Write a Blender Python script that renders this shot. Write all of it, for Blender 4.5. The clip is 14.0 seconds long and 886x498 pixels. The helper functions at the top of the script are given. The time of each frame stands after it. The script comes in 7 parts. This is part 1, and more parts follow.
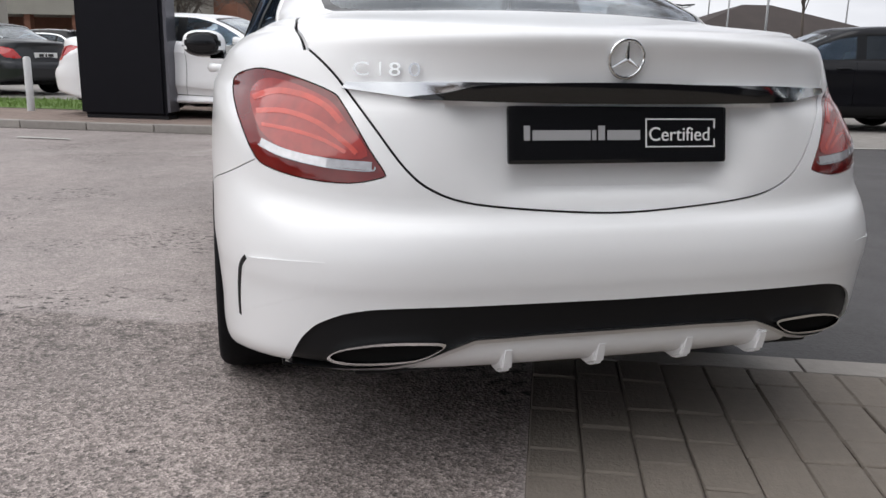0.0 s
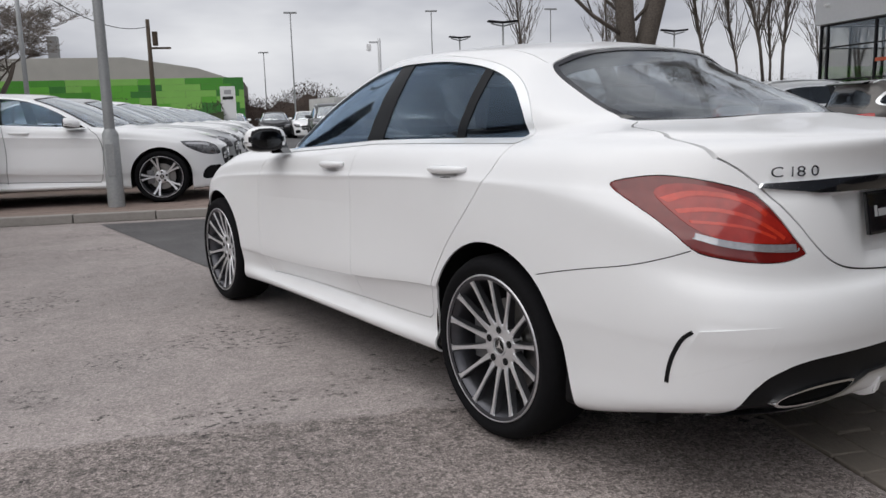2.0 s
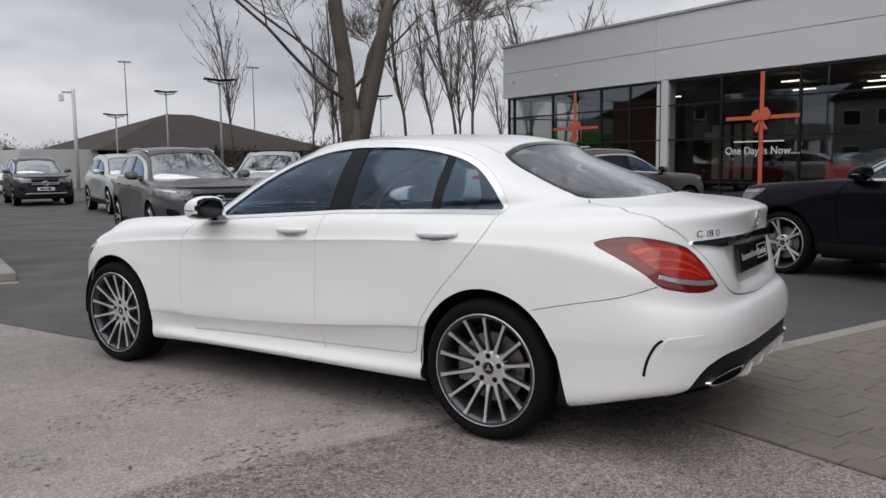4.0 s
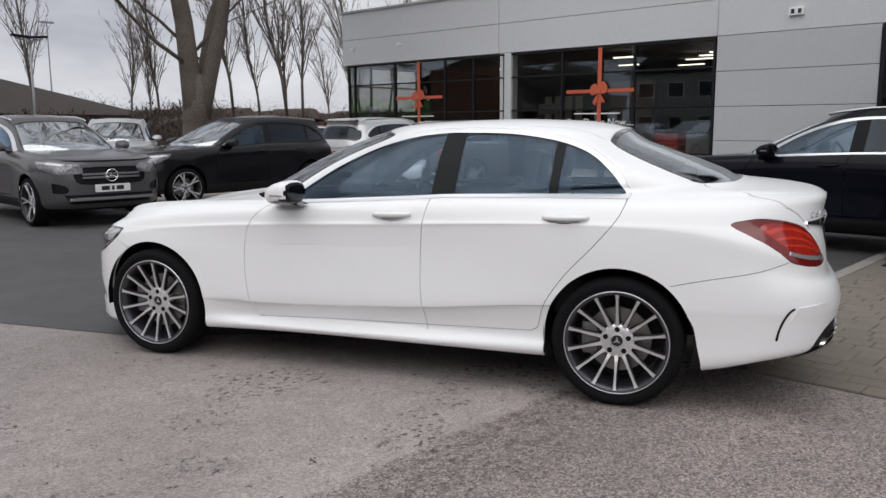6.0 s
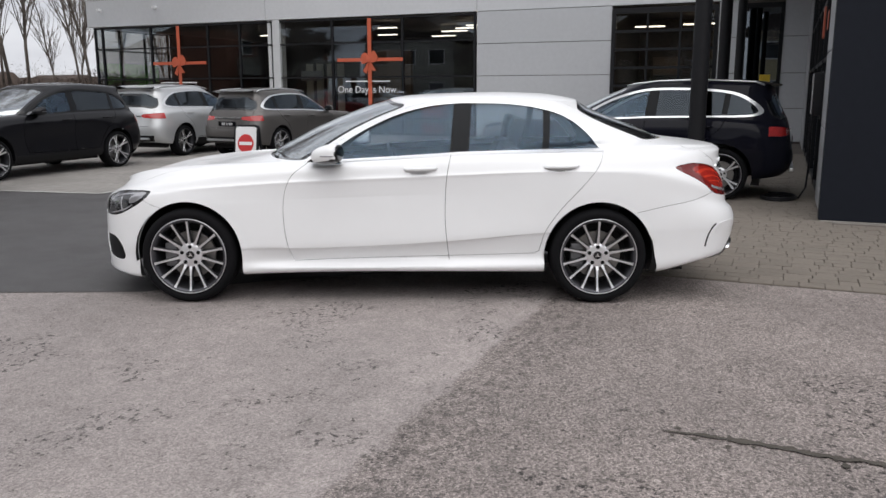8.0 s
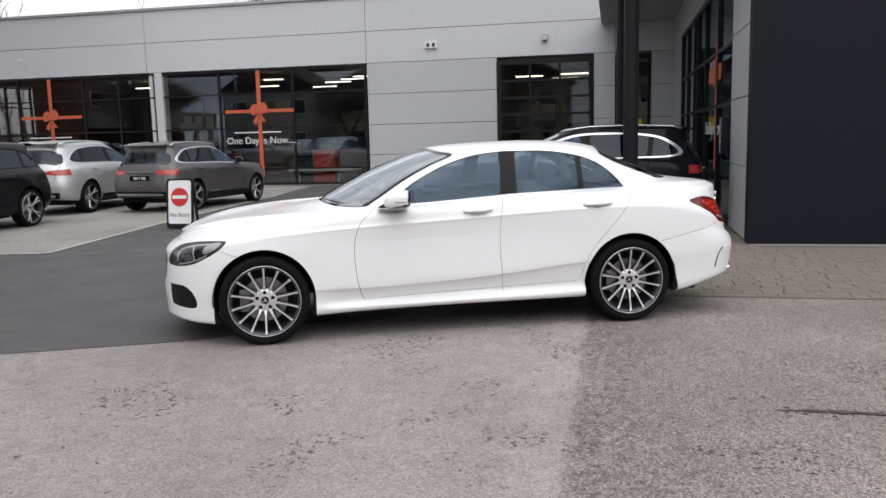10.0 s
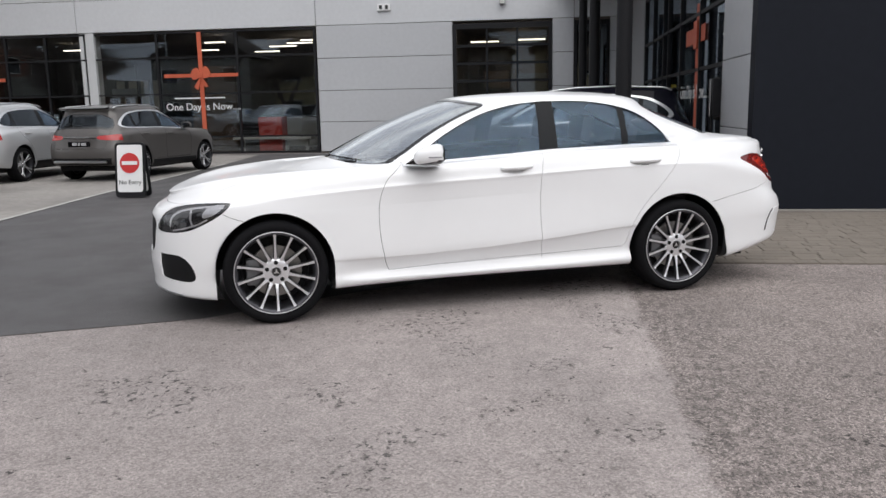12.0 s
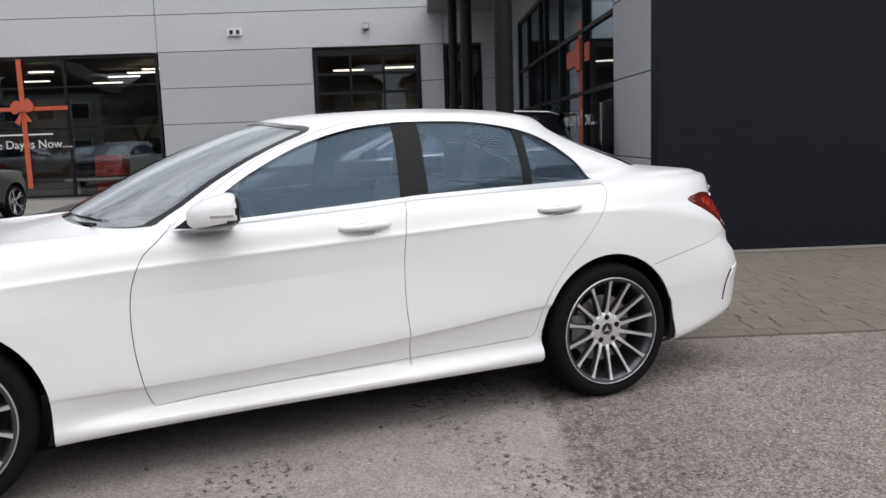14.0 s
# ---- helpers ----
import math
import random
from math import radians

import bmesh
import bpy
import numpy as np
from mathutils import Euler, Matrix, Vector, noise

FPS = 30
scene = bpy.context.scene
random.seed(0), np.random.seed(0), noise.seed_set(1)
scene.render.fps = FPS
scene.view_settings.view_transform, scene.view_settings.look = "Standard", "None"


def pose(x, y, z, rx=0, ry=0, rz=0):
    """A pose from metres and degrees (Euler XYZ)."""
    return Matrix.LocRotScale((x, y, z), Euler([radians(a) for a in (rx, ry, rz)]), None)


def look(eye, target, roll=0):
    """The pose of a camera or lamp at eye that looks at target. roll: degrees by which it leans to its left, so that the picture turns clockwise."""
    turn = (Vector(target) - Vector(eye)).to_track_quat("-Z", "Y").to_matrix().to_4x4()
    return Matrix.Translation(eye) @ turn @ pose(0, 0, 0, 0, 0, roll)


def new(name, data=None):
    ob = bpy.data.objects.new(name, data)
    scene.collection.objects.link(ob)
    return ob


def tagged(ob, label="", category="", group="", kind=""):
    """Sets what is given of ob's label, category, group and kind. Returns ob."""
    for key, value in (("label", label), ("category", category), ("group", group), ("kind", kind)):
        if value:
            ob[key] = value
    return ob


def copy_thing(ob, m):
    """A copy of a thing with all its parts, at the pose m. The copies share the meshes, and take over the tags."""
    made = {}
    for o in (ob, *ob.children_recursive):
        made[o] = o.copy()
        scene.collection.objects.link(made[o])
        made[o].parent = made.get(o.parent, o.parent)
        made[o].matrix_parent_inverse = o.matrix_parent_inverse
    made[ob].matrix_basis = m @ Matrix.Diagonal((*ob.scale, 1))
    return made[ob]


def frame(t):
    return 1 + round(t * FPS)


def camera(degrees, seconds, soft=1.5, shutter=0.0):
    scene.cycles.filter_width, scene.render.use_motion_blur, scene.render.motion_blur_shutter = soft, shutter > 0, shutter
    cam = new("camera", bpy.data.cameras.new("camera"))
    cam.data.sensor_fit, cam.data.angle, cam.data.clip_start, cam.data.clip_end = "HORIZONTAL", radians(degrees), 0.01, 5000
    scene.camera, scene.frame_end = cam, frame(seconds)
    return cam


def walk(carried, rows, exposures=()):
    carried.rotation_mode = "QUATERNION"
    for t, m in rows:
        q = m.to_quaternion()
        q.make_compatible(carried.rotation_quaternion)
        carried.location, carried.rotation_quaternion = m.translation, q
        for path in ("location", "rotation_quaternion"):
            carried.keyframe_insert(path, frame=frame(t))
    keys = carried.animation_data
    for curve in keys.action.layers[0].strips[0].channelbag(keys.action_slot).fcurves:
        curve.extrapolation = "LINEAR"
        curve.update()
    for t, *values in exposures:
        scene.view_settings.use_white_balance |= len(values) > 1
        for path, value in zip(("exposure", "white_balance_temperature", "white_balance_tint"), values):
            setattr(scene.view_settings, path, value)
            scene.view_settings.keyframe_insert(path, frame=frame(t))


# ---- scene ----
cam = camera(57.8, 14.0)
PATH = [
    (0, (-0.846, -2.625, 0.996), (-0.347, -0.744, 0.534), 1.2),
    (0.5, (-1.258, -2.434, 1.048), (-0.626, -0.572, 0.68), 1.9),
    (1, (-1.679, -2.387, 1.103), (-0.801, -0.624, 0.757), 2.1),
    (1.5, (-2.133, -2.218, 1.092), (-1.126, -0.525, 0.743), -1.3),
    (2, (-2.552, -2.186, 1.157), (-1.453, -0.549, 0.822), -1.6),
    (2.5, (-2.926, -2.213, 1.196), (-1.716, -0.655, 0.863), -1.1),
    (3, (-3.271, -2.081, 1.197), (-1.877, -0.684, 0.868), -1.0),
    (3.2, (-3.436, -2.065, 1.205), (-1.963, -0.737, 0.943), -1.1),
    (5.5, (-4.639, -0.957, 1.424), (-2.846, -0.129, 1.108), -0.4),
    (6, (-4.848, -0.548, 1.405), (-3.0, 0.138, 1.104), -0.2),
    (6.5, (-5.21, -0.205, 1.428), (-3.335, 0.406, 1.095), 0.1),
    (7, (-5.557, 0.18, 1.426), (-3.609, 0.437, 1.05), 1.8),
    (7.5, (-5.946, 0.562, 1.406), (-3.985, 0.759, 1.069), 0.3),
    (8, (-6.327, 0.998, 1.45), (-4.364, 1.025, 1.065), -0.1),
    (8.5, (-6.601, 1.374, 1.496), (-4.642, 1.291, 1.1), 0.4),
    (11, (-6.82, 2.975, 1.48), (-4.893, 2.516, 1.208), -2.3),
    (11.5, (-6.414, 3.02, 1.397), (-4.5, 2.539, 1.07), -1.5),
    (12, (-5.962, 3.072, 1.337), (-4.056, 2.576, 0.991), -1.1),
    (12.5, (-5.508, 3.038, 1.362), (-3.638, 2.433, 0.99), -1.1),
    (13, (-5.075, 2.78, 1.332), (-3.215, 2.131, 0.987), -2.9),
    (13.5, (-4.572, 2.516, 1.303), (-2.734, 1.774, 1.039), -2.3),
    (14, (-4.082, 2.261, 1.288), (-2.264, 1.474, 1.016), -2.0),
]
walk(cam, [(t, look(eye, target, roll)) for t, eye, target, roll in PATH], [(0, 0.50), (0.5, 0.42), (1, 0.22), (2, 0.08), (3, 0.04), (5.5, 0.16), (7, 0.24), (8.5, 0.41), (11.5, 0.50), (12.5, 0.41), (14, 0.36)])

# ------------------------------------------------------------ light
world = bpy.data.worlds.new("overcast_sky")
scene.world = world
world.use_nodes = True
wn, wl = world.node_tree.nodes, world.node_tree.links
wn.clear()
SUN_ELEV, SUN_AZ = 61.0, 264.0
w_out = wn.new("ShaderNodeOutputWorld")
w_bg = wn.new("ShaderNodeBackground")
w_sky = wn.new("ShaderNodeTexSky")
w_sky.sky_type, w_sky.sun_disc = "NISHITA", False
w_sky.sun_elevation, w_sky.sun_rotation = radians(SUN_ELEV), radians(SUN_AZ)
w_sky.dust_density, w_sky.air_density = 4.0, 1.0
w_map = wn.new("ShaderNodeMapping")
w_tc = wn.new("ShaderNodeTexCoord")
w_map.inputs["Scale"].default_value = (1.0, 1.0, 3.2)
w_noise = wn.new("ShaderNodeTexNoise")
w_noise.inputs["Scale"].default_value, w_noise.inputs["Detail"].default_value = 2.2, 5.0
w_ramp = wn.new("ShaderNodeValToRGB")
w_ramp.color_ramp.elements[0].position, w_ramp.color_ramp.elements[1].position = 0.35, 0.68
w_ramp.color_ramp.elements[0].color = (5.0, 5.15, 5.8, 1)
w_ramp.color_ramp.elements[1].color = (10.6, 10.7, 11.0, 1)
w_mix = wn.new("ShaderNodeMixRGB")
w_mix.inputs[0].default_value = 0.94
wl.new(w_tc.outputs["Generated"], w_map.inputs["Vector"])
wl.new(w_map.outputs[0], w_noise.inputs["Vector"])
wl.new(w_noise.outputs["Fac"], w_ramp.inputs[0])
wl.new(w_sky.outputs[0], w_mix.inputs[1])
wl.new(w_ramp.outputs[0], w_mix.inputs[2])
wl.new(w_mix.outputs[0], w_bg.inputs["Color"])
w_bg.inputs["Strength"].default_value = 0.082
wl.new(w_bg.outputs[0], w_out.inputs["Surface"])

sun_data = bpy.data.lights.new("sun", "SUN")
sun_data.energy, sun_data.angle, sun_data.color = 1.5, radians(80), (1.0, 0.985, 0.965)
sun = new("sun", sun_data)
sun.matrix_world = look((0, 0, 30), (30 * math.cos(radians(SUN_ELEV)) * math.sin(radians(SUN_AZ - 180)), 30 * math.cos(radians(SUN_ELEV)) * math.cos(radians(SUN_AZ - 180)), 30 - 30 * math.sin(radians(SUN_ELEV))))

# ------------------------------------------------------------ materials
MATS = {}


def mat(name, color, rough=0.5, metal=0.0, var=0.12, scale=8.0, bump=0.0, bump_scale=60.0, coat=0.0, spec=0.5, detail=None, emit=0.0, piece=0.0):
    """A surface with a coarse stain, a fine grain, a bump and, for pieces, a shade of its own for each."""
    if name in MATS:
        return MATS[name]
    m = bpy.data.materials.new(name)
    m.use_nodes = True
    n, l = m.node_tree.nodes, m.node_tree.links
    b = n["Principled BSDF"]
    b.inputs["Roughness"].default_value, b.inputs["Metallic"].default_value = rough, metal
    b.inputs["Coat Weight"].default_value, b.inputs["Coat Roughness"].default_value = coat, 0.03
    b.inputs["Specular IOR Level"].default_value = spec
    tc = n.new("ShaderNodeTexCoord")
    if var or piece:
        big, fine = n.new("ShaderNodeTexNoise"), n.new("ShaderNodeTexNoise")
        big.inputs["Scale"].default_value, big.inputs["Detail"].default_value = scale * 0.12, 4
        fine.inputs["Scale"].default_value, fine.inputs["Detail"].default_value = scale * 3, 3
        l.new(tc.outputs["Object"], big.inputs["Vector"]), l.new(tc.outputs["Object"], fine.inputs["Vector"])
        add = n.new("ShaderNodeMath")
        add.operation = "ADD"
        l.new(big.outputs["Fac"], add.inputs[0]), l.new(fine.outputs["Fac"], add.inputs[1])
        last = add.outputs[0]
        if piece:
            info = n.new("ShaderNodeObjectInfo")
            pm = n.new("ShaderNodeMath")
            pm.operation, pm.inputs[1].default_value = "MULTIPLY_ADD", piece
            l.new(info.outputs["Random"], pm.inputs[0]), l.new(last, pm.inputs[2])
            last = pm.outputs[0]
        mr = n.new("ShaderNodeMapRange")
        mr.inputs["From Min"].default_value, mr.inputs["From Max"].default_value = 0.6, 1.4 + piece
        mr.inputs["To Min"].default_value, mr.inputs["To Max"].default_value = 1 - var, 1 + var
        l.new(last, mr.inputs["Value"])
        mul = n.new("ShaderNodeVectorMath")
        mul.operation, mul.inputs[0].default_value = "SCALE", color[:3]
        l.new(mr.outputs[0], mul.inputs["Scale"])
        l.new(mul.outputs[0], b.inputs["Base Color"])
    else:
        b.inputs["Base Color"].default_value = (*color, 1)
    if bump:
        bn, bp = n.new("ShaderNodeTexNoise"), n.new("ShaderNodeBump")
        bn.inputs["Scale"].default_value, bn.inputs["Detail"].default_value = bump_scale, 4
        bp.inputs["Strength"].default_value, bp.inputs["Distance"].default_value = bump, 0.01
        l.new(tc.outputs["Object"], bn.inputs["Vector"])
        l.new(bn.outputs["Fac"], bp.inputs["Height"]), l.new(bp.outputs[0], b.inputs["Normal"])
    if emit:
        b.inputs["Emission Color"].default_value, b.inputs["Emission Strength"].default_value = (*color, 1), emit
    MATS[name] = m
    return m


def glass(name, tint, gloss_rough=0.0, ior=1.5, shine=(0.78, 0.89, 1.0)):
    """A thin pane: tinted see-through with a Fresnel gloss."""
    if name in MATS:
        return MATS[name]
    m = bpy.data.materials.new(name)
    m.use_nodes = True
    n, l = m.node_tree.nodes, m.node_tree.links
    n.clear()
    out, mix = n.new("ShaderNodeOutputMaterial"), n.new("ShaderNodeMixShader")
    tr, gl, fr = n.new("ShaderNodeBsdfTransparent"), n.new("ShaderNodeBsdfGlossy"), n.new("ShaderNodeLayerWeight")
    tr.inputs[0].default_value = (*tint, 1)
    gl.inputs["Roughness"].default_value = gloss_rough
    gl.inputs["Color"].default_value = (*shine, 1)
    fr.inputs["Blend"].default_value = 0.5
    f0 = ((ior - 1) / (ior + 1)) ** 2
    pw, ma = n.new("ShaderNodeMath"), n.new("ShaderNodeMath")
    pw.operation, pw.inputs[1].default_value = "POWER", 4.0
    ma.operation, ma.inputs[1].default_value, ma.inputs[2].default_value = "MULTIPLY_ADD", 1 - f0, f0
    l.new(fr.outputs["Facing"], pw.inputs[0]), l.new(pw.outputs[0], ma.inputs[0])
    l.new(ma.outputs[0], mix.inputs[0]), l.new(tr.outputs[0], mix.inputs[1]), l.new(gl.outputs[0], mix.inputs[2])
    l.new(mix.outputs[0], out.inputs[0])
    MATS[name] = m
    return m


def tarmac(name, base, chips=0.2, mottle=0.15, pocks=0.0, rough=0.75, worn=None, seam=None):
    """Rolled tarmac: fine chippings, mottling, clusters of dark pocks; worn: a second, coarser surface beyond the seam at x, y."""
    m = bpy.data.materials.new(name)
    m.use_nodes = True
    n, l = m.node_tree.nodes, m.node_tree.links
    b = n["Principled BSDF"]
    tc = n.new("ShaderNodeTexCoord")

    def cloud(scale, detail=4.0, rough_=0.55):
        q = n.new("ShaderNodeTexNoise")
        q.inputs["Scale"].default_value, q.inputs["Detail"].default_value, q.inputs["Roughness"].default_value = scale, detail, rough_
        l.new(tc.outputs["Object"], q.inputs["Vector"])
        return q.outputs["Fac"]

    def span(src, a, c, lo, hi):
        q = n.new("ShaderNodeMapRange")
        q.interpolation_type = "SMOOTHSTEP"
        for key, value in (("From Min", a), ("From Max", c), ("To Min", lo), ("To Max", hi)):
            q.inputs[key].default_value = value
        l.new(src, q.inputs["Value"])
        return q.outputs[0]

    def calc(op, a, c):
        q = n.new("ShaderNodeMath")
        q.operation = op
        for k, v in enumerate((a, c)):
            if isinstance(v, (int, float)):
                q.inputs[k].default_value = v
            else:
                l.new(v, q.inputs[k])
        return q.outputs[0]

    def grains(scale):
        q, sp = n.new("ShaderNodeTexVoronoi"), n.new("ShaderNodeSeparateColor")
        q.inputs["Scale"].default_value = scale
        l.new(tc.outputs["Object"], q.inputs["Vector"])
        l.new(q.outputs["Color"], sp.inputs[0])
        return q.outputs["Distance"], sp.outputs[0]

    near, chip = grains(100)
    _, grit = grains(310)
    field = None
    if worn:
        xyz = n.new("ShaderNodeSeparateXYZ")
        l.new(tc.outputs["Object"], xyz.inputs[0])
        edge = calc("SUBTRACT", calc("ADD", calc("MULTIPLY", cloud(4.5, 7.0, 0.65), 0.24), 0.28), xyz.outputs["Y"])
        field = calc("MULTIPLY", span(edge, 0.37, 0.42, 0.0, 1.0), span(xyz.outputs["X"], seam[0] - 0.02, seam[0] + 0.02, 1.0, 0.0))
    tone = calc("MULTIPLY", span(cloud(0.5, 5.0), 0.32, 0.68, 1 - mottle, 1 + mottle), span(cloud(7.0, 6.0, 0.65), 0.34, 0.66, 1 - mottle * 0.7, 1 + mottle * 0.7))
    if field is not None:
        # pale scuffed strip before the seam, and crumbled dark patches beyond it
        strip_ = calc("MULTIPLY", span(edge, -0.05, 0.26, 0.0, 1.0), span(edge, 0.36, 0.41, 1.0, 0.0))
        tone = calc("MULTIPLY", tone, calc("ADD", 1.0, calc("MULTIPLY", calc("MULTIPLY", strip_, 0.13), span(xyz.outputs["X"], 0.0, 0.3, 1.0, 0.0))))
        crumb = calc("MULTIPLY", calc("MULTIPLY", field, span(edge, 0.5, 1.3, 1.0, 0.0)), span(cloud(14.0, 6.0, 0.75), 0.47, 0.58, 0.0, 0.45))
        tone = calc("MULTIPLY", tone, calc("SUBTRACT", 1.0, crumb))
        amount = calc("ADD", chips, calc("MULTIPLY", field, worn[1]))
    else:
        amount = chips
    tone = calc("MULTIPLY", tone, calc("ADD", 1.0, calc("MULTIPLY", calc("SUBTRACT", chip, 0.5), amount)))
    tone = calc("MULTIPLY", tone, calc("ADD", 1.0, calc("MULTIPLY", calc("SUBTRACT", grit, 0.5), amount)))
    if pocks:
        holes = calc("MULTIPLY", span(cloud(1.35, 3.0), 0.53, 0.62, 0.0, 1.0), span(cloud(24, 5.0, 0.7), 0.54, 0.60, 0.0, 1.0))
        few = calc("MULTIPLY", span(cloud(13, 2.0), 0.66, 0.70, 0.0, 1.0), span(cloud(50, 3.0), 0.5, 0.56, 0.0, 1.0))
        tone = calc("MULTIPLY", tone, calc("SUBTRACT", 1.0, calc("MULTIPLY", calc("MAXIMUM", holes, few), pocks)))
    mix, out = n.new("ShaderNodeMixRGB"), n.new("ShaderNodeVectorMath")
    mix.inputs[0].default_value = 0.0
    mix.inputs[1].default_value, mix.inputs[2].default_value = (*base, 1), (*(worn[0] if worn else base), 1)
    if field is not None:
        l.new(field, mix.inputs[0])
    out.operation = "SCALE"
    l.new(mix.outputs[0], out.inputs[0]), l.new(tone, out.inputs["Scale"])
    l.new(out.outputs[0], b.inputs["Base Color"])
    l.new(span(cloud(1.1, 5.0), 0.35, 0.65, rough - 0.1, rough + 0.1), b.inputs["Roughness"])
    b.inputs["Specular IOR Level"].default_value = 0.4
    bp = n.new("ShaderNodeBump")
    bp.inputs["Strength"].default_value, bp.inputs["Distance"].default_value = 0.55, 0.005
    l.new(near, bp.inputs["Height"])
    l.new(bp.outputs[0], b.inputs["Normal"])
    MATS[name] = m
    return m


TARMAC = tarmac("yard_tarmac", (0.272, 0.240, 0.230), 0.50, 0.12, 0.85, 0.72, ((0.246, 0.212, 0.199), 0.55), (0.17, 0.03))
ASPHALT_NEW = tarmac("new_asphalt", (0.076, 0.073, 0.074), 0.25, 0.08, 0.0, 0.66)
CONCRETE_LOT = tarmac("bay_concrete", (0.25, 0.235, 0.22), 0.25, 0.16, 0.3, 0.8)
KERB = mat("kerb_concrete", (0.29, 0.27, 0.25), 0.85, var=0.22, scale=9, bump=0.4, piece=0.6)
PAVER = mat("paver_stone", (0.190, 0.165, 0.140), 0.85, var=0.16, scale=10, bump=0.5, bump_scale=90, piece=0.5)
PAVER_RED = mat("red_paver", (0.245, 0.188, 0.162), 0.85, var=0.25, scale=10, bump=0.5, piece=0.9)
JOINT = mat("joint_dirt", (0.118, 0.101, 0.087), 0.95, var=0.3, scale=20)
GRASS = mat("grass_blades", (0.10, 0.17, 0.03), 0.8, var=0.4, scale=6)
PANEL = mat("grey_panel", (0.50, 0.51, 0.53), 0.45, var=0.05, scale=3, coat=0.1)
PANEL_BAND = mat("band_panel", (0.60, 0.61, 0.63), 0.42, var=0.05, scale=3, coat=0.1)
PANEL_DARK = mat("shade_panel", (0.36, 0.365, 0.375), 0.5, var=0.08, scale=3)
ANTHRACITE = mat("anthracite_cladding", (0.0105, 0.0125, 0.0185), 0.6, var=0.10, scale=4, bump=0.05, spec=0.15)
PYLON_M = mat("pylon_panel", (0.006, 0.006, 0.009), 0.45, spec=0.15, var=0.1, scale=3)
BLACK_FRAME = mat("black_frame", (0.011, 0.011, 0.013), 0.5, var=0.1, spec=0.25)
SHOP_GLASS = glass("shop_glass", (0.78, 0.78, 0.77), 0.0, 1.75)
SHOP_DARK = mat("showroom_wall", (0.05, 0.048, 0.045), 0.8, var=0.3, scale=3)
SHOP_FLOOR = mat("showroom_floor", (0.16, 0.155, 0.15), 0.25, var=0.1)
LIGHT_COLUMN = mat("light_column", (0.55, 0.56, 0.57), 0.5, var=0.06)
RIBBON = mat("orange_ribbon", (0.56, 0.115, 0.055), 0.55, var=0.15, scale=6)
WHITE_TXT = mat("white_lettering", (0.8, 0.8, 0.8), 0.5, var=0.0)
BLACK_TXT = mat("black_lettering", (0.02, 0.02, 0.02), 0.5, var=0.0)
STEEL = mat("galvanised_steel", (0.33, 0.34, 0.345), 0.5, 0.35, var=0.15, scale=12)
TUBE = mat("strip_lamp", (1.0, 0.93, 0.8), 0.4, var=0.0, emit=2.4)
BARK = mat("grey_bark", (0.105, 0.088, 0.074), 0.9, var=0.6, scale=7, bump=1.0, bump_scale=14)
TWIG = mat("bare_twigs", (0.17, 0.145, 0.128), 0.9, var=0.3, scale=6)
HEDGE = mat("brown_hedge", (0.050, 0.034, 0.026), 0.9, var=0.55, scale=5)
HEDGE_GREEN = mat("green_shrub", (0.045, 0.06, 0.025), 0.9, var=0.4, scale=5)

# ------------------------------------------------------------ makers
SITE = Matrix.Rotation(radians(-22), 4, "Z")


def on_site(x, y, z=0.0, rz=0.0):
    return SITE @ pose(x, y, z, 0, 0, rz)


def mesh_of(bm, name, material=None, smooth=False, angle=None):
    me = bpy.data.meshes.new(name)
    bm.normal_update()
    bm.to_mesh(me)
    bm.free()
    for m in (material if isinstance(material, (list, tuple)) else [material]):
        if m:
            me.materials.append(m)
    if smooth or angle:
        me.shade_smooth()
        if angle:
            me.set_sharp_from_angle(angle=radians(angle))
    return me


def part(name, bm, material, parent, label="", smooth=False, angle=None, m=None):
    ob = new(name, bm if isinstance(bm, bpy.types.Mesh) else mesh_of(bm, name, material, smooth, angle))
    ob.parent = parent
    if m is not None:
        ob.matrix_local = m
    return tagged(ob, label)


def thing(name, m, label, category, group="", kind=""):
    ob = new(name)
    ob.empty_display_size = 0.2
    ob.matrix_world = m
    return tagged(ob, label, category, group, kind)


def solid(name, bm, material, m, label, category="", group="", kind="", smooth=False, angle=None):
    ob = new(name, mesh_of(bm, name, material, smooth, angle))
    ob.matrix_world = m
    return tagged(ob, label, category, group, kind)


def box(x0, x1, y0, y1, z0, z1, bevel=0.0, bm=None, seg=2):
    bm = bm or bmesh.new()
    r = bmesh.ops.create_cube(bm, size=1.0)
    bmesh.ops.scale(bm, vec=(x1 - x0, y1 - y0, z1 - z0), verts=r["verts"])
    bmesh.ops.translate(bm, vec=((x0 + x1) / 2, (y0 + y1) / 2, (z0 + z1) / 2), verts=r["verts"])
    if bevel:
        bmesh.ops.bevel(bm, geom=list({e for v in r["verts"] for e in v.link_edges}), offset=bevel, segments=seg, affect="EDGES", profile=0.7)
    return bm


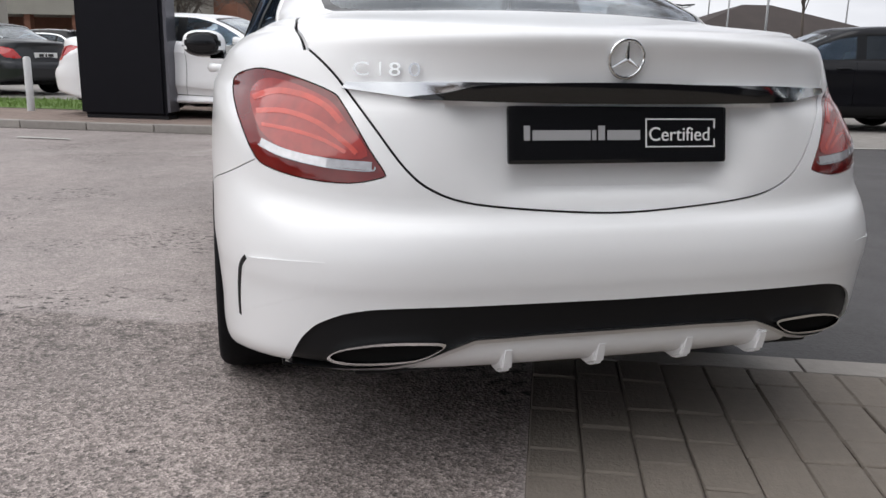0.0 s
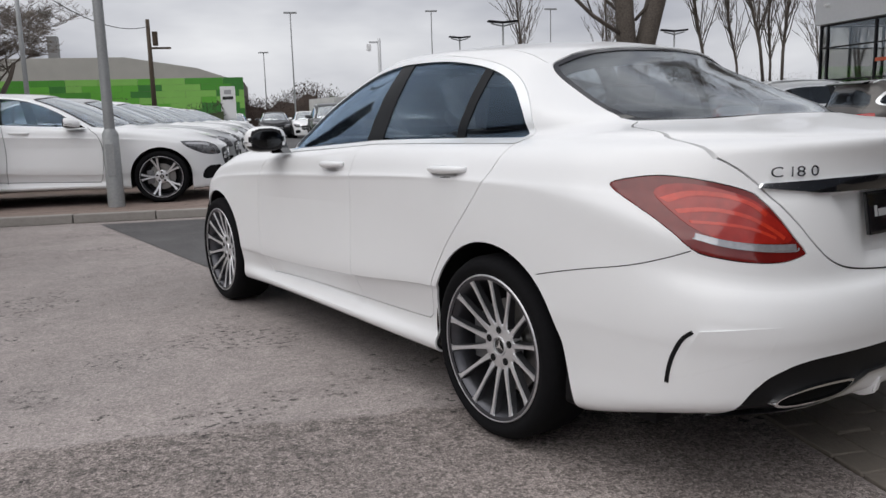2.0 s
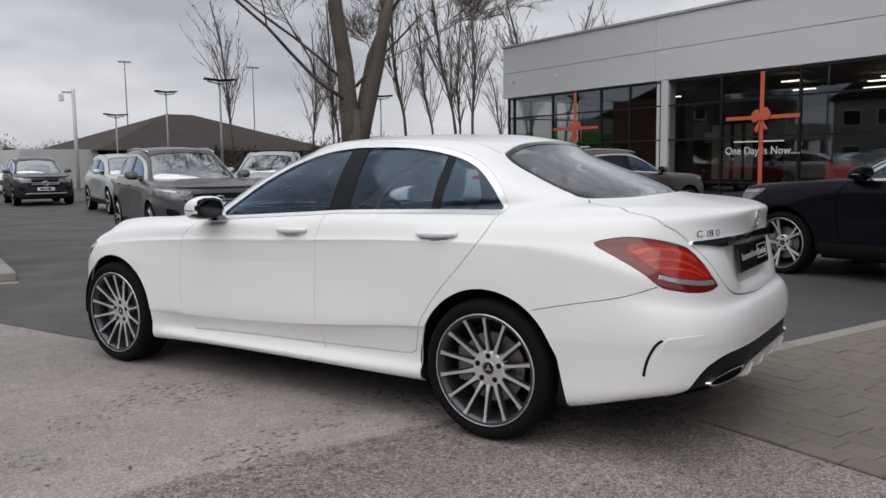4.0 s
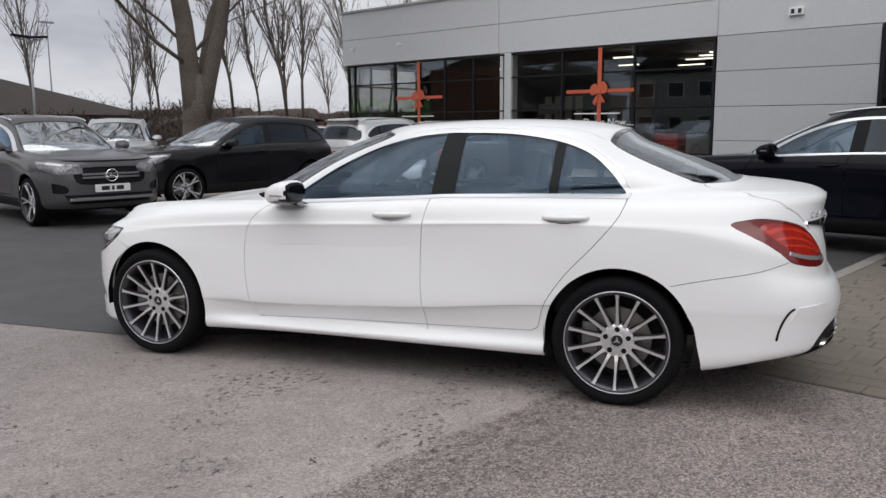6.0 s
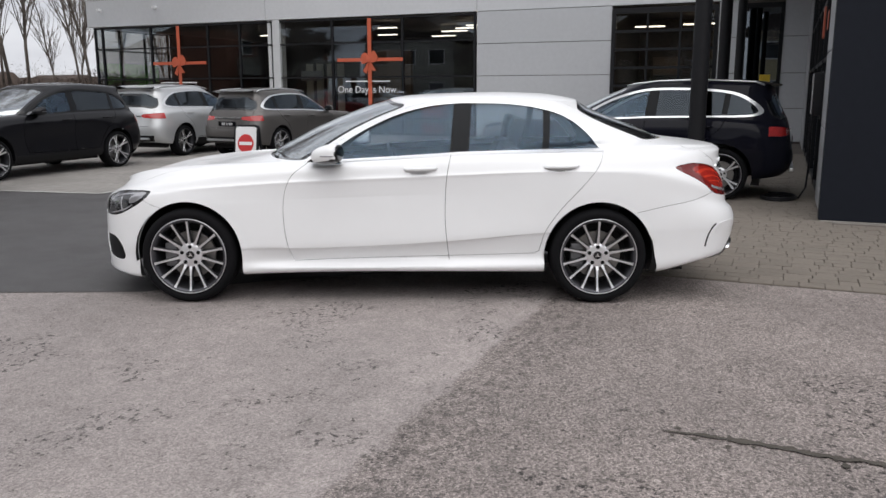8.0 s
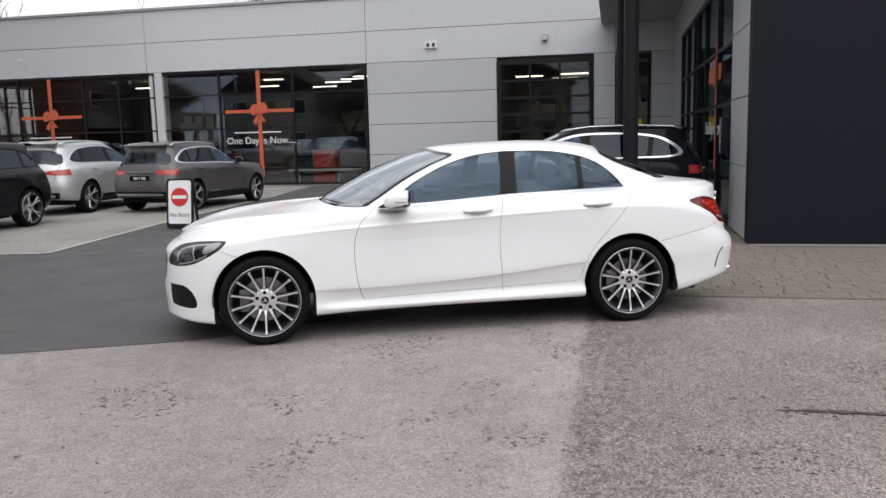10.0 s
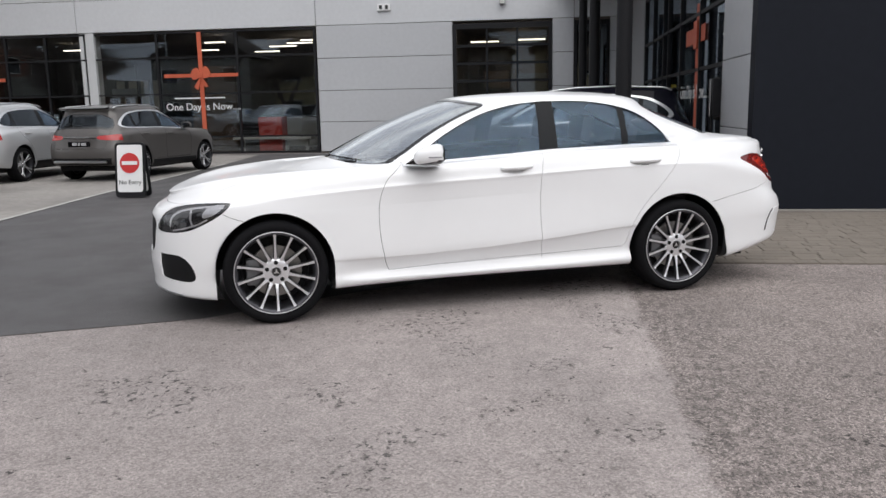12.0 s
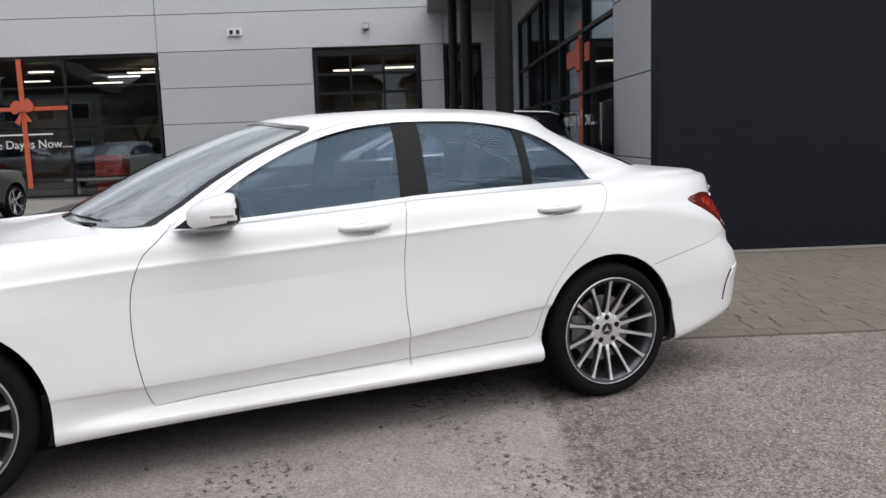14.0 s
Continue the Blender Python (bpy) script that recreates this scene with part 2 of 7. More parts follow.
def tube(points, radii, sides=10, bm=None, cap=True):
    """A swept round bar along points; radii: one or one for each."""
    bm = bm or bmesh.new()
    pts = [Vector(p) for p in points]
    radii = radii if isinstance(radii, (list, tuple)) else [radii] * len(pts)
    rings = []
    for i, p in enumerate(pts):
        d = (pts[min(i + 1, len(pts) - 1)] - pts[max(i - 1, 0)]).normalized()
        a = d.orthogonal().normalized() if abs(d.z) > 0.98 else d.cross(Vector((0, 0, 1))).normalized()
        if abs(d.z) > 0.98:
            a = Vector((1, 0, 0)) - d * d.x
            a.normalize()
        b = d.cross(a)
        rings.append([bm.verts.new(p + (a * math.cos(k) + b * math.sin(k)) * radii[i]) for k in [2 * math.pi * j / sides for j in range(sides)]])
    for r0, r1 in zip(rings, rings[1:]):
        for j in range(sides):
            bm.faces.new((r0[j], r0[(j + 1) % sides], r1[(j + 1) % sides], r1[j]))
    if cap:
        bm.faces.new(rings[0][::-1]), bm.faces.new(rings[-1])
    return bm


def prism(poly, a, b, axis="x", bm=None):
    """A closed prism: poly in the two other axes, run from a to b along axis."""
    bm = bm or bmesh.new()

    def at(p, h):
        return {"x": (h, p[0], p[1]), "y": (p[0], h, p[1]), "z": (p[0], p[1], h)}[axis]
    lo, hi = [bm.verts.new(at(p, a)) for p in poly], [bm.verts.new(at(p, b)) for p in poly]
    faces = [bm.faces.new(lo[::-1]), bm.faces.new(hi)]
    for i in range(len(poly)):
        j = (i + 1) % len(poly)
        faces.append(bm.faces.new((lo[i], lo[j], hi[j], hi[i])))
    bmesh.ops.recalc_face_normals(bm, faces=faces)
    return bm


def flat(poly, z, bm=None):
    bm = bm or bmesh.new()
    f = bm.faces.new([bm.verts.new((x, y, z)) for x, y in poly])
    if f.normal.z < 0:
        f.normal_flip()
    f.normal_update()
    if f.normal.z < 0:
        f.normal_flip()
    return bm


def words(text, size, depth=0.002, align="CENTER"):
    """Lettering in the built-in font, as a mesh in the x-z plane, facing -y."""
    cu = bpy.data.curves.new("words", "FONT")
    cu.body, cu.size, cu.extrude, cu.align_x = text, size, depth, align
    ob = new("words", cu)
    dg = bpy.context.evaluated_depsgraph_get()
    me = bpy.data.meshes.new_from_object(ob.evaluated_get(dg))
    bpy.data.objects.remove(ob)
    bpy.data.curves.remove(cu)
    me.transform(Matrix.Rotation(radians(90), 4, "X"))
    return me



# ------------------------------------------------------------ cars: surfaces
PAINT_WHITE = mat("white_paint", (0.85, 0.855, 0.865), 0.35, var=0.012, scale=2, coat=0.55)
CAR_BLACK = mat("black_plastic", (0.008, 0.008, 0.009), 0.5, var=0.1, spec=0.2)
GLOSS_BLACK = mat("gloss_black", (0.008, 0.008, 0.009), 0.12, var=0.0, coat=0.6)
RUBBER = mat("tyre_rubber", (0.007, 0.007, 0.008), 0.85, spec=0.12, var=0.2, scale=20, bump=0.15, bump_scale=120)
PILLAR_M = mat("pillar_black", (0.010, 0.011, 0.013), 0.4, var=0.0, spec=0.15)
CHROME = mat("chrome", (0.82, 0.83, 0.84), 0.10, 1.0, var=0.0)
TRIM_BRIGHT = mat("bright_trim", (0.86, 0.87, 0.88), 0.42, 0.55, var=0.0)
SATIN = mat("satin_chrome", (0.70, 0.71, 0.72), 0.28, 1.0, var=0.0)
ALLOY = mat("machined_alloy", (0.80, 0.80, 0.82), 0.33, 0.8, var=0.06, scale=30)
ALLOY_DARK = mat("dark_alloy", (0.035, 0.035, 0.04), 0.4, 0.5, var=0.05)
ALLOY_SIDE = mat("grey_alloy", (0.075, 0.075, 0.082), 0.38, 0.7, var=0.08, scale=30)
BARREL = mat("wheel_barrel", (0.085, 0.085, 0.095), 0.36, 0.75, var=0.12, scale=20)
DISC = mat("brake_disc", (0.30, 0.29, 0.28), 0.4, 0.9, var=0.15, scale=40)
# Blue gloss tint puts the reflection of blue sky into the glass colour.
CAR_GLASS = glass("car_glass", (0.80, 0.83, 0.85), 0.0, 1.50, (0.60, 0.78, 1.0))
SCREEN_GLASS = glass("screen_glass", (0.80, 0.82, 0.82), 0.0, 4.2, (0.95, 0.98, 1.0))
REAR_GLASS = glass("rear_glass", (0.76, 0.78, 0.79), 0.0, 1.85, (0.95, 0.98, 1.0))
PRIVACY = glass("privacy_glass", (0.24, 0.25, 0.27), 0.0, 1.5)
LAMP_RED = mat("red_lens", (0.155, 0.010, 0.008), 0.12, var=0.25, scale=8, coat=0.6)
LAMP_CAR = mat("red_car_lens", (0.44, 0.020, 0.020), 0.12, var=0.3, scale=12, coat=0.6)
LAMP_MID = mat("mid_red_lens", (0.33, 0.017, 0.010), 0.12, var=0.3, scale=12, coat=0.6)
LAMP_BRIGHT = mat("bright_red_lens", (0.50, 0.036, 0.016), 0.12, var=0.25, scale=14, coat=0.6)
LAMP_CLEAR = mat("clear_lens", (0.42, 0.42, 0.44), 0.12, 0.45, var=0.2, scale=25, coat=1.0)
LAMP_GREY = mat("headlamp_grey", (0.16, 0.16, 0.17), 0.14, 0.5, var=0.9, scale=9, coat=1.0)
LAMP_SMOKE = mat("headlamp_dark", (0.018, 0.018, 0.02), 0.12, 0.2, var=0.4, scale=14, coat=1.0)
SEAT = mat("seat_leather", (0.045, 0.045, 0.05), 0.5, var=0.15)
TRIM_GREY = mat("cabin_trim", (0.10, 0.10, 0.11), 0.6, var=0.1)


def smooth_table(tab):
    """A smooth curve through a few (at, value) pairs."""
    xs, ys = np.array([p[0] for p in tab], float), np.array([p[1] for p in tab], float)
    if len(xs) == 1:
        return lambda q: np.full(np.shape(q), ys[0])
    sl = np.diff(ys) / np.diff(xs)
    tg = np.concatenate([[sl[0]], (sl[1:] * np.diff(xs)[:-1] + sl[:-1] * np.diff(xs)[1:]) / (np.diff(xs)[1:] + np.diff(xs)[:-1]), [sl[-1]]])

    def f(q):
        q = np.clip(np.asarray(q, float), xs[0], xs[-1])
        i = np.clip(np.searchsorted(xs, q, "right") - 1, 0, len(xs) - 2)
        h = xs[i + 1] - xs[i]
        t = (q - xs[i]) / h
        return (1 + 2 * t) * (1 - t) ** 2 * ys[i] + t * (1 - t) ** 2 * h * tg[i] + t * t * (3 - 2 * t) * ys[i + 1] + t * t * (t - 1) * h * tg[i + 1]
    return f


def level(rear, nr, dr, front, nf, df, width, height, crown=0.0):
    return dict(rear=rear, nr=nr, dr=dr, front=front, nf=nf, df=df, width=width if isinstance(width, list) else [(0, width)], height=height, crown=crown)


def ring_points(L, counts):
    """One level line from the middle of the tail round a flank to the middle of the nose."""
    W = smooth_table(L["width"])
    Z = smooth_table(L["height"])
    a = np.linspace(0, math.pi / 2, 500)
    e = 2 / L["nr"]
    yr, xr = L["rear"] + L["dr"] * (1 - np.cos(a) ** e), np.sin(a) ** e
    e = 2 / L["nf"]
    b = a[::-1]
    yf, xf = L["front"] - L["df"] * (1 - np.cos(b) ** e), np.sin(b) ** e
    ym = np.linspace(L["rear"] + L["dr"], L["front"] - L["df"], 300)
    out = []
    for y, x, n in ((yr, xr, counts[0]), (ym, np.ones(300), counts[1]), (yf, xf, counts[2])):
        w = W(y) * x
        s = np.concatenate([[0], np.cumsum(np.hypot(np.diff(w), np.diff(y)) + 1e-9)])
        q = np.linspace(0, s[-1], n + 1)
        yy, ww, xx = np.interp(q, s, y), np.interp(q, s, w), np.interp(q, s, x)
        out.append(np.stack([-ww, yy, Z(yy) + L["crown"] * (1 - xx ** 2)], 1)[:-1])
    end = np.array([[0.0, L["front"], float(Z(L["front"])) + L["crown"]]])
    g = np.concatenate(out + [end])
    g[0, 0] = 0.0
    return g


def body_grid(levels, counts=(26, 60, 26), sub=4, warp=None):
    """All level lines, with smooth lines between them."""
    c = np.stack([ring_points(L, counts) for L in levels])
    p = np.concatenate([2 * c[:1] - c[1:2], c, 2 * c[-1:] - c[-2:-1]])
    rows = []
    for k in range(1, len(p) - 2):
        p0, p1, p2, p3 = p[k - 1], p[k], p[k + 1], p[k + 2]
        for t in np.linspace(0, 1, sub, endpoint=False):
            rows.append(0.5 * (2 * p1 + (p2 - p0) * t + (2 * p0 - 5 * p1 + 4 * p2 - p3) * t * t + (3 * p1 - p0 - 3 * p2 + p3) * t ** 3))
    rows.append(p[-2])
    g = np.stack(rows)
    g[:, 0, 0] = 0
    g[:, -1, 0] = 0
    g[:, :, 0] = np.minimum(g[:, :, 0], 0)
    return warp(g) if warp else g


SKINS = {}


def skin_of(grid):
    """Points, normals, faces and open rim of a grid closed over both flanks; kept for reuse."""
    key = (grid.shape, float(grid.sum()))
    if key in SKINS:
        return SKINS[key]
    full = np.concatenate([grid, grid[:, -2:0:-1] * np.array([-1, 1, 1])], 1)
    K, N, _ = full.shape
    k, i = np.meshgrid(np.arange(K - 1), np.arange(N), indexing="ij")
    j = (i + 1) % N
    quads = np.stack([k * N + i, (k + 1) * N + i, (k + 1) * N + j, k * N + j], -1).reshape(-1, 4)
    me = bpy.data.meshes.new("skin")
    me.from_pydata(full.reshape(-1, 3), [], quads.tolist())
    bm = bmesh.new()
    bm.from_mesh(me)
    bpy.data.meshes.remove(me)
    bmesh.ops.remove_doubles(bm, verts=bm.verts, dist=0.0004)
    bmesh.ops.dissolve_degenerate(bm, edges=bm.edges, dist=0.0003)
    bmesh.ops.recalc_face_normals(bm, faces=bm.faces)
    bm.normal_update()
    if max(bm.faces, key=lambda f: f.calc_center_median().z).normal.z < 0:
        bmesh.ops.reverse_faces(bm, faces=bm.faces)
        bm.normal_update()
    bm.verts.index_update()
    co = np.array([v.co[:] for v in bm.verts])
    no = np.array([v.normal[:] for v in bm.verts])
    faces = [[v.index for v in f.verts] for f in bm.faces]
    rim = [(e.verts[0].index, e.verts[1].index, e.link_loops[0].vert.index) for e in bm.edges if len(e.link_faces) == 1]
    bm.free()
    n = len(co)
    polys = faces + [[q + n for q in f[::-1]] for f in faces]
    for p, q, first in rim:
        p, q = (p, q) if first == p else (q, p)
        polys.append([q, p, p + n, q + n])
    SKINS[key] = co, no, polys
    return SKINS[key]


def shell(grid, outset=0.0, thick=0.02):
    """A closed skin of some thickness, both flanks, from a grid."""
    co, no, polys = skin_of(grid)
    me = bpy.data.meshes.new("shell")
    me.from_pydata(np.concatenate([co + no * outset, co + no * (outset - thick)]), [], polys)
    return me


def carve(me, cutter, op="DIFFERENCE", solver="MANIFOLD"):
    """The mesh cut by, or met with, a closed cutter."""
    if isinstance(cutter, bmesh.types.BMesh):
        cutter = mesh_of(cutter, "cutter")
    a, b = new("blank", me), new("blank", cutter)
    md = a.modifiers.new("cut", "BOOLEAN")
    md.object, md.operation, md.solver = b, op, solver
    dg = bpy.context.evaluated_depsgraph_get()
    out = bpy.data.meshes.new_from_object(a.evaluated_get(dg))
    bpy.data.objects.remove(a), bpy.data.objects.remove(b)
    if len(out.polygons) == 0 and solver == "MANIFOLD" and len(me.polygons):
        return carve(me, cutter, op, "EXACT")
    return out


def strip(points, w):
    """A thin closed outline along a line of points: the shape of a shut line."""
    p = [Vector(q) for q in points]
    lo, hi = [], []
    for i, q in enumerate(p):
        d = (p[min(i + 1, len(p) - 1)] - p[max(i - 1, 0)]).normalized()
        nrm = Vector((-d.y, d.x)) * w / 2
        lo.append(tuple(q + nrm)), hi.append(tuple(q - nrm))
    return lo + hi[::-1]


def rounded(points, per=6, closed=True):
    """A smooth closed or open line through points."""
    p = [np.array(q, float) for q in points]
    n = len(p)
    out = []
    for i in range(n if closed else n - 1):
        g = (lambda k: p[k % n]) if closed else (lambda k: p[min(max(k, 0), n - 1)])
        p0, p1, p2, p3 = g(i - 1), g(i), g(i + 1), g(i + 2)
        for t in np.linspace(0, 1, per, endpoint=False):
            out.append(tuple(0.5 * (2 * p1 + (p2 - p0) * t + (2 * p0 - 5 * p1 + 4 * p2 - p3) * t * t + (3 * p1 - p0 - 3 * p2 + p3) * t ** 3)))
    if not closed:
        out.append(tuple(p[-1]))
    return out


def flip(points):
    return [(-x, z) for x, z in points]


def islands(me, least=12):
    """The loose pieces of a mesh, each as a mesh of its own, the largest first."""
    bm = bmesh.new()
    bm.from_mesh(me)
    bm.verts.ensure_lookup_table()
    seen, groups = set(), []
    for v in bm.verts:
        if v.index in seen:
            continue
        stack, grp = [v], []
        seen.add(v.index)
        while stack:
            q = stack.pop()
            grp.append(q.index)
            for e in q.link_edges:
                o = e.other_vert(q)
                if o.index not in seen:
                    seen.add(o.index)
                    stack.append(o)
        if len(grp) >= least:
            groups.append(set(grp))
    out = []
    for grp in sorted(groups, key=len, reverse=True):
        faces = [[v.index for v in f.verts] for f in bm.faces if f.verts[0].index in grp]
        idx = sorted(grp)
        at = {k: i for i, k in enumerate(idx)}
        q = bpy.data.meshes.new("piece")
        q.from_pydata([bm.verts[k].co[:] for k in idx], [], [[at[k] for k in f] for f in faces])
        out.append(q)
    bm.free()
    return out


def centre(me):
    co = np.empty(len(me.vertices) * 3)
    me.vertices.foreach_get("co", co)
    co = co.reshape(-1, 3)
    return (co.min(0) + co.max(0)) / 2, co.max(0) - co.min(0)


def finish(me, material, angle=32):
    me.materials.clear()
    me.materials.append(material)
    me.shade_smooth()
    me.set_sharp_from_angle(angle=radians(angle))
    return me


# ------------------------------------------------------------ the saloon's form, tail at -y, rear axle at y = 0
SALOON = [
    level(-0.965, 4, 0.9, 3.575, 2.5, 0.85, 0.840, [(-1.0, 0.310), (-0.85, 0.300), (-0.70, 0.278), (-0.42, 0.216), (0.4, 0.215), (2.4, 0.195), (3.2, 0.150), (3.6, 0.170)]),
    level(-1.005, 4, 0.9, 3.635, 2.5, 0.85, 0.872, [(-1.0, 0.325), (-0.85, 0.315), (-0.70, 0.293), (-0.5, 0.25), (0.4, 0.232), (2.4, 0.21), (3.2, 0.17), (3.65, 0.19)]),
    level(-1.035, 4, 0.9, 3.64, 2.5, 0.85, 0.884, [(-1.0, 0.355), (-0.72, 0.325), (-0.5, 0.29), (0.4, 0.268), (2.4, 0.245), (3.2, 0.22), (3.65, 0.24)]),
    level(-1.048, 4, 0.9, 3.645, 2.5, 0.85, [(-0.5, 0.886), (-0.38, 0.886), (0.45, 0.858), (2.3, 0.858), (2.5, 0.884), (3.0, 0.884)], [(-1.0, 0.41), (-0.5, 0.37), (0.4, 0.335), (2.4, 0.295), (3.65, 0.30)]),
    level(-1.055, 4, 0.9, 3.65, 2.5, 0.85, [(-0.5, 0.892), (-0.38, 0.896), (0.45, 0.884), (2.3, 0.880), (2.5, 0.892), (3.0, 0.89)], [(-1.0, 0.49), (-0.4, 0.48), (0.4, 0.477), (1.0, 0.427), (2.1, 0.377), (2.6, 0.368), (3.65, 0.37)]),
    level(-1.06, 4, 0.9, 3.648, 2.5, 0.85, [(-0.5, 0.896), (-0.3, 0.902), (0.45, 0.897), (2.3, 0.893), (2.6, 0.898), (3.0, 0.893)], [(-1.0, 0.53), (-0.4, 0.53), (0.4, 0.505), (1.0, 0.455), (2.1, 0.405), (2.6, 0.41), (3.65, 0.42)]),
    level(-1.056, 4, 0.9, 3.645, 2.5, 0.85, [(-0.5, 0.896), (0, 0.905), (0.6, 0.889), (2.2, 0.887), (2.84, 0.900), (3.2, 0.893)], [(-1.0, 0.585), (0, 0.61), (3.0, 0.55), (3.65, 0.49)]),
    level(-1.035, 4, 0.9, 3.64, 2.5, 0.85, [(-0.5, 0.893), (0, 0.905), (0.6, 0.885), (2.2, 0.883), (2.84, 0.900), (3.2, 0.892)], [(-1.0, 0.635), (0, 0.71), (3.0, 0.64), (3.65, 0.56)]),
    level(-0.995, 4, 0.9, 3.635, 2.5, 0.85, [(-0.5, 0.890), (0, 0.902), (0.6, 0.884), (2.2, 0.882), (2.84, 0.895), (3.2, 0.888)], [(-1.0, 0.668), (-0.5, 0.76), (0, 0.79), (2.0, 0.74), (3.0, 0.70), (3.65, 0.62)]),
    level(-0.983, 4, 0.9, 3.625, 2.5, 0.85, [(-0.5, 0.886), (0, 0.893), (0.6, 0.8835), (2.2, 0.8835), (2.84, 0.885), (3.2, 0.879)], [(-1.0, 0.74), (-0.5, 0.86), (0, 0.892), (1.4, 0.849), (2.15, 0.817), (2.8, 0.775), (3.3, 0.725), (3.65, 0.665)]),
    level(-0.973, 3.3, 0.9, 3.60, 2.5, 0.85, [(-0.5, 0.882), (0, 0.890), (0.6, 0.8855), (2.2, 0.8855), (2.84, 0.881), (3.2, 0.871)], [(-1.0, 0.86), (-0.5, 0.905), (0, 0.918), (1.4, 0.874), (2.15, 0.842), (2.76, 0.80), (3.2, 0.755), (3.65, 0.70)]),
    level(-0.968, 3.05, 0.9, 3.585, 2.5, 0.85, [(-0.5, 0.872), (0, 0.879), (0.6, 0.8765), (2.2, 0.8765), (2.84, 0.872), (3.2, 0.865)], [(-1.0, 0.905), (-0.5, 0.935), (0, 0.938), (1.4, 0.894), (2.15, 0.86), (2.76, 0.818), (3.2, 0.77), (3.6, 0.712)]),
    level(-0.970, 2.95, 0.9, 3.56, 2.4, 0.85, [(-0.5, 0.845), (0, 0.850), (1.0, 0.860), (2.2, 0.862), (2.84, 0.852), (3.2, 0.845)], [(-1.0, 0.99), (-0.5, 1.0), (0, 0.995), (1.0, 0.965), (2.0, 0.925), (2.8, 0.862), (3.25, 0.795), (3.58, 0.728)]),
    level(-0.980, 2.9, 0.9, 3.53, 2.3, 0.85, [(-0.5, 0.805), (0, 0.818), (1.0, 0.840), (2.0, 0.838), (2.84, 0.810), (3.2, 0.79)], [(-1.0, 1.040), (-0.5, 1.044), (0, 1.028), (1.0, 1.0), (1.9, 0.952), (2.8, 0.895), (3.25, 0.822), (3.55, 0.745)]),
    level(-0.966, 2.6, 0.9, 3.50, 2.3, 0.85, [(-0.5, 0.772), (0, 0.775), (0.5, 0.795), (1.0, 0.815), (2.0, 0.805), (2.84, 0.76), (3.2, 0.73)], [(-1.0, 1.058), (-0.5, 1.066), (0, 1.05), (1.0, 1.02), (1.9, 0.967), (2.8, 0.925), (3.25, 0.860), (3.52, 0.775)]),
    level(-0.905, 2.6, 0.75, 3.40, 2.3, 0.8, [(-0.5, 0.735), (0, 0.735), (0.5, 0.775), (1.0, 0.798), (1.9, 0.785), (2.84, 0.68), (3.2, 0.64)], [(-0.95, 1.072), (-0.5, 1.085), (0, 1.062), (1.0, 1.032), (1.9, 0.975), (2.4, 0.965), (2.8, 0.945), (3.2, 0.895), (3.45, 0.825)]),
    level(-0.57, 2.4, 0.52, 2.46, 2.2, 0.62, [(-0.5, 0.69), (0, 0.700), (0.5, 0.762), (1.0, 0.790), (1.8, 0.775), (2.4, 0.72)], [(-0.57, 1.106), (-0.3, 1.10), (0, 1.078), (1.0, 1.045), (1.8, 0.988), (2.05, 0.972), (2.46, 0.975)], 0.012),
    level(-0.455, 2.4, 0.48, 2.35, 2.2, 0.62, [(-0.4, 0.675), (0, 0.688), (0.5, 0.748), (1.0, 0.775), (1.7, 0.76), (2.2, 0.70)], [(-0.4, 1.155), (-0.1, 1.135), (0.3, 1.118), (1.0, 1.085), (1.7, 1.04), (2.0, 1.02), (2.35, 1.03)], 0.012),
    level(-0.22, 2.4, 0.44, 2.01, 2.2, 0.58, [(-0.2, 0.62), (0.2, 0.655), (0.6, 0.70), (1.0, 0.715), (1.5, 0.69), (1.9, 0.65)], [(-0.2, 1.245), (0.05, 1.225), (0.4, 1.225), (1.0, 1.215), (1.5, 1.19), (1.86, 1.20)], 0.016),
    level(-0.03, 2.5, 0.38, 1.69, 2.2, 0.50, [(-0.03, 0.57), (0.3, 0.60), (0.7, 0.635), (1.1, 0.625), (1.5, 0.59)], [(-0.03, 1.315), (0.2, 1.315), (0.5, 1.335), (0.9, 1.345), (1.2, 1.325), (1.5, 1.325)], 0.018),
    level(0.06, 2.6, 0.34, 1.51, 2.3, 0.42, [(0.06, 0.54), (0.4, 0.565), (0.8, 0.585), (1.1, 0.57), (1.3, 0.55)], [(0.06, 1.354), (0.3, 1.372), (0.6, 1.392), (0.9, 1.394), (1.1, 1.386), (1.3, 1.376), (1.51, 1.362)], 0.032),
    level(0.12, 2.6, 0.30, 1.41, 2.3, 0.36, [(0.12, 0.49), (0.4, 0.51), (0.8, 0.53), (1.1, 0.515), (1.22, 0.50)], [(0.12, 1.380), (0.35, 1.400), (0.65, 1.414), (0.9, 1.415), (1.2, 1.406), (1.41, 1.392)], 0.023),
    level(0.22, 2.4, 0.25, 1.26, 2.3, 0.30, [(0.2, 0.34), (0.7, 0.36), (1.1, 0.34)], [(0.22, 1.412), (0.45, 1.428), (0.7, 1.435), (0.95, 1.434), (1.26, 1.420)], 0.010),
    level(0.32, 2.2, 0.20, 1.12, 2.2, 0.22, [(0.3, 0.15), (0.7, 0.16), (1.0, 0.15)], [(0.32, 1.432), (0.5, 1.441), (0.7, 1.446), (0.9, 1.443), (1.12, 1.434)], 0.003),
    level(0.42, 2.0, 0.16, 0.92, 2.0, 0.16, 0.0, [(0.42, 1.440), (0.6, 1.446), (0.7, 1.448), (0.92, 1.442)]),
]


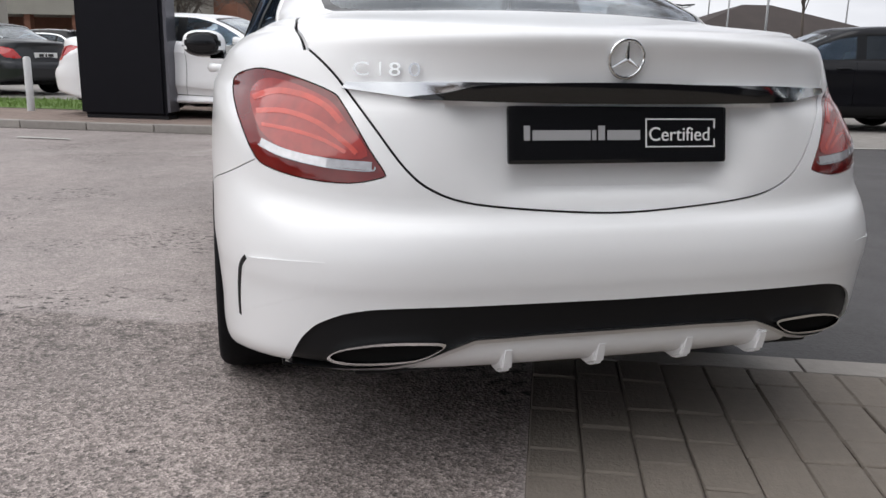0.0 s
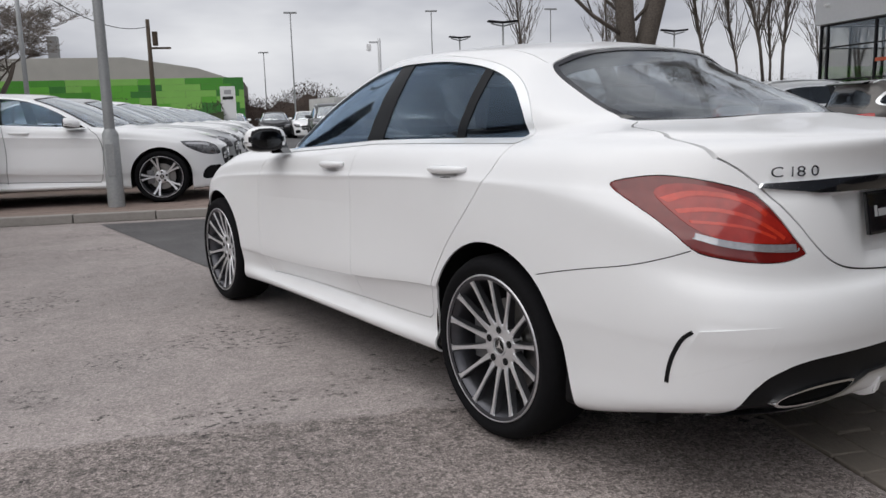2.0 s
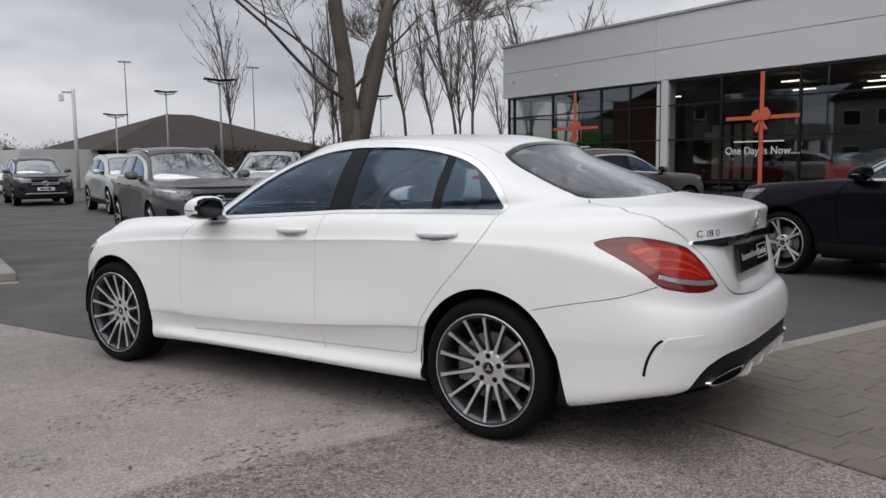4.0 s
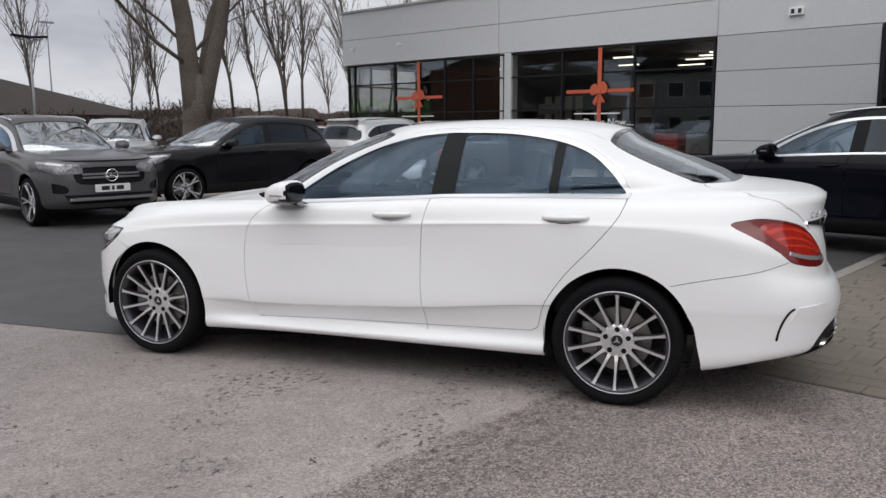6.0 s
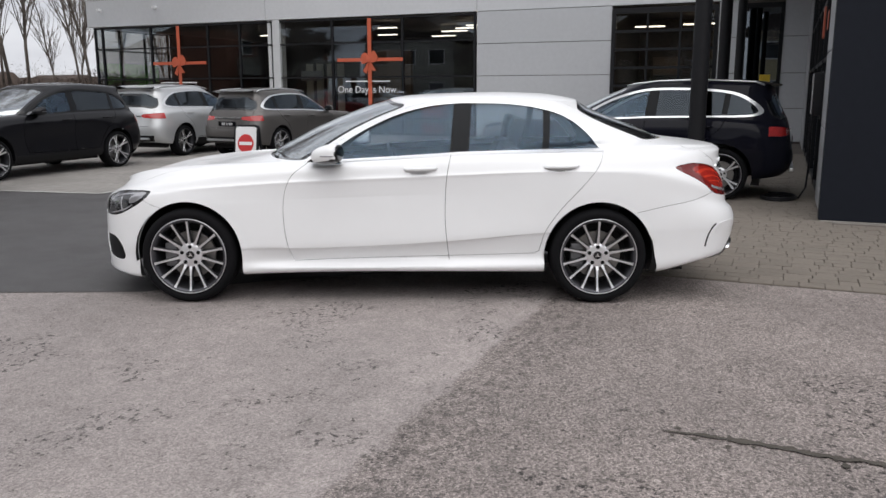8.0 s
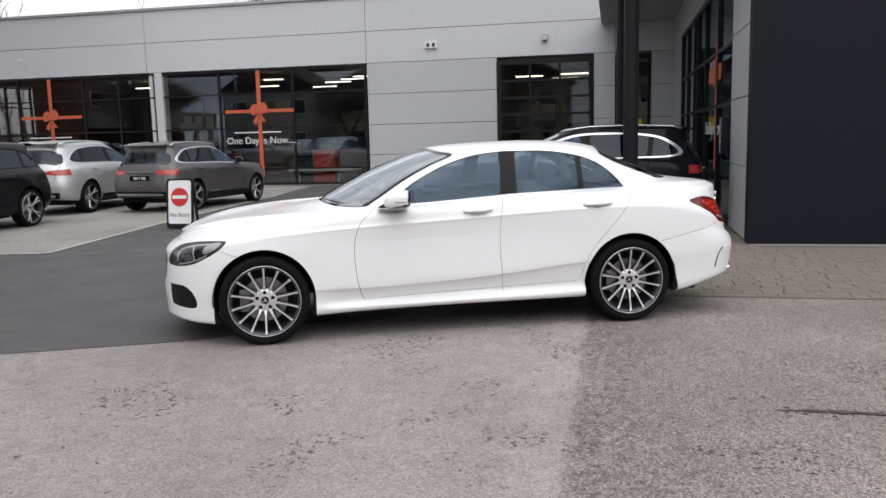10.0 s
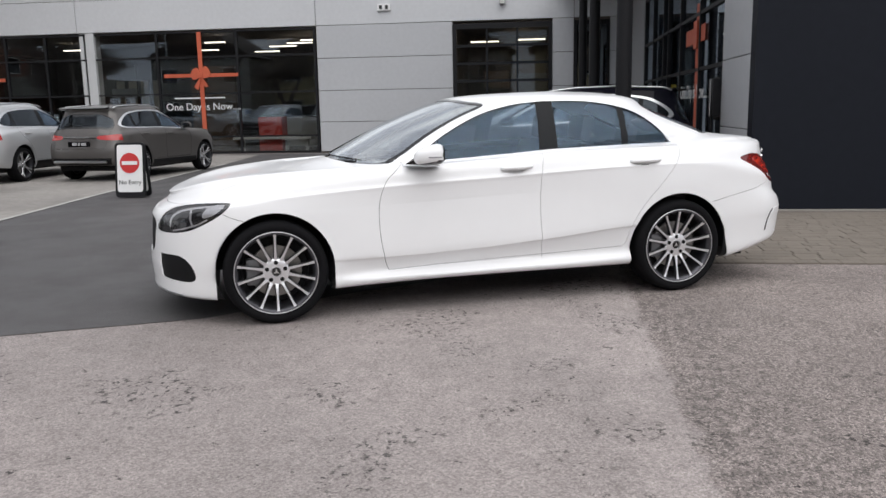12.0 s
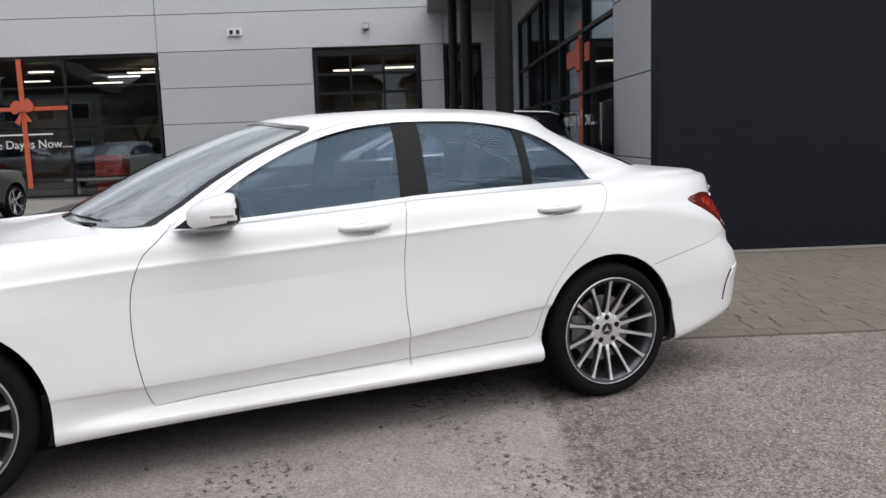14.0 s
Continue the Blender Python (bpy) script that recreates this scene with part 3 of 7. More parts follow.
def plate_recess(g):
    """Presses in the boot lid round the plate."""
    x, y, z = g[..., 0], g[..., 1], g[..., 2]
    half = 0.30 + (z - 0.72) * 0.60
    sx = np.clip((half - np.abs(x)) / 0.05, 0, 1)
    sz = np.clip((z - 0.690) / 0.035, 0, 1) * np.clip((0.915 - z) / 0.02, 0, 1)
    sx, sz = sx * sx * (3 - 2 * sx), sz * sz * (3 - 2 * sz)
    g = g.copy()
    g[..., 1] = y + 0.030 * sx * sz * (y < -0.8)
    return g


DLO_OUT = [(-0.034, 1.056), (-0.020, 1.090), (0.05, 1.187), (0.198, 1.292), (0.379, 1.353), (0.67, 1.392), (0.925, 1.396), (1.184, 1.375), (1.445, 1.305), (1.634, 1.215), (1.827, 1.095), (1.985, 0.978), (1.94, 0.966), (1.78, 0.976), (1.39, 0.998), (1.03, 1.021), (0.9, 1.029), (0.38, 1.040), (0.03, 1.045), (-0.012, 1.046)]
DLO_IN = [(-0.002, 1.072), (0.012, 1.090), (0.078, 1.170), (0.200, 1.265), (0.365, 1.326), (0.61, 1.364), (0.88, 1.371), (1.01, 1.367), (1.19, 1.346), (1.407, 1.287), (1.625, 1.187), (1.78, 1.092), (1.905, 0.998), (1.78, 0.994), (1.39, 1.016), (1.03, 1.039), (0.9, 1.046), (0.38, 1.058), (0.03, 1.063)]
SCREEN_F = [(0, 2.40), (-0.30, 2.37), (-0.54, 2.27), (-0.68, 2.07), (-0.635, 1.80), (-0.575, 1.52), (-0.535, 1.35), (-0.40, 1.43), (-0.2, 1.475), (0, 1.485)]
SCREEN_R = [(0, -0.555), (-0.28, -0.535), (-0.45, -0.47), (-0.585, -0.32), (-0.55, -0.06), (-0.505, 0.10), (-0.43, 0.112), (-0.22, 0.088), (0, 0.078)]
TAIL = [(-0.838, 0.928), (-0.826, 0.950), (-0.785, 0.966), (-0.745, 0.963), (-0.685, 0.945), (-0.629, 0.921), (-0.610, 0.899), (-0.562, 0.806), (-0.532, 0.757), (-0.540, 0.744), (-0.605, 0.731), (-0.689, 0.735), (-0.763, 0.751), (-0.797, 0.772), (-0.824, 0.835), (-0.838, 0.89)]
HEAD = [(3.56, 0.60), (3.52, 0.69), (3.44, 0.742), (3.30, 0.772), (3.12, 0.780), (3.10, 0.765), (3.15, 0.715), (3.24, 0.66), (3.36, 0.605), (3.48, 0.585)]


def both(poly):
    return [poly, flip(poly)]


def whole(half):
    """A mirrored outline from its half, which starts and ends on the middle line."""
    return half + [(-x, y) for x, y in half[-2:0:-1]]


def inset(poly, d):
    c = np.mean(np.array(poly), 0)
    out = []
    n = len(poly)
    for i in range(n):
        a, b = np.array(poly[i - 1]), np.array(poly[(i + 1) % n])
        t = (b - a) / (np.linalg.norm(b - a) + 1e-9)
        nr = np.array([-t[1], t[0]])
        q = np.array(poly[i])
        if np.dot(nr, c - q) < 0:
            nr = -nr
        out.append(tuple(q + nr * d))
    return out


CARS = {}


def pieces_of(kind):
    """Meshes of a car's parts, made once: (name, mesh, material or 'paint', label)."""
    if kind in CARS:
        return CARS[kind]
    fine = kind == "hero"
    suv = kind == "suv"
    S = FORM[kind]
    g = body_grid(S["levels"], (26, 64, 26) if fine else (14, 30, 14), 4 if fine else 2, S.get("warp"))
    body, skin, proud, glass_skin = shell(g, 0, 0.008), shell(g, -0.003, 0.006), shell(g, 0.003, 0.012), shell(g, -0.006, 0.004)
    res = []

    def add(name, me, material, label="", least=12, angle=32):
        for q in islands(me, least):
            if material != "paint":
                finish(q, material, angle)
            res.append((name, q, material, label))
    wb = S["wb"]
    for y in (0.0, wb):
        arch = bmesh.new()
        bmesh.ops.create_cone(arch, cap_ends=True, segments=64 if fine else 32, radius1=S["arch"], radius2=S["arch"], depth=4, matrix=pose(0, y, S["axle"] + S["arch_up"], 0, 90, 0))
        body = carve(body, arch)
        body = carve(body, box(-2, 2, y - S["arch"], y + S["arch"], -0.2, S["axle"] + S["arch_up"]))
        if fine and y == 0.0:
            body = carve(body, prism([(-0.30, 0.56), (-0.368, 0.44), (-0.388, 0.34), (-0.405, 0.27), (-0.42, 0.10), (0, 0.10), (0, 0.5)], -2, 2))
    out_poly, in_poly = rounded(S["dlo_out"], 5), rounded(S["dlo_in"], 5)
    body = carve(body, prism(out_poly, -1.5, 1.5))
    add("window_trim", carve(carve(proud, prism(inset(out_poly, 0.001), -1.5, 1.5), "INTERSECT"), prism(in_poly, -1.5, 1.5)), S["trim"], "bright window surround")
    cabin = carve(glass_skin, prism(inset(in_poly, -0.004), -1.5, 1.5), "INTERSECT")
    bars = carve(skin, prism(inset(in_poly, -0.004), -1.5, 1.5), "INTERSECT")
    for bar in S["pillars"]:
        add("pillar", carve(bars, prism(bar, -1.5, 1.5), "INTERSECT"), PILLAR_M, "black pillar")
        cabin = carve(cabin, prism(bar, -1.5, 1.5))
    for q in islands(cabin):
        c, _ = centre(q)
        res.append(("side_window", finish(q, S["glass_rear"] if c[1] < S["pillars"][0][0][0] else S["glass"]), S["glass"], ""))
    for name, half, z0 in (("windscreen", S["screen_f"], 0.85), ("rear_window", S["screen_r"], 0.85)):
        poly = rounded(whole(half), 4)
        body = carve(body, prism(poly, z0, 2.2, "z"))
        pane = carve(glass_skin, prism(inset(poly, -0.004), z0, 2.2, "z"), "INTERSECT")
        add("glass_border", carve(carve(skin, prism(inset(poly, 0.002), z0, 2.2, "z"), "INTERSECT"), prism(inset(poly, 0.022 if name == "rear_window" else 0.03), z0, 2.2, "z")), GLOSS_BLACK, "black printed glass border")
        add(name, pane, S["screen_glass"] if name == "windscreen" else S.get("rear_screen", S["glass_rear"]))
    # lamps
    for poly in both(rounded(S["tail"], 3)):
        cut = prism(poly, -1.6, S["tail_to"], "y")
        body = carve(body, cut)
        add("tail_lamp", carve(shell(g, -0.001, 0.014), prism(inset(poly, 0.003), -1.6, S["tail_to"], "y"), "INTERSECT"), LAMP_RED if fine else LAMP_CAR, "dark red tail lamp" if fine else "red tail lamp")
    hp = rounded(S["head"], 3)
    body = carve(carve(body, prism(hp, -1.5, -0.40)), prism(hp, 0.40, 1.5))
    hl = shell(g, -0.002, 0.012)
    for a, b in ((-1.5, -0.403), (0.403, 1.5)):
        add("headlamp", carve(hl, prism(inset(hp, 0.003), a, b), "INTERSECT"), LAMP_SMOKE if fine else LAMP_GREY, "dark glossy headlamp" if fine else "clear headlamp over a grey housing")
        if not fine:
            hy, hz = sum(p[0] for p in hp) / len(hp), sum(p[1] for p in hp) / len(hp)
            add("lamp_reflector", carve(shell(g, 0.001, 0.008), prism(strip([(hy + (y - hy) * 0.72, hz + (z - hz) * 0.62) for y, z in hp[len(hp) // 6:len(hp) // 2]], 0.028), a, b), "INTERSECT"), LAMP_CLEAR, "clear lamp reflector", 6)
    for poly, axis, a, b, name, material, off in S["inserts"]:
        body = carve(body, prism(poly, a, b, axis))
        add(name, carve(shell(g, off, 0.012), prism(inset(poly, -0.001), a, b, axis), "INTERSECT"), material)
    if fine:
        # hollows behind the door handles
        for y0, y1, hz, hx, _ in S["handles"]:
            for sx in (-1, 1):
                bowl = bmesh.new()
                bmesh.ops.create_uvsphere(bowl, u_segments=28, v_segments=16, radius=1, matrix=Matrix.Translation((sx * (hx + 0.0115), (y0 + y1) / 2 + 0.012, hz - 0.012)) @ Matrix.Diagonal((0.0088, 0.088, 0.027, 1)))
                body = carve(body, bowl.copy())
                bmesh.ops.delete(bowl, geom=[f for f in bowl.faces if abs(f.calc_center_median().x) > hx + 0.012], context="FACES")
                bmesh.ops.reverse_faces(bowl, faces=bowl.faces)
                res.append(("handle_hollow", mesh_of(bowl, "handle_hollow"), "paint", ""))
    for line, axis, a, b, *wide in S["shuts"]:
        body = carve(body, prism(strip(line, wide[0] if wide else S["gap"]), a, b, axis))
    names = []
    for q in islands(body, 40):
        c, s = centre(q)
        if s[1] > 2.4:
            nm = "body"
        elif abs(c[0]) > 0.5 and 0.3 < c[1] < 2.2 and s[2] > 0.35:
            nm = "front_door" if c[1] > S["pillars"][0][0][0] + 0.15 else "rear_door"
        elif c[1] < -0.3 and abs(c[0]) < 0.1 and c[2] > 0.7:
            nm = "boot_lid"
        elif c[1] < -0.3:
            nm = "rear_bumper"
        elif c[2] > 1.2:
            nm = "roof"
        elif abs(c[0]) < 0.1 and c[1] > 2 and c[2] > 0.7:
            nm = "bonnet"
        else:
            nm = "front_bumper" if c[1] > 3 else "panel"
        res.append((nm, q, "paint", ""))
    # floor and inner arches
    u = S["under"]
    bm = box(-0.74, 0.74, u[0], u[1], 0.21, 0.30)
    me = mesh_of(bm, "underbody", CAR_BLACK)
    for y in (0.0, wb):
        arch = bmesh.new()
        bmesh.ops.create_cone(arch, cap_ends=True, segments=32, radius1=S["arch"] + 0.01, radius2=S["arch"] + 0.01, depth=4, matrix=pose(0, y, S["axle"] + S["arch_up"], 0, 90, 0))
        me = carve(me, arch)
    finish(me, CAR_BLACK)
    res.append(("underbody", me, CAR_BLACK, ""))
    if not suv:
        res.append(("boot_floor", finish(mesh_of(box(-0.60, 0.60, -0.93, -0.36, 0.29, 0.36, 0.02), "boot_floor"), CAR_BLACK), CAR_BLACK, ""))
    for y in (0.0, wb):
        for sx in (-1, 1):
            bm = bmesh.new()
            n = 24
            ra, zc = S["arch"] + 0.004, S["axle"] + S["arch_up"]
            vs = [[bm.verts.new((sx * x, y + ra * math.cos(t), zc + ra * math.sin(t))) for t in [math.pi * (1.08 * k / n - 0.04) for k in range(n + 1)]] for x in (0.45, S["half"] - 0.03)]
            for k in range(n):
                bm.faces.new((vs[0][k], vs[0][k + 1], vs[1][k + 1], vs[1][k]))
            bm.faces.new(vs[0])
            res.append(("arch_liner", mesh_of(bm, "arch_liner", CAR_BLACK), CAR_BLACK, ""))
    if fine:
        # dark lining under the shut lines
        lining = carve(shell(g, -0.0095, 0.006), prism(inset(out_poly, -0.03), -1.5, 1.5))
        for half in (S["screen_f"], S["screen_r"]):
            lining = carve(lining, prism(inset(rounded(whole(half), 4), -0.02), 0.85, 2.2, "z"))
        for y in (0.0, wb):
            arch = bmesh.new()
            bmesh.ops.create_cone(arch, cap_ends=True, segments=32, radius1=S["arch"], radius2=S["arch"], depth=4, matrix=pose(0, y, S["axle"] + S["arch_up"], 0, 90, 0))
            lining = carve(lining, arch)
        lining = carve(lining, box(-0.6, 0.6, 0.0, 1.4, 1.2, 2.0))
        finish(lining, CAR_BLACK)
        res.append(("lining", lining, CAR_BLACK, ""))
    CARS[kind] = res
    return res


def lathe(profile, n=48):
    """A ring turned about the x axis from (x, radius) pairs."""
    bm = bmesh.new()
    rings = [[bm.verts.new((x, r * math.cos(a), r * math.sin(a))) for a in [2 * math.pi * k / n for k in range(n)]] for x, r in profile]
    for p, q in zip(rings, rings[1:]):
        for k in range(n):
            bm.faces.new((p[k], q[k], q[(k + 1) % n], p[(k + 1) % n]))
    bmesh.ops.recalc_face_normals(bm, faces=bm.faces)
    return bm


WHEELS = {}


def wheel_meshes(style, R=0.331, rim=0.262):
    if style in WHEELS:
        return WHEELS[style]
    out = []
    tyre = lathe([(-0.105, rim - 0.012), (-0.118, rim + 0.02), (-0.122, (rim + R) / 2), (-0.110, R - 0.014), (-0.085, R - 0.002), (-0.04, R), (0.04, R), (0.085, R - 0.002), (0.11, R - 0.014), (0.12, (rim + R) / 2), (0.10, rim - 0.012)], 72)
    out.append(("tyre", mesh_of(tyre, "tyre", RUBBER, True), ""))
    barrel = lathe([(-0.112, rim - 0.016), (-0.116, rim - 0.002), (-0.112, rim + 0.003), (-0.107, rim - 0.004), (-0.102, rim - 0.016), (-0.07, rim - 0.028), (0.05, rim - 0.05), (0.1, rim - 0.02)], 72)
    barrel_me = mesh_of(barrel, "wheel", BARREL if style == "multi" else ALLOY_DARK, True, 50)
    lip = lathe([(-0.1125, rim - 0.006), (-0.1168, rim - 0.003), (-0.1170, rim + 0.000), (-0.1125, rim + 0.0025)], 72)
    out.append(("rim_lip", mesh_of(lip, "rim_lip", ALLOY_DARK if style == "dark" else mat("rim_edge", (0.60, 0.60, 0.62), 0.4, 0.8, var=0.0), True), ""))
    count = 14 if style == "multi" else 10
    for k in range(count):
        if style == "multi":
            a = 2 * math.pi * (k + 0.5) / count
            skew, w0, w1 = 0.0, 0.0125, 0.0070
        else:
            a = 2 * math.pi * (k // 2) / 5 + (0.16 if k % 2 else -0.16)
            skew, w0, w1 = (0.10 if k % 2 else -0.10), 0.012, 0.0125
        bm = bmesh.new()
        st = [(0.058, w0, -0.070, 0.03), (0.12, (w0 + w1) / 2, -0.083, 0.028), (0.19, w1, -0.096, 0.024), (rim - 0.012, w1 * 1.25, -0.109, 0.022)]
        if style == "multi":
            st = [(0.076, w0, -0.070, 0.035), (0.105, 0.0092, -0.079, 0.034), (0.16, w1, -0.091, 0.030), (0.215, 0.0075, -0.102, 0.026), (0.242, 0.0100, -0.109, 0.022), (rim - 0.003, 0.0185, -0.1145, 0.018)]
        rows = []
        for r, w, x, d in st:
            ang = a - skew * (1 - r / rim) * 2
            ca, sa = math.cos(ang), math.sin(ang)
            sec = [(x + d, -w * 1.5), (x + 0.006, -w), (x, -w * 0.8), (x, w * 0.8), (x + 0.006, w), (x + d, w * 1.5)]
            rows.append([bm.verts.new((sx, r * ca - t * sa, r * sa + t * ca)) for sx, t in sec])
        for p, q in zip(rows, rows[1:]):
            for i in range(5):
                f = bm.faces.new((p[i], p[i + 1], q[i + 1], q[i]))
                f.material_index = 0 if i == 2 or i in (1, 3) else 1
        out.append(("spoke", mesh_of(bm, "spoke", [ALLOY, ALLOY_SIDE if style == "multi" else ALLOY_DARK]), ""))
    hub = lathe([(-0.062, 0.0001), (-0.064, 0.030), (-0.074, 0.032), (-0.074, 0.036), (-0.070, 0.038), (-0.070, 0.078), (-0.066, 0.084), (-0.03, 0.088)], 40)
    out.append(("hub", mesh_of(hub, "hub", ALLOY, True, 40), ""))
    cap = lathe([(-0.066, 0.0001), (-0.0665, 0.028)], 32)
    out.append(("hub_cap", mesh_of(cap, "hub_cap", GLOSS_BLACK, True), "black hub cap with a plain ring"))
    emblem = bmesh.new()
    for k in range(3):
        a = math.pi / 2 + 2 * math.pi * k / 3
        v = [emblem.verts.new((-0.070, r * math.cos(b), r * math.sin(b))) for r, b in ((0.024, a), (0.006, a + 1.05), (0.0, a), (0.006, a - 1.05))]
        emblem.faces.new(v)
    out.append(("emblem", mesh_of(emblem, "emblem", CHROME), ""))
    for k in range(5):
        a = 2 * math.pi * k / 5 + math.pi / 2
        bolt = bmesh.new()
        bmesh.ops.create_cone(bolt, cap_ends=True, segments=14, radius1=0.0135, radius2=0.0135, depth=0.006, matrix=Matrix.Translation((-0.0695, 0.060 * math.cos(a), 0.060 * math.sin(a))) @ pose(0, 0, 0, 0, 90, 0))
        out.append(("bolt_hole", mesh_of(bolt, "bolt_hole", CAR_BLACK), ""))
    disc = lathe([(-0.005, 0.07), (-0.02, 0.075), (-0.02, 0.165), (0.01, 0.165), (0.01, 0.07)], 40)
    out.append(("brake_disc", mesh_of(disc, "brake_disc", DISC, True, 40), ""))
    back = lathe([(0.04, 0.0001), (0.04, rim - 0.05)], 32)
    out.append(("back_plate", mesh_of(back, "back_plate", CAR_BLACK), ""))
    cal = box(-0.045, 0.03, 0.10, 0.185, -0.085, 0.085, 0.02)
    out.append(("caliper", mesh_of(cal, "caliper", mat("caliper_grey", (0.22, 0.22, 0.23), 0.4, 0.5)), "grey brake caliper"))
    WHEELS[style] = (barrel_me, out)
    return WHEELS[style]


def add_wheels(car, wb, track, axle, style, scale=1.0):
    barrel, pcs = wheel_meshes(style)
    for y in (0.0, wb):
        for sx in (-1, 1):
            m = Matrix.Translation((sx * track, y, axle)) @ (Matrix.Rotation(math.pi, 4, "Z") if sx > 0 else Matrix()) @ Matrix.Diagonal((1, scale, scale, 1))
            w = new("wheel", barrel)
            w.parent = car
            w.matrix_local = m
            for nm, me, lab in pcs:
                o = new(nm, me)
                o.parent = w
                tagged(o, lab)


def cabin_bits(car, wb, dz=0.0, dy=0.0, hero=False):
    """Seats, dashboard and wheel inside."""
    for x in (-0.38, 0.38):
        st = part("front_seat", box(-0.25, 0.25, -0.28, 0.28, 0.0, 0.2, 0.07), SEAT, car, m=pose(x, 0.98 + dy, 0.38 + dz, 0, 0, 0), smooth=True, angle=50)
        part("backrest", box(-0.25, 0.25, -0.07, 0.08, 0.1, 0.66, 0.06), SEAT, st, m=pose(0, -0.24, 0.05, 14, 0, 0), smooth=True, angle=50)
        part("headrest", box(-0.13, 0.13, -0.05, 0.05, 0.0, 0.19, 0.045), SEAT, st, m=pose(0, -0.42, 0.70, 10, 0, 0), smooth=True, angle=50)
    bench = part("rear_bench", box(-0.66, 0.66, -0.3, 0.25, 0.0, 0.2, 0.07), SEAT, car, m=pose(0, 0.22 + dy, 0.40 + dz), smooth=True, angle=50)
    part("backrest", box(-0.66, 0.66, -0.08, 0.1, 0.1, 0.60, 0.06), SEAT, bench, m=pose(0, -0.26, 0.05, 20, 0, 0), smooth=True, angle=50)
    for x in (-0.42, 0.42):
        part("headrest", box(-0.12, 0.12, -0.05, 0.05, 0.0, 0.15, 0.04), SEAT, bench, m=pose(x, -0.45, 0.62, 12, 0, 0), smooth=True, angle=50)
    part("dashboard", box(-0.70, 0.70, -0.25, 0.3, 0.0, 0.30, 0.08), TRIM_GREY, car, m=pose(0, 1.85 + dy, 0.62 + dz), smooth=True, angle=50)
    part("steering_wheel", tube([(0.18 * math.cos(a), 0, 0.18 * math.sin(a)) for a in [0.2 * k for k in range(33)]], 0.016, 8), SEAT, car, m=pose(0.38, 1.48 + dy, 0.86 + dz, -20, 0, 0), smooth=True)
    if hero:
        part("parcel_shelf", box(-0.58, 0.58, -0.40, -0.02, 1.0, 1.02), TRIM_GREY, car)


def mirrors(car, paint, y, z, x=0.86, s=1.0):
    """Door mirrors: painted cap, black face with its glass, black lower shell and foot."""
    for sx in (-1, 1):
        bm = bmesh.new()
        bmesh.ops.create_uvsphere(bm, u_segments=32, v_segments=24, radius=1)
        for v in bm.verts:
            p = v.co
            back = p.y < 0
            q = Vector((math.copysign(abs(p.x) ** 0.72, p.x) * 0.105, -0.050 * abs(p.y) ** 0.8 if back else p.y * 0.150, math.copysign(abs(p.z) ** 0.75, p.z) * 0.066))
            if not back:
                q.z -= 0.022 * p.y
            v.co = q * s

        def piece(keep):
            q = bm.copy()
            bmesh.ops.delete(q, geom=[f for f in q.faces if not keep(f.calc_center_median() / s)], context="FACES")
            return q
        cap = part("mirror", piece(lambda c: c.y >= -0.034 and c.z > -0.036 - 0.15 * c.y), paint, car, "door mirror", smooth=True, m=pose(sx * (x + 0.105), y, z, 0, 0, sx * 10))
        part("mirror_bezel", piece(lambda c: c.y < -0.034), CAR_BLACK, cap, "black mirror surround", smooth=True)
        part("lower_shell", piece(lambda c: c.y >= -0.034 and c.z <= -0.036 - 0.15 * c.y), GLOSS_BLACK, cap, "gloss black lower shell", smooth=True)
        bm.free()
        pane = bmesh.new()
        bmesh.ops.create_uvsphere(pane, u_segments=24, v_segments=12, radius=1, matrix=Matrix.Translation((0, -0.046 * s, 0)) @ Matrix.Diagonal((0.078 * s, 0.006 * s, 0.046 * s, 1)))
        # Mirror coloured near-black: a dark reflection is put into its colour.
        part("mirror_glass", pane, mat("mirror_dark", (0.045, 0.047, 0.05), 0.12, 1.0, var=0.0), cap)
        part("indicator", box((0.06 if sx > 0 else -0.106) * s, (0.106 if sx > 0 else -0.06) * s, -0.025 * s, 0.06 * s, -0.018 * s, -0.010 * s, 0.003), LAMP_CLEAR, cap, "clear indicator strip")
        part("stalk", prism([(0.20 * s, -0.062 * s), (0.12 * s, -0.008 * s), (0.05 * s, -0.05 * s), (-0.02 * s, -0.075 * s)], -sx * 0.13 * s, -sx * 0.03 * s), GLOSS_BLACK, cap)


def handle(car, paint, y0, y1, z, x, slope):
    """Bow handle on two feet."""
    for sx in (-1, 1):
        n = 14
        pts = [(sx * (x + 0.030 * math.sin(math.pi * k / n) ** 0.4), y0 + (y1 - y0) * k / n, z + slope * (k / n - 0.5)) for k in range(n + 1)]
        bm = tube(pts, [0.010 + 0.006 * math.sin(math.pi * k / n) for k in range(n + 1)], 10)
        part("door_handle", bm, paint, car, smooth=True)


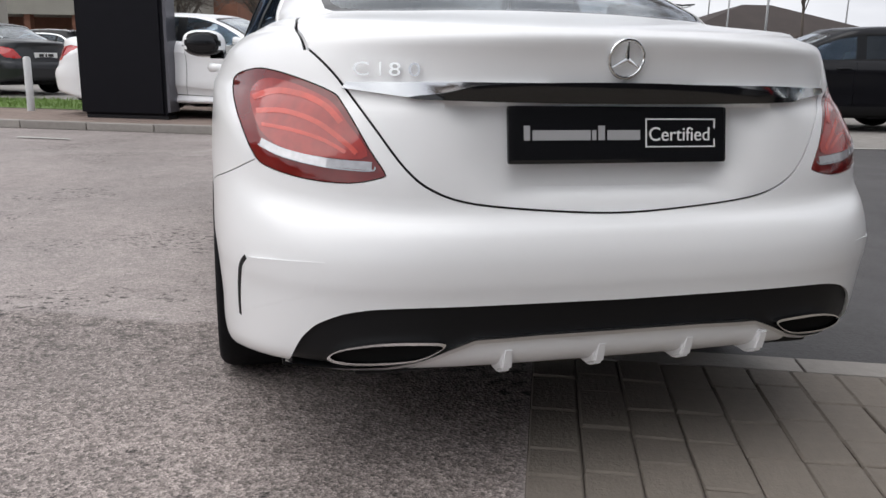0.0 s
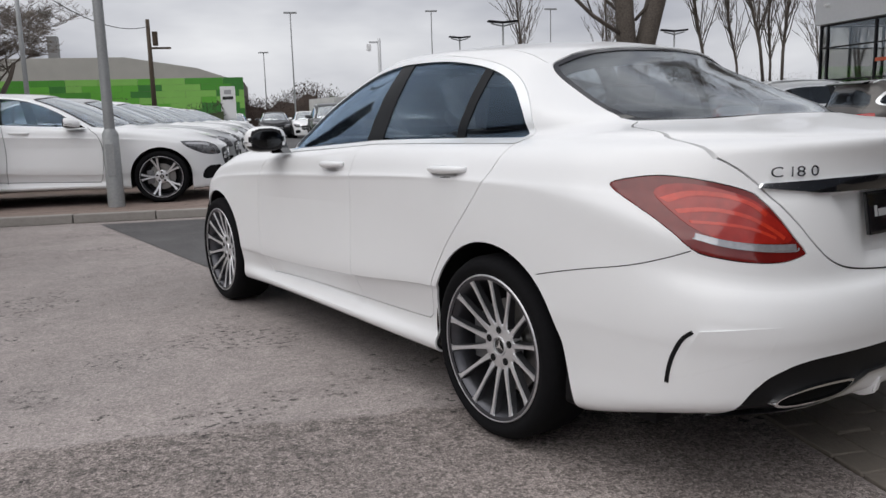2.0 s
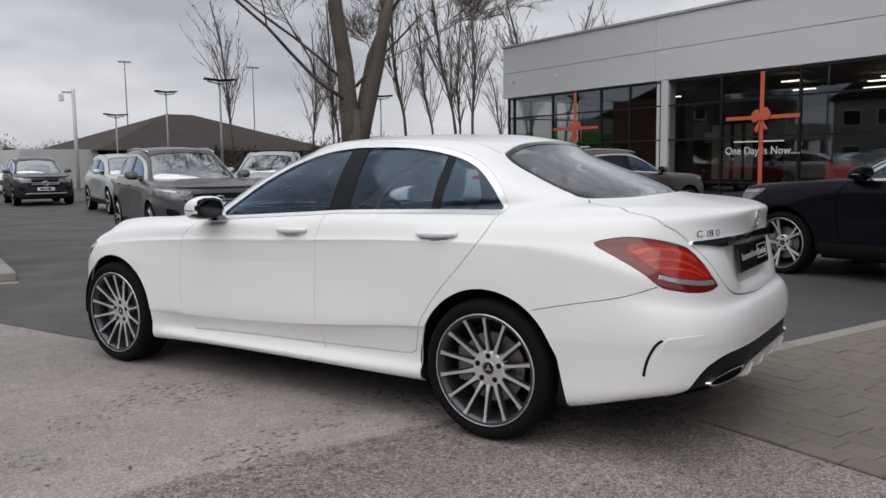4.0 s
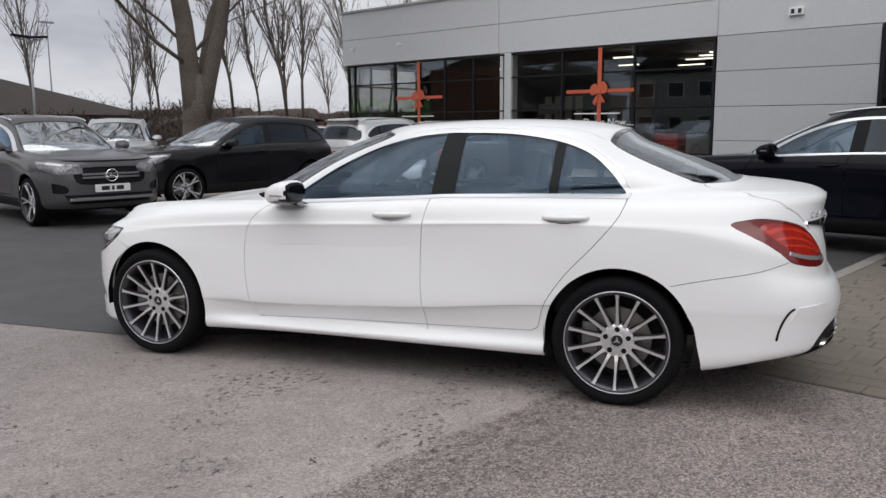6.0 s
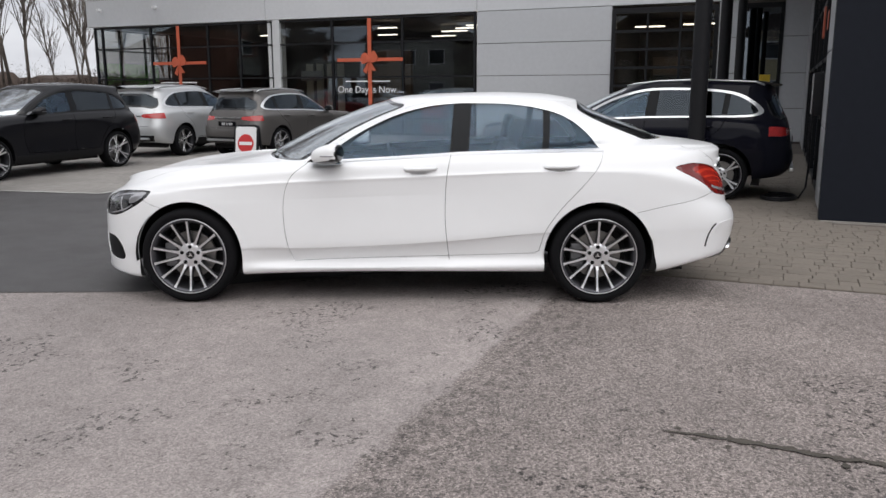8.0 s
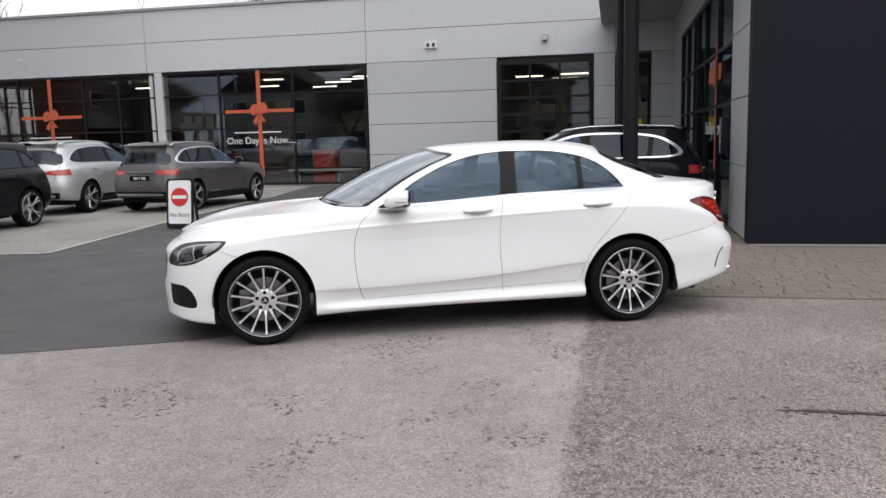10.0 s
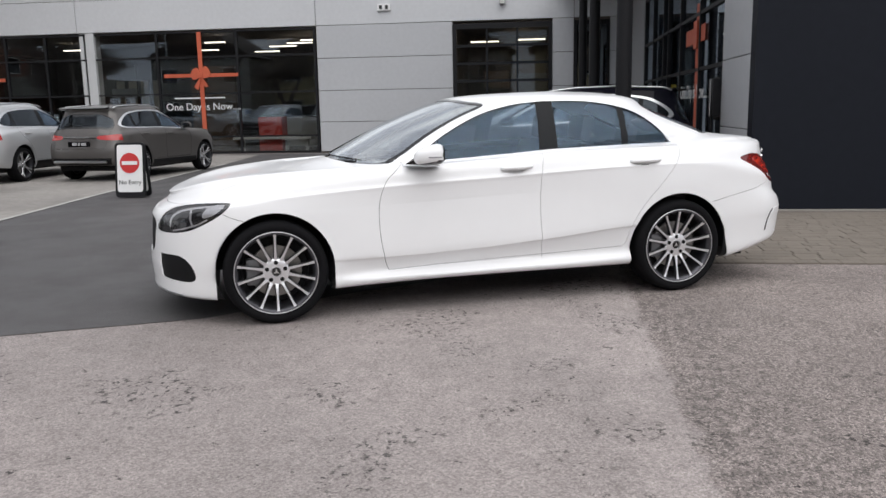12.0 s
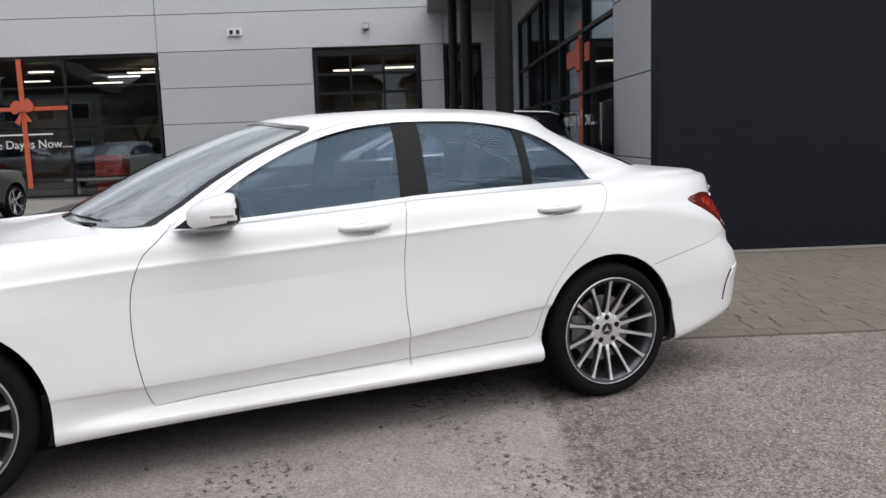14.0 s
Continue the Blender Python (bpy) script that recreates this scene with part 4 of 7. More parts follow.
def dress(car, suv, rails=True):
    """Grille bars, emblems, plates with bars for writing, and roof rails."""
    zf, yf, zp = (0.735, 3.63, 0.555) if suv else (0.56, 3.63, 0.40)
    for dz in (-0.024, 0.024):
        part("grille_bar", box(-0.42, 0.42, yf - 0.03, yf - 0.004, zf + dz - 0.015, zf + dz + 0.015, 0.006), SATIN, car, "silver grille bar")
    ring = part("nose_emblem", tube([(0.085 * math.cos(a), 0, 0.085 * math.sin(a)) for a in [0.3 * k for k in range(22)]], 0.011, 6), CHROME, car, "chrome ring emblem", smooth=True, m=pose(0, yf + 0.005, zf))
    for k in range(3):
        a = math.pi / 2 + 2 * math.pi * k / 3
        part("emblem_bar", tube([(0, 0, 0), (0.082 * math.cos(a), 0, 0.082 * math.sin(a))], [0.016, 0.005], 5), CHROME, ring)
    for y, s, z in ((yf + 0.012, 1, zp), (-0.875 if suv else -0.975, -1, 0.80)):
        dark = suv and s < 0
        pl = part("number_plate", box(-0.26, 0.26, -0.006, 0.006, -0.055, 0.055, 0.004), GLOSS_BLACK if dark else WHITE_TXT, car, "black show plate" if dark else "white number plate", m=pose(0, y, z))
        for x0, x1 in ((-0.16, -0.05), (-0.02, 0.02), (0.05, 0.17)):
            part("plate_mark", box(x0, x1, s * 0.0065 - 0.001, s * 0.0065 + 0.001, -0.03, 0.03), mat("pale_mark", (0.38, 0.38, 0.39), 0.5, var=0.0) if dark else BLACK_TXT, pl)
    if suv:
        part("roof_spoiler", prism([(-0.52, 1.575), (-0.70, 1.545), (-0.70, 1.53), (-0.58, 1.515)], -0.56, 0.56), GLOSS_BLACK, car, "black roof spoiler")
        part("rear_strip", box(-0.40, 0.40, -0.855, -0.835, 0.925, 0.945, 0.004), SATIN, car, "bright strip between the tail lamps")
        part("front_skid_trim", box(-0.62, 0.62, 3.57, 3.645, 0.385, 0.43, 0.012), SATIN, car, "silver lower bumper trim")
        part("rear_skid_trim", box(-0.62, 0.62, -0.915, -0.865, 0.40, 0.45, 0.012), SATIN, car, "silver lower bumper trim")
        for sx in (-1, 1) if rails else ():
            part("roof_rail", tube([(sx * 0.60, -0.48, 1.54), (sx * 0.605, -0.36, 1.58), (sx * 0.61, 0.3, 1.61), (sx * 0.605, 0.9, 1.595), (sx * 0.59, 1.25, 1.555), (sx * 0.585, 1.34, 1.53)], 0.014, 8), SATIN, car, "silver roof rail", smooth=True)


def put_car(name, kind, m, paint, label, style="five", group="", scale=(1, 1, 1), category="car", plain=False):
    """A car from the shared meshes: paint is the body's material."""
    S = FORM[kind]
    car = thing(name, m, label, category, group)
    car.scale = scale
    for nm, me, material, lab in pieces_of(kind):
        if material == "paint":
            me = PAINTED.setdefault((me.name, paint.name), None) or me.copy()
            PAINTED[(me.name, paint.name)] = me
            finish(me, paint)
        elif plain and nm == "window_trim":
            me = PAINTED.setdefault((me.name, "plain"), None) or finish(me.copy(), CAR_BLACK)
            lab = "black window surround"
        part(nm, me, None, car, lab)
    add_wheels(car, S["wb"], S["track"], S["axle"], style, S["axle"] / 0.331)
    cabin_bits(car, S["wb"], S["seat_dz"], S.get("seat_dy", 0), kind == "hero")
    mirrors(car, paint if kind != "hero" else PAINT_WHITE, *S["mirror"])
    if kind != "hero":
        dress(car, kind == "suv", not plain)
    for y0, y1, z, x, sl in S["handles"]:
        handle(car, paint, y0, y1, z, x, sl)
    return car


PAINTED = {}
SHUT_SALOON = [
    (rounded([(1.985, 0.985), (2.06, 0.93), (2.12, 0.87), (2.165, 0.74), (2.168, 0.55), (2.138, 0.365), (2.108, 0.292)], 4, False) + [(1.03, 0.328), (0.44, 0.350), (0.408, 0.37)] + rounded([(0.395, 0.42), (0.362, 0.52), (0.26, 0.667), (0.125, 0.813), (0.012, 0.955), (-0.028, 1.06)], 4, False), "x", -1.5, 1.5),
    (rounded([(1.01, 1.06), (1.048, 0.869), (1.058, 0.614), (1.045, 0.43), (1.030, 0.30)], 4, False), "x", -1.5, 1.5),
]
FORM = {}
DIFF = rounded([(-0.742, 0.24), (-0.738, 0.320), (-0.722, 0.375), (-0.70, 0.412), (-0.668, 0.440), (-0.605, 0.466), (-0.5, 0.477), (-0.26, 0.479), (0, 0.477)], 3, False)
FORM["hero"] = dict(
    levels=SALOON, warp=plate_recess, wb=2.84, arch=0.372, arch_up=0.008, axle=0.331, track=0.785, half=0.90, trim=TRIM_BRIGHT,
    dlo_out=DLO_OUT, dlo_in=DLO_IN, glass=CAR_GLASS, glass_rear=CAR_GLASS, screen_glass=SCREEN_GLASS, rear_screen=REAR_GLASS, screen_f=SCREEN_F, screen_r=SCREEN_R,
    pillars=[[(0.898, 0.98), (1.035, 0.98), (0.99, 1.42), (0.872, 1.42)], [(0.345, 0.98), (0.392, 0.98), (0.368, 1.42), (0.318, 1.42)]],
    tail=TAIL, tail_to=-0.5, head=HEAD, under=(-0.62, 3.22), seat_dz=0.0, mirror=(1.80, 1.047, 0.86), gap=0.0034,
    handles=[(1.335, 1.115, 0.935, 0.868, 0.006), (0.385, 0.155, 0.950, 0.870, 0.006)],
    inserts=[
        (DIFF + [(-x, z) for x, z in DIFF[-2::-1]] + [(0.50, 0.26), (0.46, 0.352), (0.345, 0.395), (-0.345, 0.395), (-0.46, 0.352), (-0.50, 0.26)], "y", -1.6, -0.80, "diffuser", CAR_BLACK, -0.008),
        (rounded([(3.60, 0.43), (3.50, 0.446), (3.42, 0.440), (3.36, 0.388), (3.335, 0.315), (3.36, 0.278), (3.45, 0.276), (3.56, 0.300)], 3), "x", -1.5, -0.50, "air_intake", CAR_BLACK, -0.03),
        (rounded([(3.60, 0.43), (3.50, 0.446), (3.42, 0.440), (3.36, 0.388), (3.335, 0.315), (3.36, 0.278), (3.45, 0.276), (3.56, 0.300)], 3), "x", 0.50, 1.5, "air_intake", CAR_BLACK, -0.03),
        (rounded([(-0.40, 0.66), (0, 0.675), (0.40, 0.66), (0.43, 0.56), (0.36, 0.44), (0, 0.43), (-0.36, 0.44), (-0.43, 0.56)], 3), "y", 3.0, 4.2, "grille", CAR_BLACK, -0.03),
    ],
    shuts=SHUT_SALOON + [
        (rounded([(-0.25, 0.636), (-0.35, 0.660), (-0.457, 0.683), (-0.625, 0.716), (-0.722, 0.745), (-0.78, 0.768)], 4, False), "x", -1.5, -0.55),
        (rounded([(-0.25, 0.636), (-0.35, 0.660), (-0.457, 0.683), (-0.625, 0.716), (-0.722, 0.745), (-0.78, 0.768)], 4, False), "x", 0.55, 1.5),
        (rounded([(-0.675, 1.012), (-0.652, 0.990), (-0.614, 0.945), (-0.552, 0.852), (-0.489, 0.764), (-0.429, 0.717), (-0.338, 0.689), (-0.158, 0.671), (0, 0.664), (0.158, 0.671), (0.338, 0.689), (0.429, 0.717), (0.489, 0.764), (0.552, 0.852), (0.614, 0.945), (0.652, 0.990), (0.675, 1.012)], 4, False), "y", -1.6, -0.76, 0.0055),
        (rounded([(-0.57, -0.375), (-0.625, -0.405), (-0.662, -0.49), (-0.685, -0.60), (-0.690, -0.68), (-0.683, -0.74), (-0.668, -0.80)], 4, False), "z", 1.008, 1.3, 0.0075),
        (rounded([(0.57, -0.375), (0.625, -0.405), (0.662, -0.49), (0.685, -0.60), (0.690, -0.68), (0.683, -0.74), (0.668, -0.80)], 4, False), "z", 1.008, 1.3, 0.0075),
        (rounded([(-0.69, 2.10), (-0.735, 2.35), (-0.735, 2.7), (-0.71, 3.05), (-0.645, 3.30)], 4, False), "z", 0.70, 1.1),
        (rounded([(0.69, 2.10), (0.735, 2.35), (0.735, 2.7), (0.71, 3.05), (0.645, 3.30)], 4, False), "z", 0.70, 1.1),
        (rounded([(-0.66, 3.33), (-0.55, 3.42), (-0.30, 3.50), (0, 3.52), (0.30, 3.50), (0.55, 3.42), (0.66, 3.33)], 4, False), "z", 0.68, 1.0),
        (rounded([(3.16, 0.72), (3.10, 0.69), (3.02, 0.665)], 3, False), "x", -1.5, -0.5),
        (rounded([(-0.50, 0.13), (-0.53, 0.35), (-0.55, 0.7), (-0.54, 1.0), (-0.52, 1.22)], 3, False), "z", 1.25, 1.6),
        (rounded([(0.50, 0.13), (0.53, 0.35), (0.55, 0.7), (0.54, 1.0), (0.52, 1.22)], 3, False), "z", 1.25, 1.6),
    ],
)
FORM["saloon"] = dict(FORM["hero"], warp=None, shuts=SHUT_SALOON, gap=0.008, inserts=FORM["hero"]["inserts"][1:])
SUV = [
    level(-0.80, 4, 0.75, 3.54, 3.2, 0.8, 0.86, [(-0.9, 0.36), (-0.4, 0.30), (0.4, 0.27), (2.4, 0.26), (3.6, 0.27)]),
    level(-0.87, 4, 0.75, 3.61, 3.2, 0.8, 0.90, [(-0.9, 0.42), (0.4, 0.34), (2.4, 0.33), (3.6, 0.34)]),
    level(-0.90, 4, 0.75, 3.63, 3.2, 0.8, 0.905, [(-0.9, 0.54), (0.4, 0.44), (2.4, 0.42), (3.6, 0.46)]),
    level(-0.89, 4, 0.75, 3.63, 3.2, 0.8, [(-0.4, 0.92), (0.0, 0.935), (0.6, 0.905), (2.2, 0.905), (2.8, 0.935), (3.2, 0.92)], [(-0.9, 0.66), (0, 0.66), (2.8, 0.63), (3.6, 0.62)]),
    level(-0.86, 4, 0.75, 3.62, 3.2, 0.8, [(-0.4, 0.915), (0.0, 0.935), (0.6, 0.91), (2.2, 0.91), (2.8, 0.93), (3.2, 0.91)], [(-0.9, 0.78), (0, 0.80), (2.8, 0.78), (3.6, 0.76)]),
    level(-0.84, 3.8, 0.75, 3.60, 3.1, 0.8, [(-0.4, 0.905), (0.6, 0.915), (2.2, 0.91), (3.0, 0.90)], [(-0.9, 0.90), (0, 0.93), (2.2, 0.90), (2.8, 0.895), (3.6, 0.865)]),
    level(-0.82, 3.6, 0.75, 3.57, 3.0, 0.8, [(-0.4, 0.885), (0.6, 0.89), (2.2, 0.885), (3.0, 0.865)], [(-0.9, 1.0), (0, 1.02), (2.2, 0.99), (2.8, 0.985), (3.55, 0.935)]),
    level(-0.80, 3.4, 0.75, 3.50, 2.8, 0.8, [(-0.4, 0.84), (0.6, 0.865), (2.0, 0.85), (3.0, 0.79)], [(-0.9, 1.06), (0, 1.075), (2.0, 1.05), (2.8, 1.03), (3.45, 0.98)]),
    level(-0.785, 3.4, 0.7, 2.46, 2.3, 0.6, [(-0.7, 0.81), (0.3, 0.83), (1.0, 0.835), (2.0, 0.80), (2.5, 0.72)], [(-0.8, 1.10), (0, 1.11), (1.0, 1.10), (2.0, 1.075), (2.5, 1.065)]),
    level(-0.755, 3.4, 0.7, 2.34, 2.3, 0.6, [(-0.7, 0.78), (0.3, 0.81), (1.0, 0.815), (2.0, 0.77), (2.4, 0.70)], [(-0.8, 1.16), (0, 1.165), (1.0, 1.16), (2.0, 1.12), (2.35, 1.105)], 0.01),
    level(-0.665, 3.4, 0.6, 1.94, 2.3, 0.55, [(-0.6, 0.70), (0.3, 0.735), (1.0, 0.74), (1.9, 0.69)], [(-0.6, 1.33), (0, 1.345), (1.0, 1.35), (1.5, 1.325), (1.92, 1.30)], 0.012),
    level(-0.600, 3.4, 0.55, 1.55, 2.3, 0.5, [(-0.5, 0.64), (0.3, 0.675), (1.0, 0.675), (1.5, 0.64)], [(-0.5, 1.47), (0, 1.50), (0.6, 1.515), (1.0, 1.505), (1.52, 1.46)], 0.015),
    level(-0.620, 3.4, 0.5, 1.38, 2.3, 0.45, [(-0.5, 0.61), (0.3, 0.64), (1.0, 0.635), (1.4, 0.60)], [(-0.6, 1.535), (0, 1.56), (0.6, 1.572), (1.0, 1.56), (1.36, 1.525)], 0.02),
    level(-0.45, 3.0, 0.4, 1.27, 2.3, 0.4, [(-0.3, 0.53), (0.5, 0.57), (1.2, 0.54)], [(-0.45, 1.575), (0.2, 1.60), (0.7, 1.605), (1.26, 1.565)], 0.02),
    level(-0.1, 2.4, 0.3, 1.0, 2.3, 0.3, 0.25, [(-0.1, 1.61), (0.5, 1.635), (1.0, 1.608)], 0.005),
    level(0.1, 2.0, 0.2, 0.9, 2.0, 0.2, 0.0, [(0.1, 1.622), (0.5, 1.638), (0.9, 1.62)]),
]
SUV_TAIL = [(-0.95, 0.99), (-0.80, 1.0), (-0.62, 0.985), (-0.42, 0.965), (-0.42, 0.90), (-0.62, 0.875), (-0.80, 0.87), (-0.95, 0.89)]
FORM["suv"] = dict(
    levels=SUV, wb=2.80, arch=0.405, arch_up=0.01, axle=0.352, track=0.80, half=0.92, trim=SATIN,
    dlo_out=[(-0.50, 1.20), (-0.34, 1.35), (-0.10, 1.45), (0.3, 1.495), (0.8, 1.505), (1.15, 1.475), (1.5, 1.37), (1.8, 1.22), (2.02, 1.07), (1.8, 1.055), (1.0, 1.095), (0.2, 1.11), (-0.35, 1.125)],
    dlo_in=[(-0.43, 1.20), (-0.30, 1.325), (-0.08, 1.42), (0.3, 1.465), (0.8, 1.475), (1.13, 1.445), (1.47, 1.345), (1.74, 1.21), (1.92, 1.085), (1.8, 1.08), (1.0, 1.118), (0.2, 1.133), (-0.3, 1.147)],
    glass=CAR_GLASS, glass_rear=PRIVACY, screen_glass=SCREEN_GLASS,
    screen_f=[(0, 2.44), (-0.32, 2.41), (-0.58, 2.30), (-0.70, 2.12), (-0.655, 1.80), (-0.60, 1.52), (-0.55, 1.36), (-0.25, 1.40), (0, 1.41)],
    screen_r=[(0, -0.778), (-0.32, -0.768), (-0.58, -0.715), (-0.68, -0.60), (-0.62, -0.52), (-0.54, -0.56), (-0.25, -0.612), (0, -0.617)],
    pillars=[[(0.90, 1.0), (1.05, 1.0), (1.0, 1.6), (0.86, 1.6)], [(-0.02, 1.0), (0.05, 1.0), (-0.02, 1.6), (-0.10, 1.6)]],
    tail=SUV_TAIL, tail_to=-0.58, head=[(3.63, 0.79), (3.58, 0.89), (3.40, 0.935), (3.08, 0.960), (3.05, 0.94), (3.16, 0.86), (3.34, 0.79), (3.52, 0.755)],
    under=(-0.5, 3.2), seat_dz=0.17, mirror=(1.84, 1.14, 0.875, 1.05), gap=0.008,
    handles=[(1.335, 1.115, 0.97, 0.898, 0.006), (0.35, 0.13, 0.985, 0.895, 0.006)],
    inserts=[
        ([(-0.70, 0.50), (0.70, 0.50), (0.66, 0.36), (-0.66, 0.36)], "y", -1.6, -0.5, "rear_skid", CAR_BLACK, -0.006),
        (rounded([(-0.50, 0.84), (0, 0.86), (0.50, 0.84), (0.53, 0.74), (0.44, 0.62), (0, 0.61), (-0.44, 0.62), (-0.53, 0.74)], 3), "y", 3.0, 4.2, "grille", CAR_BLACK, -0.02),
        ([(-0.66, 0.47), (0.66, 0.47), (0.58, 0.34), (-0.58, 0.34)], "y", 3.0, 4.2, "front_skid", CAR_BLACK, -0.02),
        (rounded([(-0.84, 0.64), (-0.64, 0.60), (-0.60, 0.53), (-0.66, 0.49), (-0.82, 0.52)], 3), "y", 3.42, 4.2, "air_intake", CAR_BLACK, -0.02),
        (rounded([(0.84, 0.64), (0.64, 0.60), (0.60, 0.53), (0.66, 0.49), (0.82, 0.52)], 3), "y", 3.42, 4.2, "air_intake", CAR_BLACK, -0.02),
        ([(0.44, 0.24), (2.37, 0.24), (2.35, 0.385), (0.46, 0.40)], "x", -1.5, 1.5, "sill_cladding", CAR_BLACK, 0.004),
    ],
    shuts=[
        (rounded([(2.0, 1.08), (2.12, 0.98), (2.17, 0.80), (2.16, 0.60), (2.10, 0.42)], 4, False) + [(1.0, 0.42), (0.48, 0.43)] + rounded([(0.44, 0.5), (0.36, 0.66), (0.24, 0.80), (0.05, 0.95), (-0.05, 1.13)], 4, False), "x", -1.5, 1.5),
        ([(1.02, 1.14), (1.05, 0.9), (1.05, 0.6), (1.03, 0.39)], "x", -1.5, 1.5),
        ([(-0.66, 1.12), (-0.64, 0.95), (-0.58, 0.70), (0.58, 0.70), (0.64, 0.95), (0.66, 1.12)], "y", -1.6, -0.62),
    ],
)

# ------------------------------------------------------------ the white saloon in the middle
car = put_car("saloon_car", "hero", Matrix(), PAINT_WHITE, "clean white four-door saloon on multi-spoke alloy wheels", "multi")
hero_grid = body_grid(SALOON, (26, 64, 26), 4, plate_recess)
skin_bar = shell(hero_grid, 0.010, 0.02)
tail_pts = hero_grid.reshape(-1, 3)
tail_pts = tail_pts[tail_pts[:, 1] < -0.55]


def tail_y(x, z):
    """Where the tail's surface lies at x, z."""
    d = np.hypot(np.abs(tail_pts[:, 0]) - abs(x), tail_pts[:, 2] - z)
    k = np.argsort(d)[:4]
    w = 1 / (d[k] + 1e-4)
    return float((tail_pts[k, 1] * w).sum() / w.sum())


# boot: chrome strip and black grip
part("boot_strip", finish(carve(skin_bar, prism([(-0.612, 0.930), (-0.46, 0.912), (0.46, 0.912), (0.612, 0.930), (0.604, 0.942), (0.40, 0.948), (0, 0.950), (-0.40, 0.948), (-0.604, 0.942)], -1.6, -0.7, "y"), "INTERSECT"), CHROME), None, car, "chrome strip across the boot lid")
part("boot_grip", finish(carve(shell(hero_grid, 0.016, 0.03), prism(rounded([(-0.46, 0.911), (-0.40, 0.926), (-0.30, 0.944), (0, 0.952), (0.30, 0.944), (0.40, 0.926), (0.46, 0.911), (0, 0.905)], 4), -1.6, -0.7, "y"), "INTERSECT"), GLOSS_BLACK), None, car, "gloss black boot grip")
from mathutils.bvhtree import BVHTree

HERO_BVH = BVHTree.FromPolygons([tuple(q) for q in skin_of(hero_grid)[0]], [f for f in skin_of(hero_grid)[2] if max(f) < len(skin_of(hero_grid)[0])])
# tail lamp light guides
guide = shell(hero_grid, 0.0012, 0.006)
for s in (-1, 1):
    inner = [(s * x, z) for x, z in rounded([(0.800, 0.905), (0.770, 0.942), (0.715, 0.938), (0.640, 0.905), (0.607, 0.862), (0.568, 0.790), (0.66, 0.786), (0.74, 0.800), (0.785, 0.835)], 4)]
    part("lamp_chamber", finish(carve(shell(hero_grid, 0.0004, 0.006), prism(inner, -1.6, -0.55, "y"), "INTERSECT"), LAMP_MID), None, car, "red inner lamp chamber")
    for line, wide in ((((0.795, 0.900), (0.745, 0.918), (0.690, 0.912), (0.645, 0.890), (0.618, 0.858)), 0.013), (((0.790, 0.872), (0.730, 0.876), (0.665, 0.856), (0.610, 0.815), (0.590, 0.795)), 0.011), (((0.780, 0.845), (0.720, 0.838), (0.660, 0.822), (0.612, 0.797)), 0.008)):
        arc = rounded([(s * x, z) for x, z in line], 5, False)
        part("light_guide", finish(carve(guide, prism(strip(arc, wide), -1.6, -0.55, "y"), "INTERSECT"), LAMP_BRIGHT), None, car, "bright red light guide")
    part("reversing_lamp", finish(carve(guide, prism(strip([(s * x, z) for x, z in rounded([(0.785, 0.808), (0.735, 0.789), (0.65, 0.775), (0.56, 0.770)], 4, False)], 0.017), -1.6, -0.55, "y"), "INTERSECT"), LAMP_CLEAR), None, car, "clear reversing lamp strip")
    part("lamp_line", finish(carve(shell(hero_grid, 0.0018, 0.006), prism(strip([(s * x, z) for x, z in rounded([(0.790, 0.802), (0.737, 0.780), (0.65, 0.765), (0.565, 0.760), (0.553, 0.768)], 4, False)], 0.003), -1.6, -0.55, "y"), "INTERSECT"), LAMP_CLEAR), None, car, "thin clear lamp line")
    # slit at the bumper corner
    slit = rounded([(-0.742, 0.395), (-0.750, 0.44), (-0.765, 0.485), (-0.790, 0.53), (-0.815, 0.552)], 4, False)
    part("corner_slit", finish(carve(shell(hero_grid, 0.002, 0.01), prism(strip(slit, 0.011), 0.6 * s, 1.4 * s) if s > 0 else prism(strip(slit, 0.011), -1.4, -0.6), "INTERSECT"), CAR_BLACK), None, car, "black bumper corner slit")
    # raised scoop edge beside the slit, fading into the bumper
    scoop = bmesh.new()
    sheet = []
    for i in range(15):
        u = i / 14
        col = []
        for j in range(13):
            v = j / 12
            top = 0.556 + 0.016 * math.sin(u * 1.57)
            low = 0.395 + 0.10 * u
            z = low + (top - low) * v
            a = math.radians(-158.5 + 10.5 * v + (36 - 6 * v) * u)
            hit, nrm, _, _ = HERO_BVH.ray_cast(Vector((-0.45 + 1.4 * math.cos(a), -0.60 + 1.4 * math.sin(a), z)), Vector((-math.cos(a), -math.sin(a), 0)))
            lift = 0.007 * (1 - u) ** 1.3 * v ** 3 + 0.0003 - 0.0012 * (u > 0.99 or j == 0)
            hit = hit + nrm * lift
            col.append(scoop.verts.new((hit.x * -s, hit.y, hit.z)))
        sheet.append(col)
    for p, q in zip(sheet, sheet[1:]):
        for j in range(12):
            scoop.faces.new((p[j], q[j], q[j + 1], p[j + 1]))
    for j in range(12):
        scoop.faces.new([sheet[0][j], sheet[0][j + 1]] + [scoop.verts.new(sheet[0][k].co + Vector((-s * 0.010, 0.004, 0))) for k in (j + 1, j)])
    for i in range(14):
        scoop.faces.new([sheet[i][12], sheet[i + 1][12]] + [scoop.verts.new(sheet[k][12].co + Vector((-s * 0.010 * (1 - k / 14), 0.012 * k / 14, 0))) for k in (i + 1, i)])
    bmesh.ops.recalc_face_normals(scoop, faces=scoop.faces)
    part("bumper_scoop", scoop, PAINT_WHITE, car, smooth=True, angle=40)
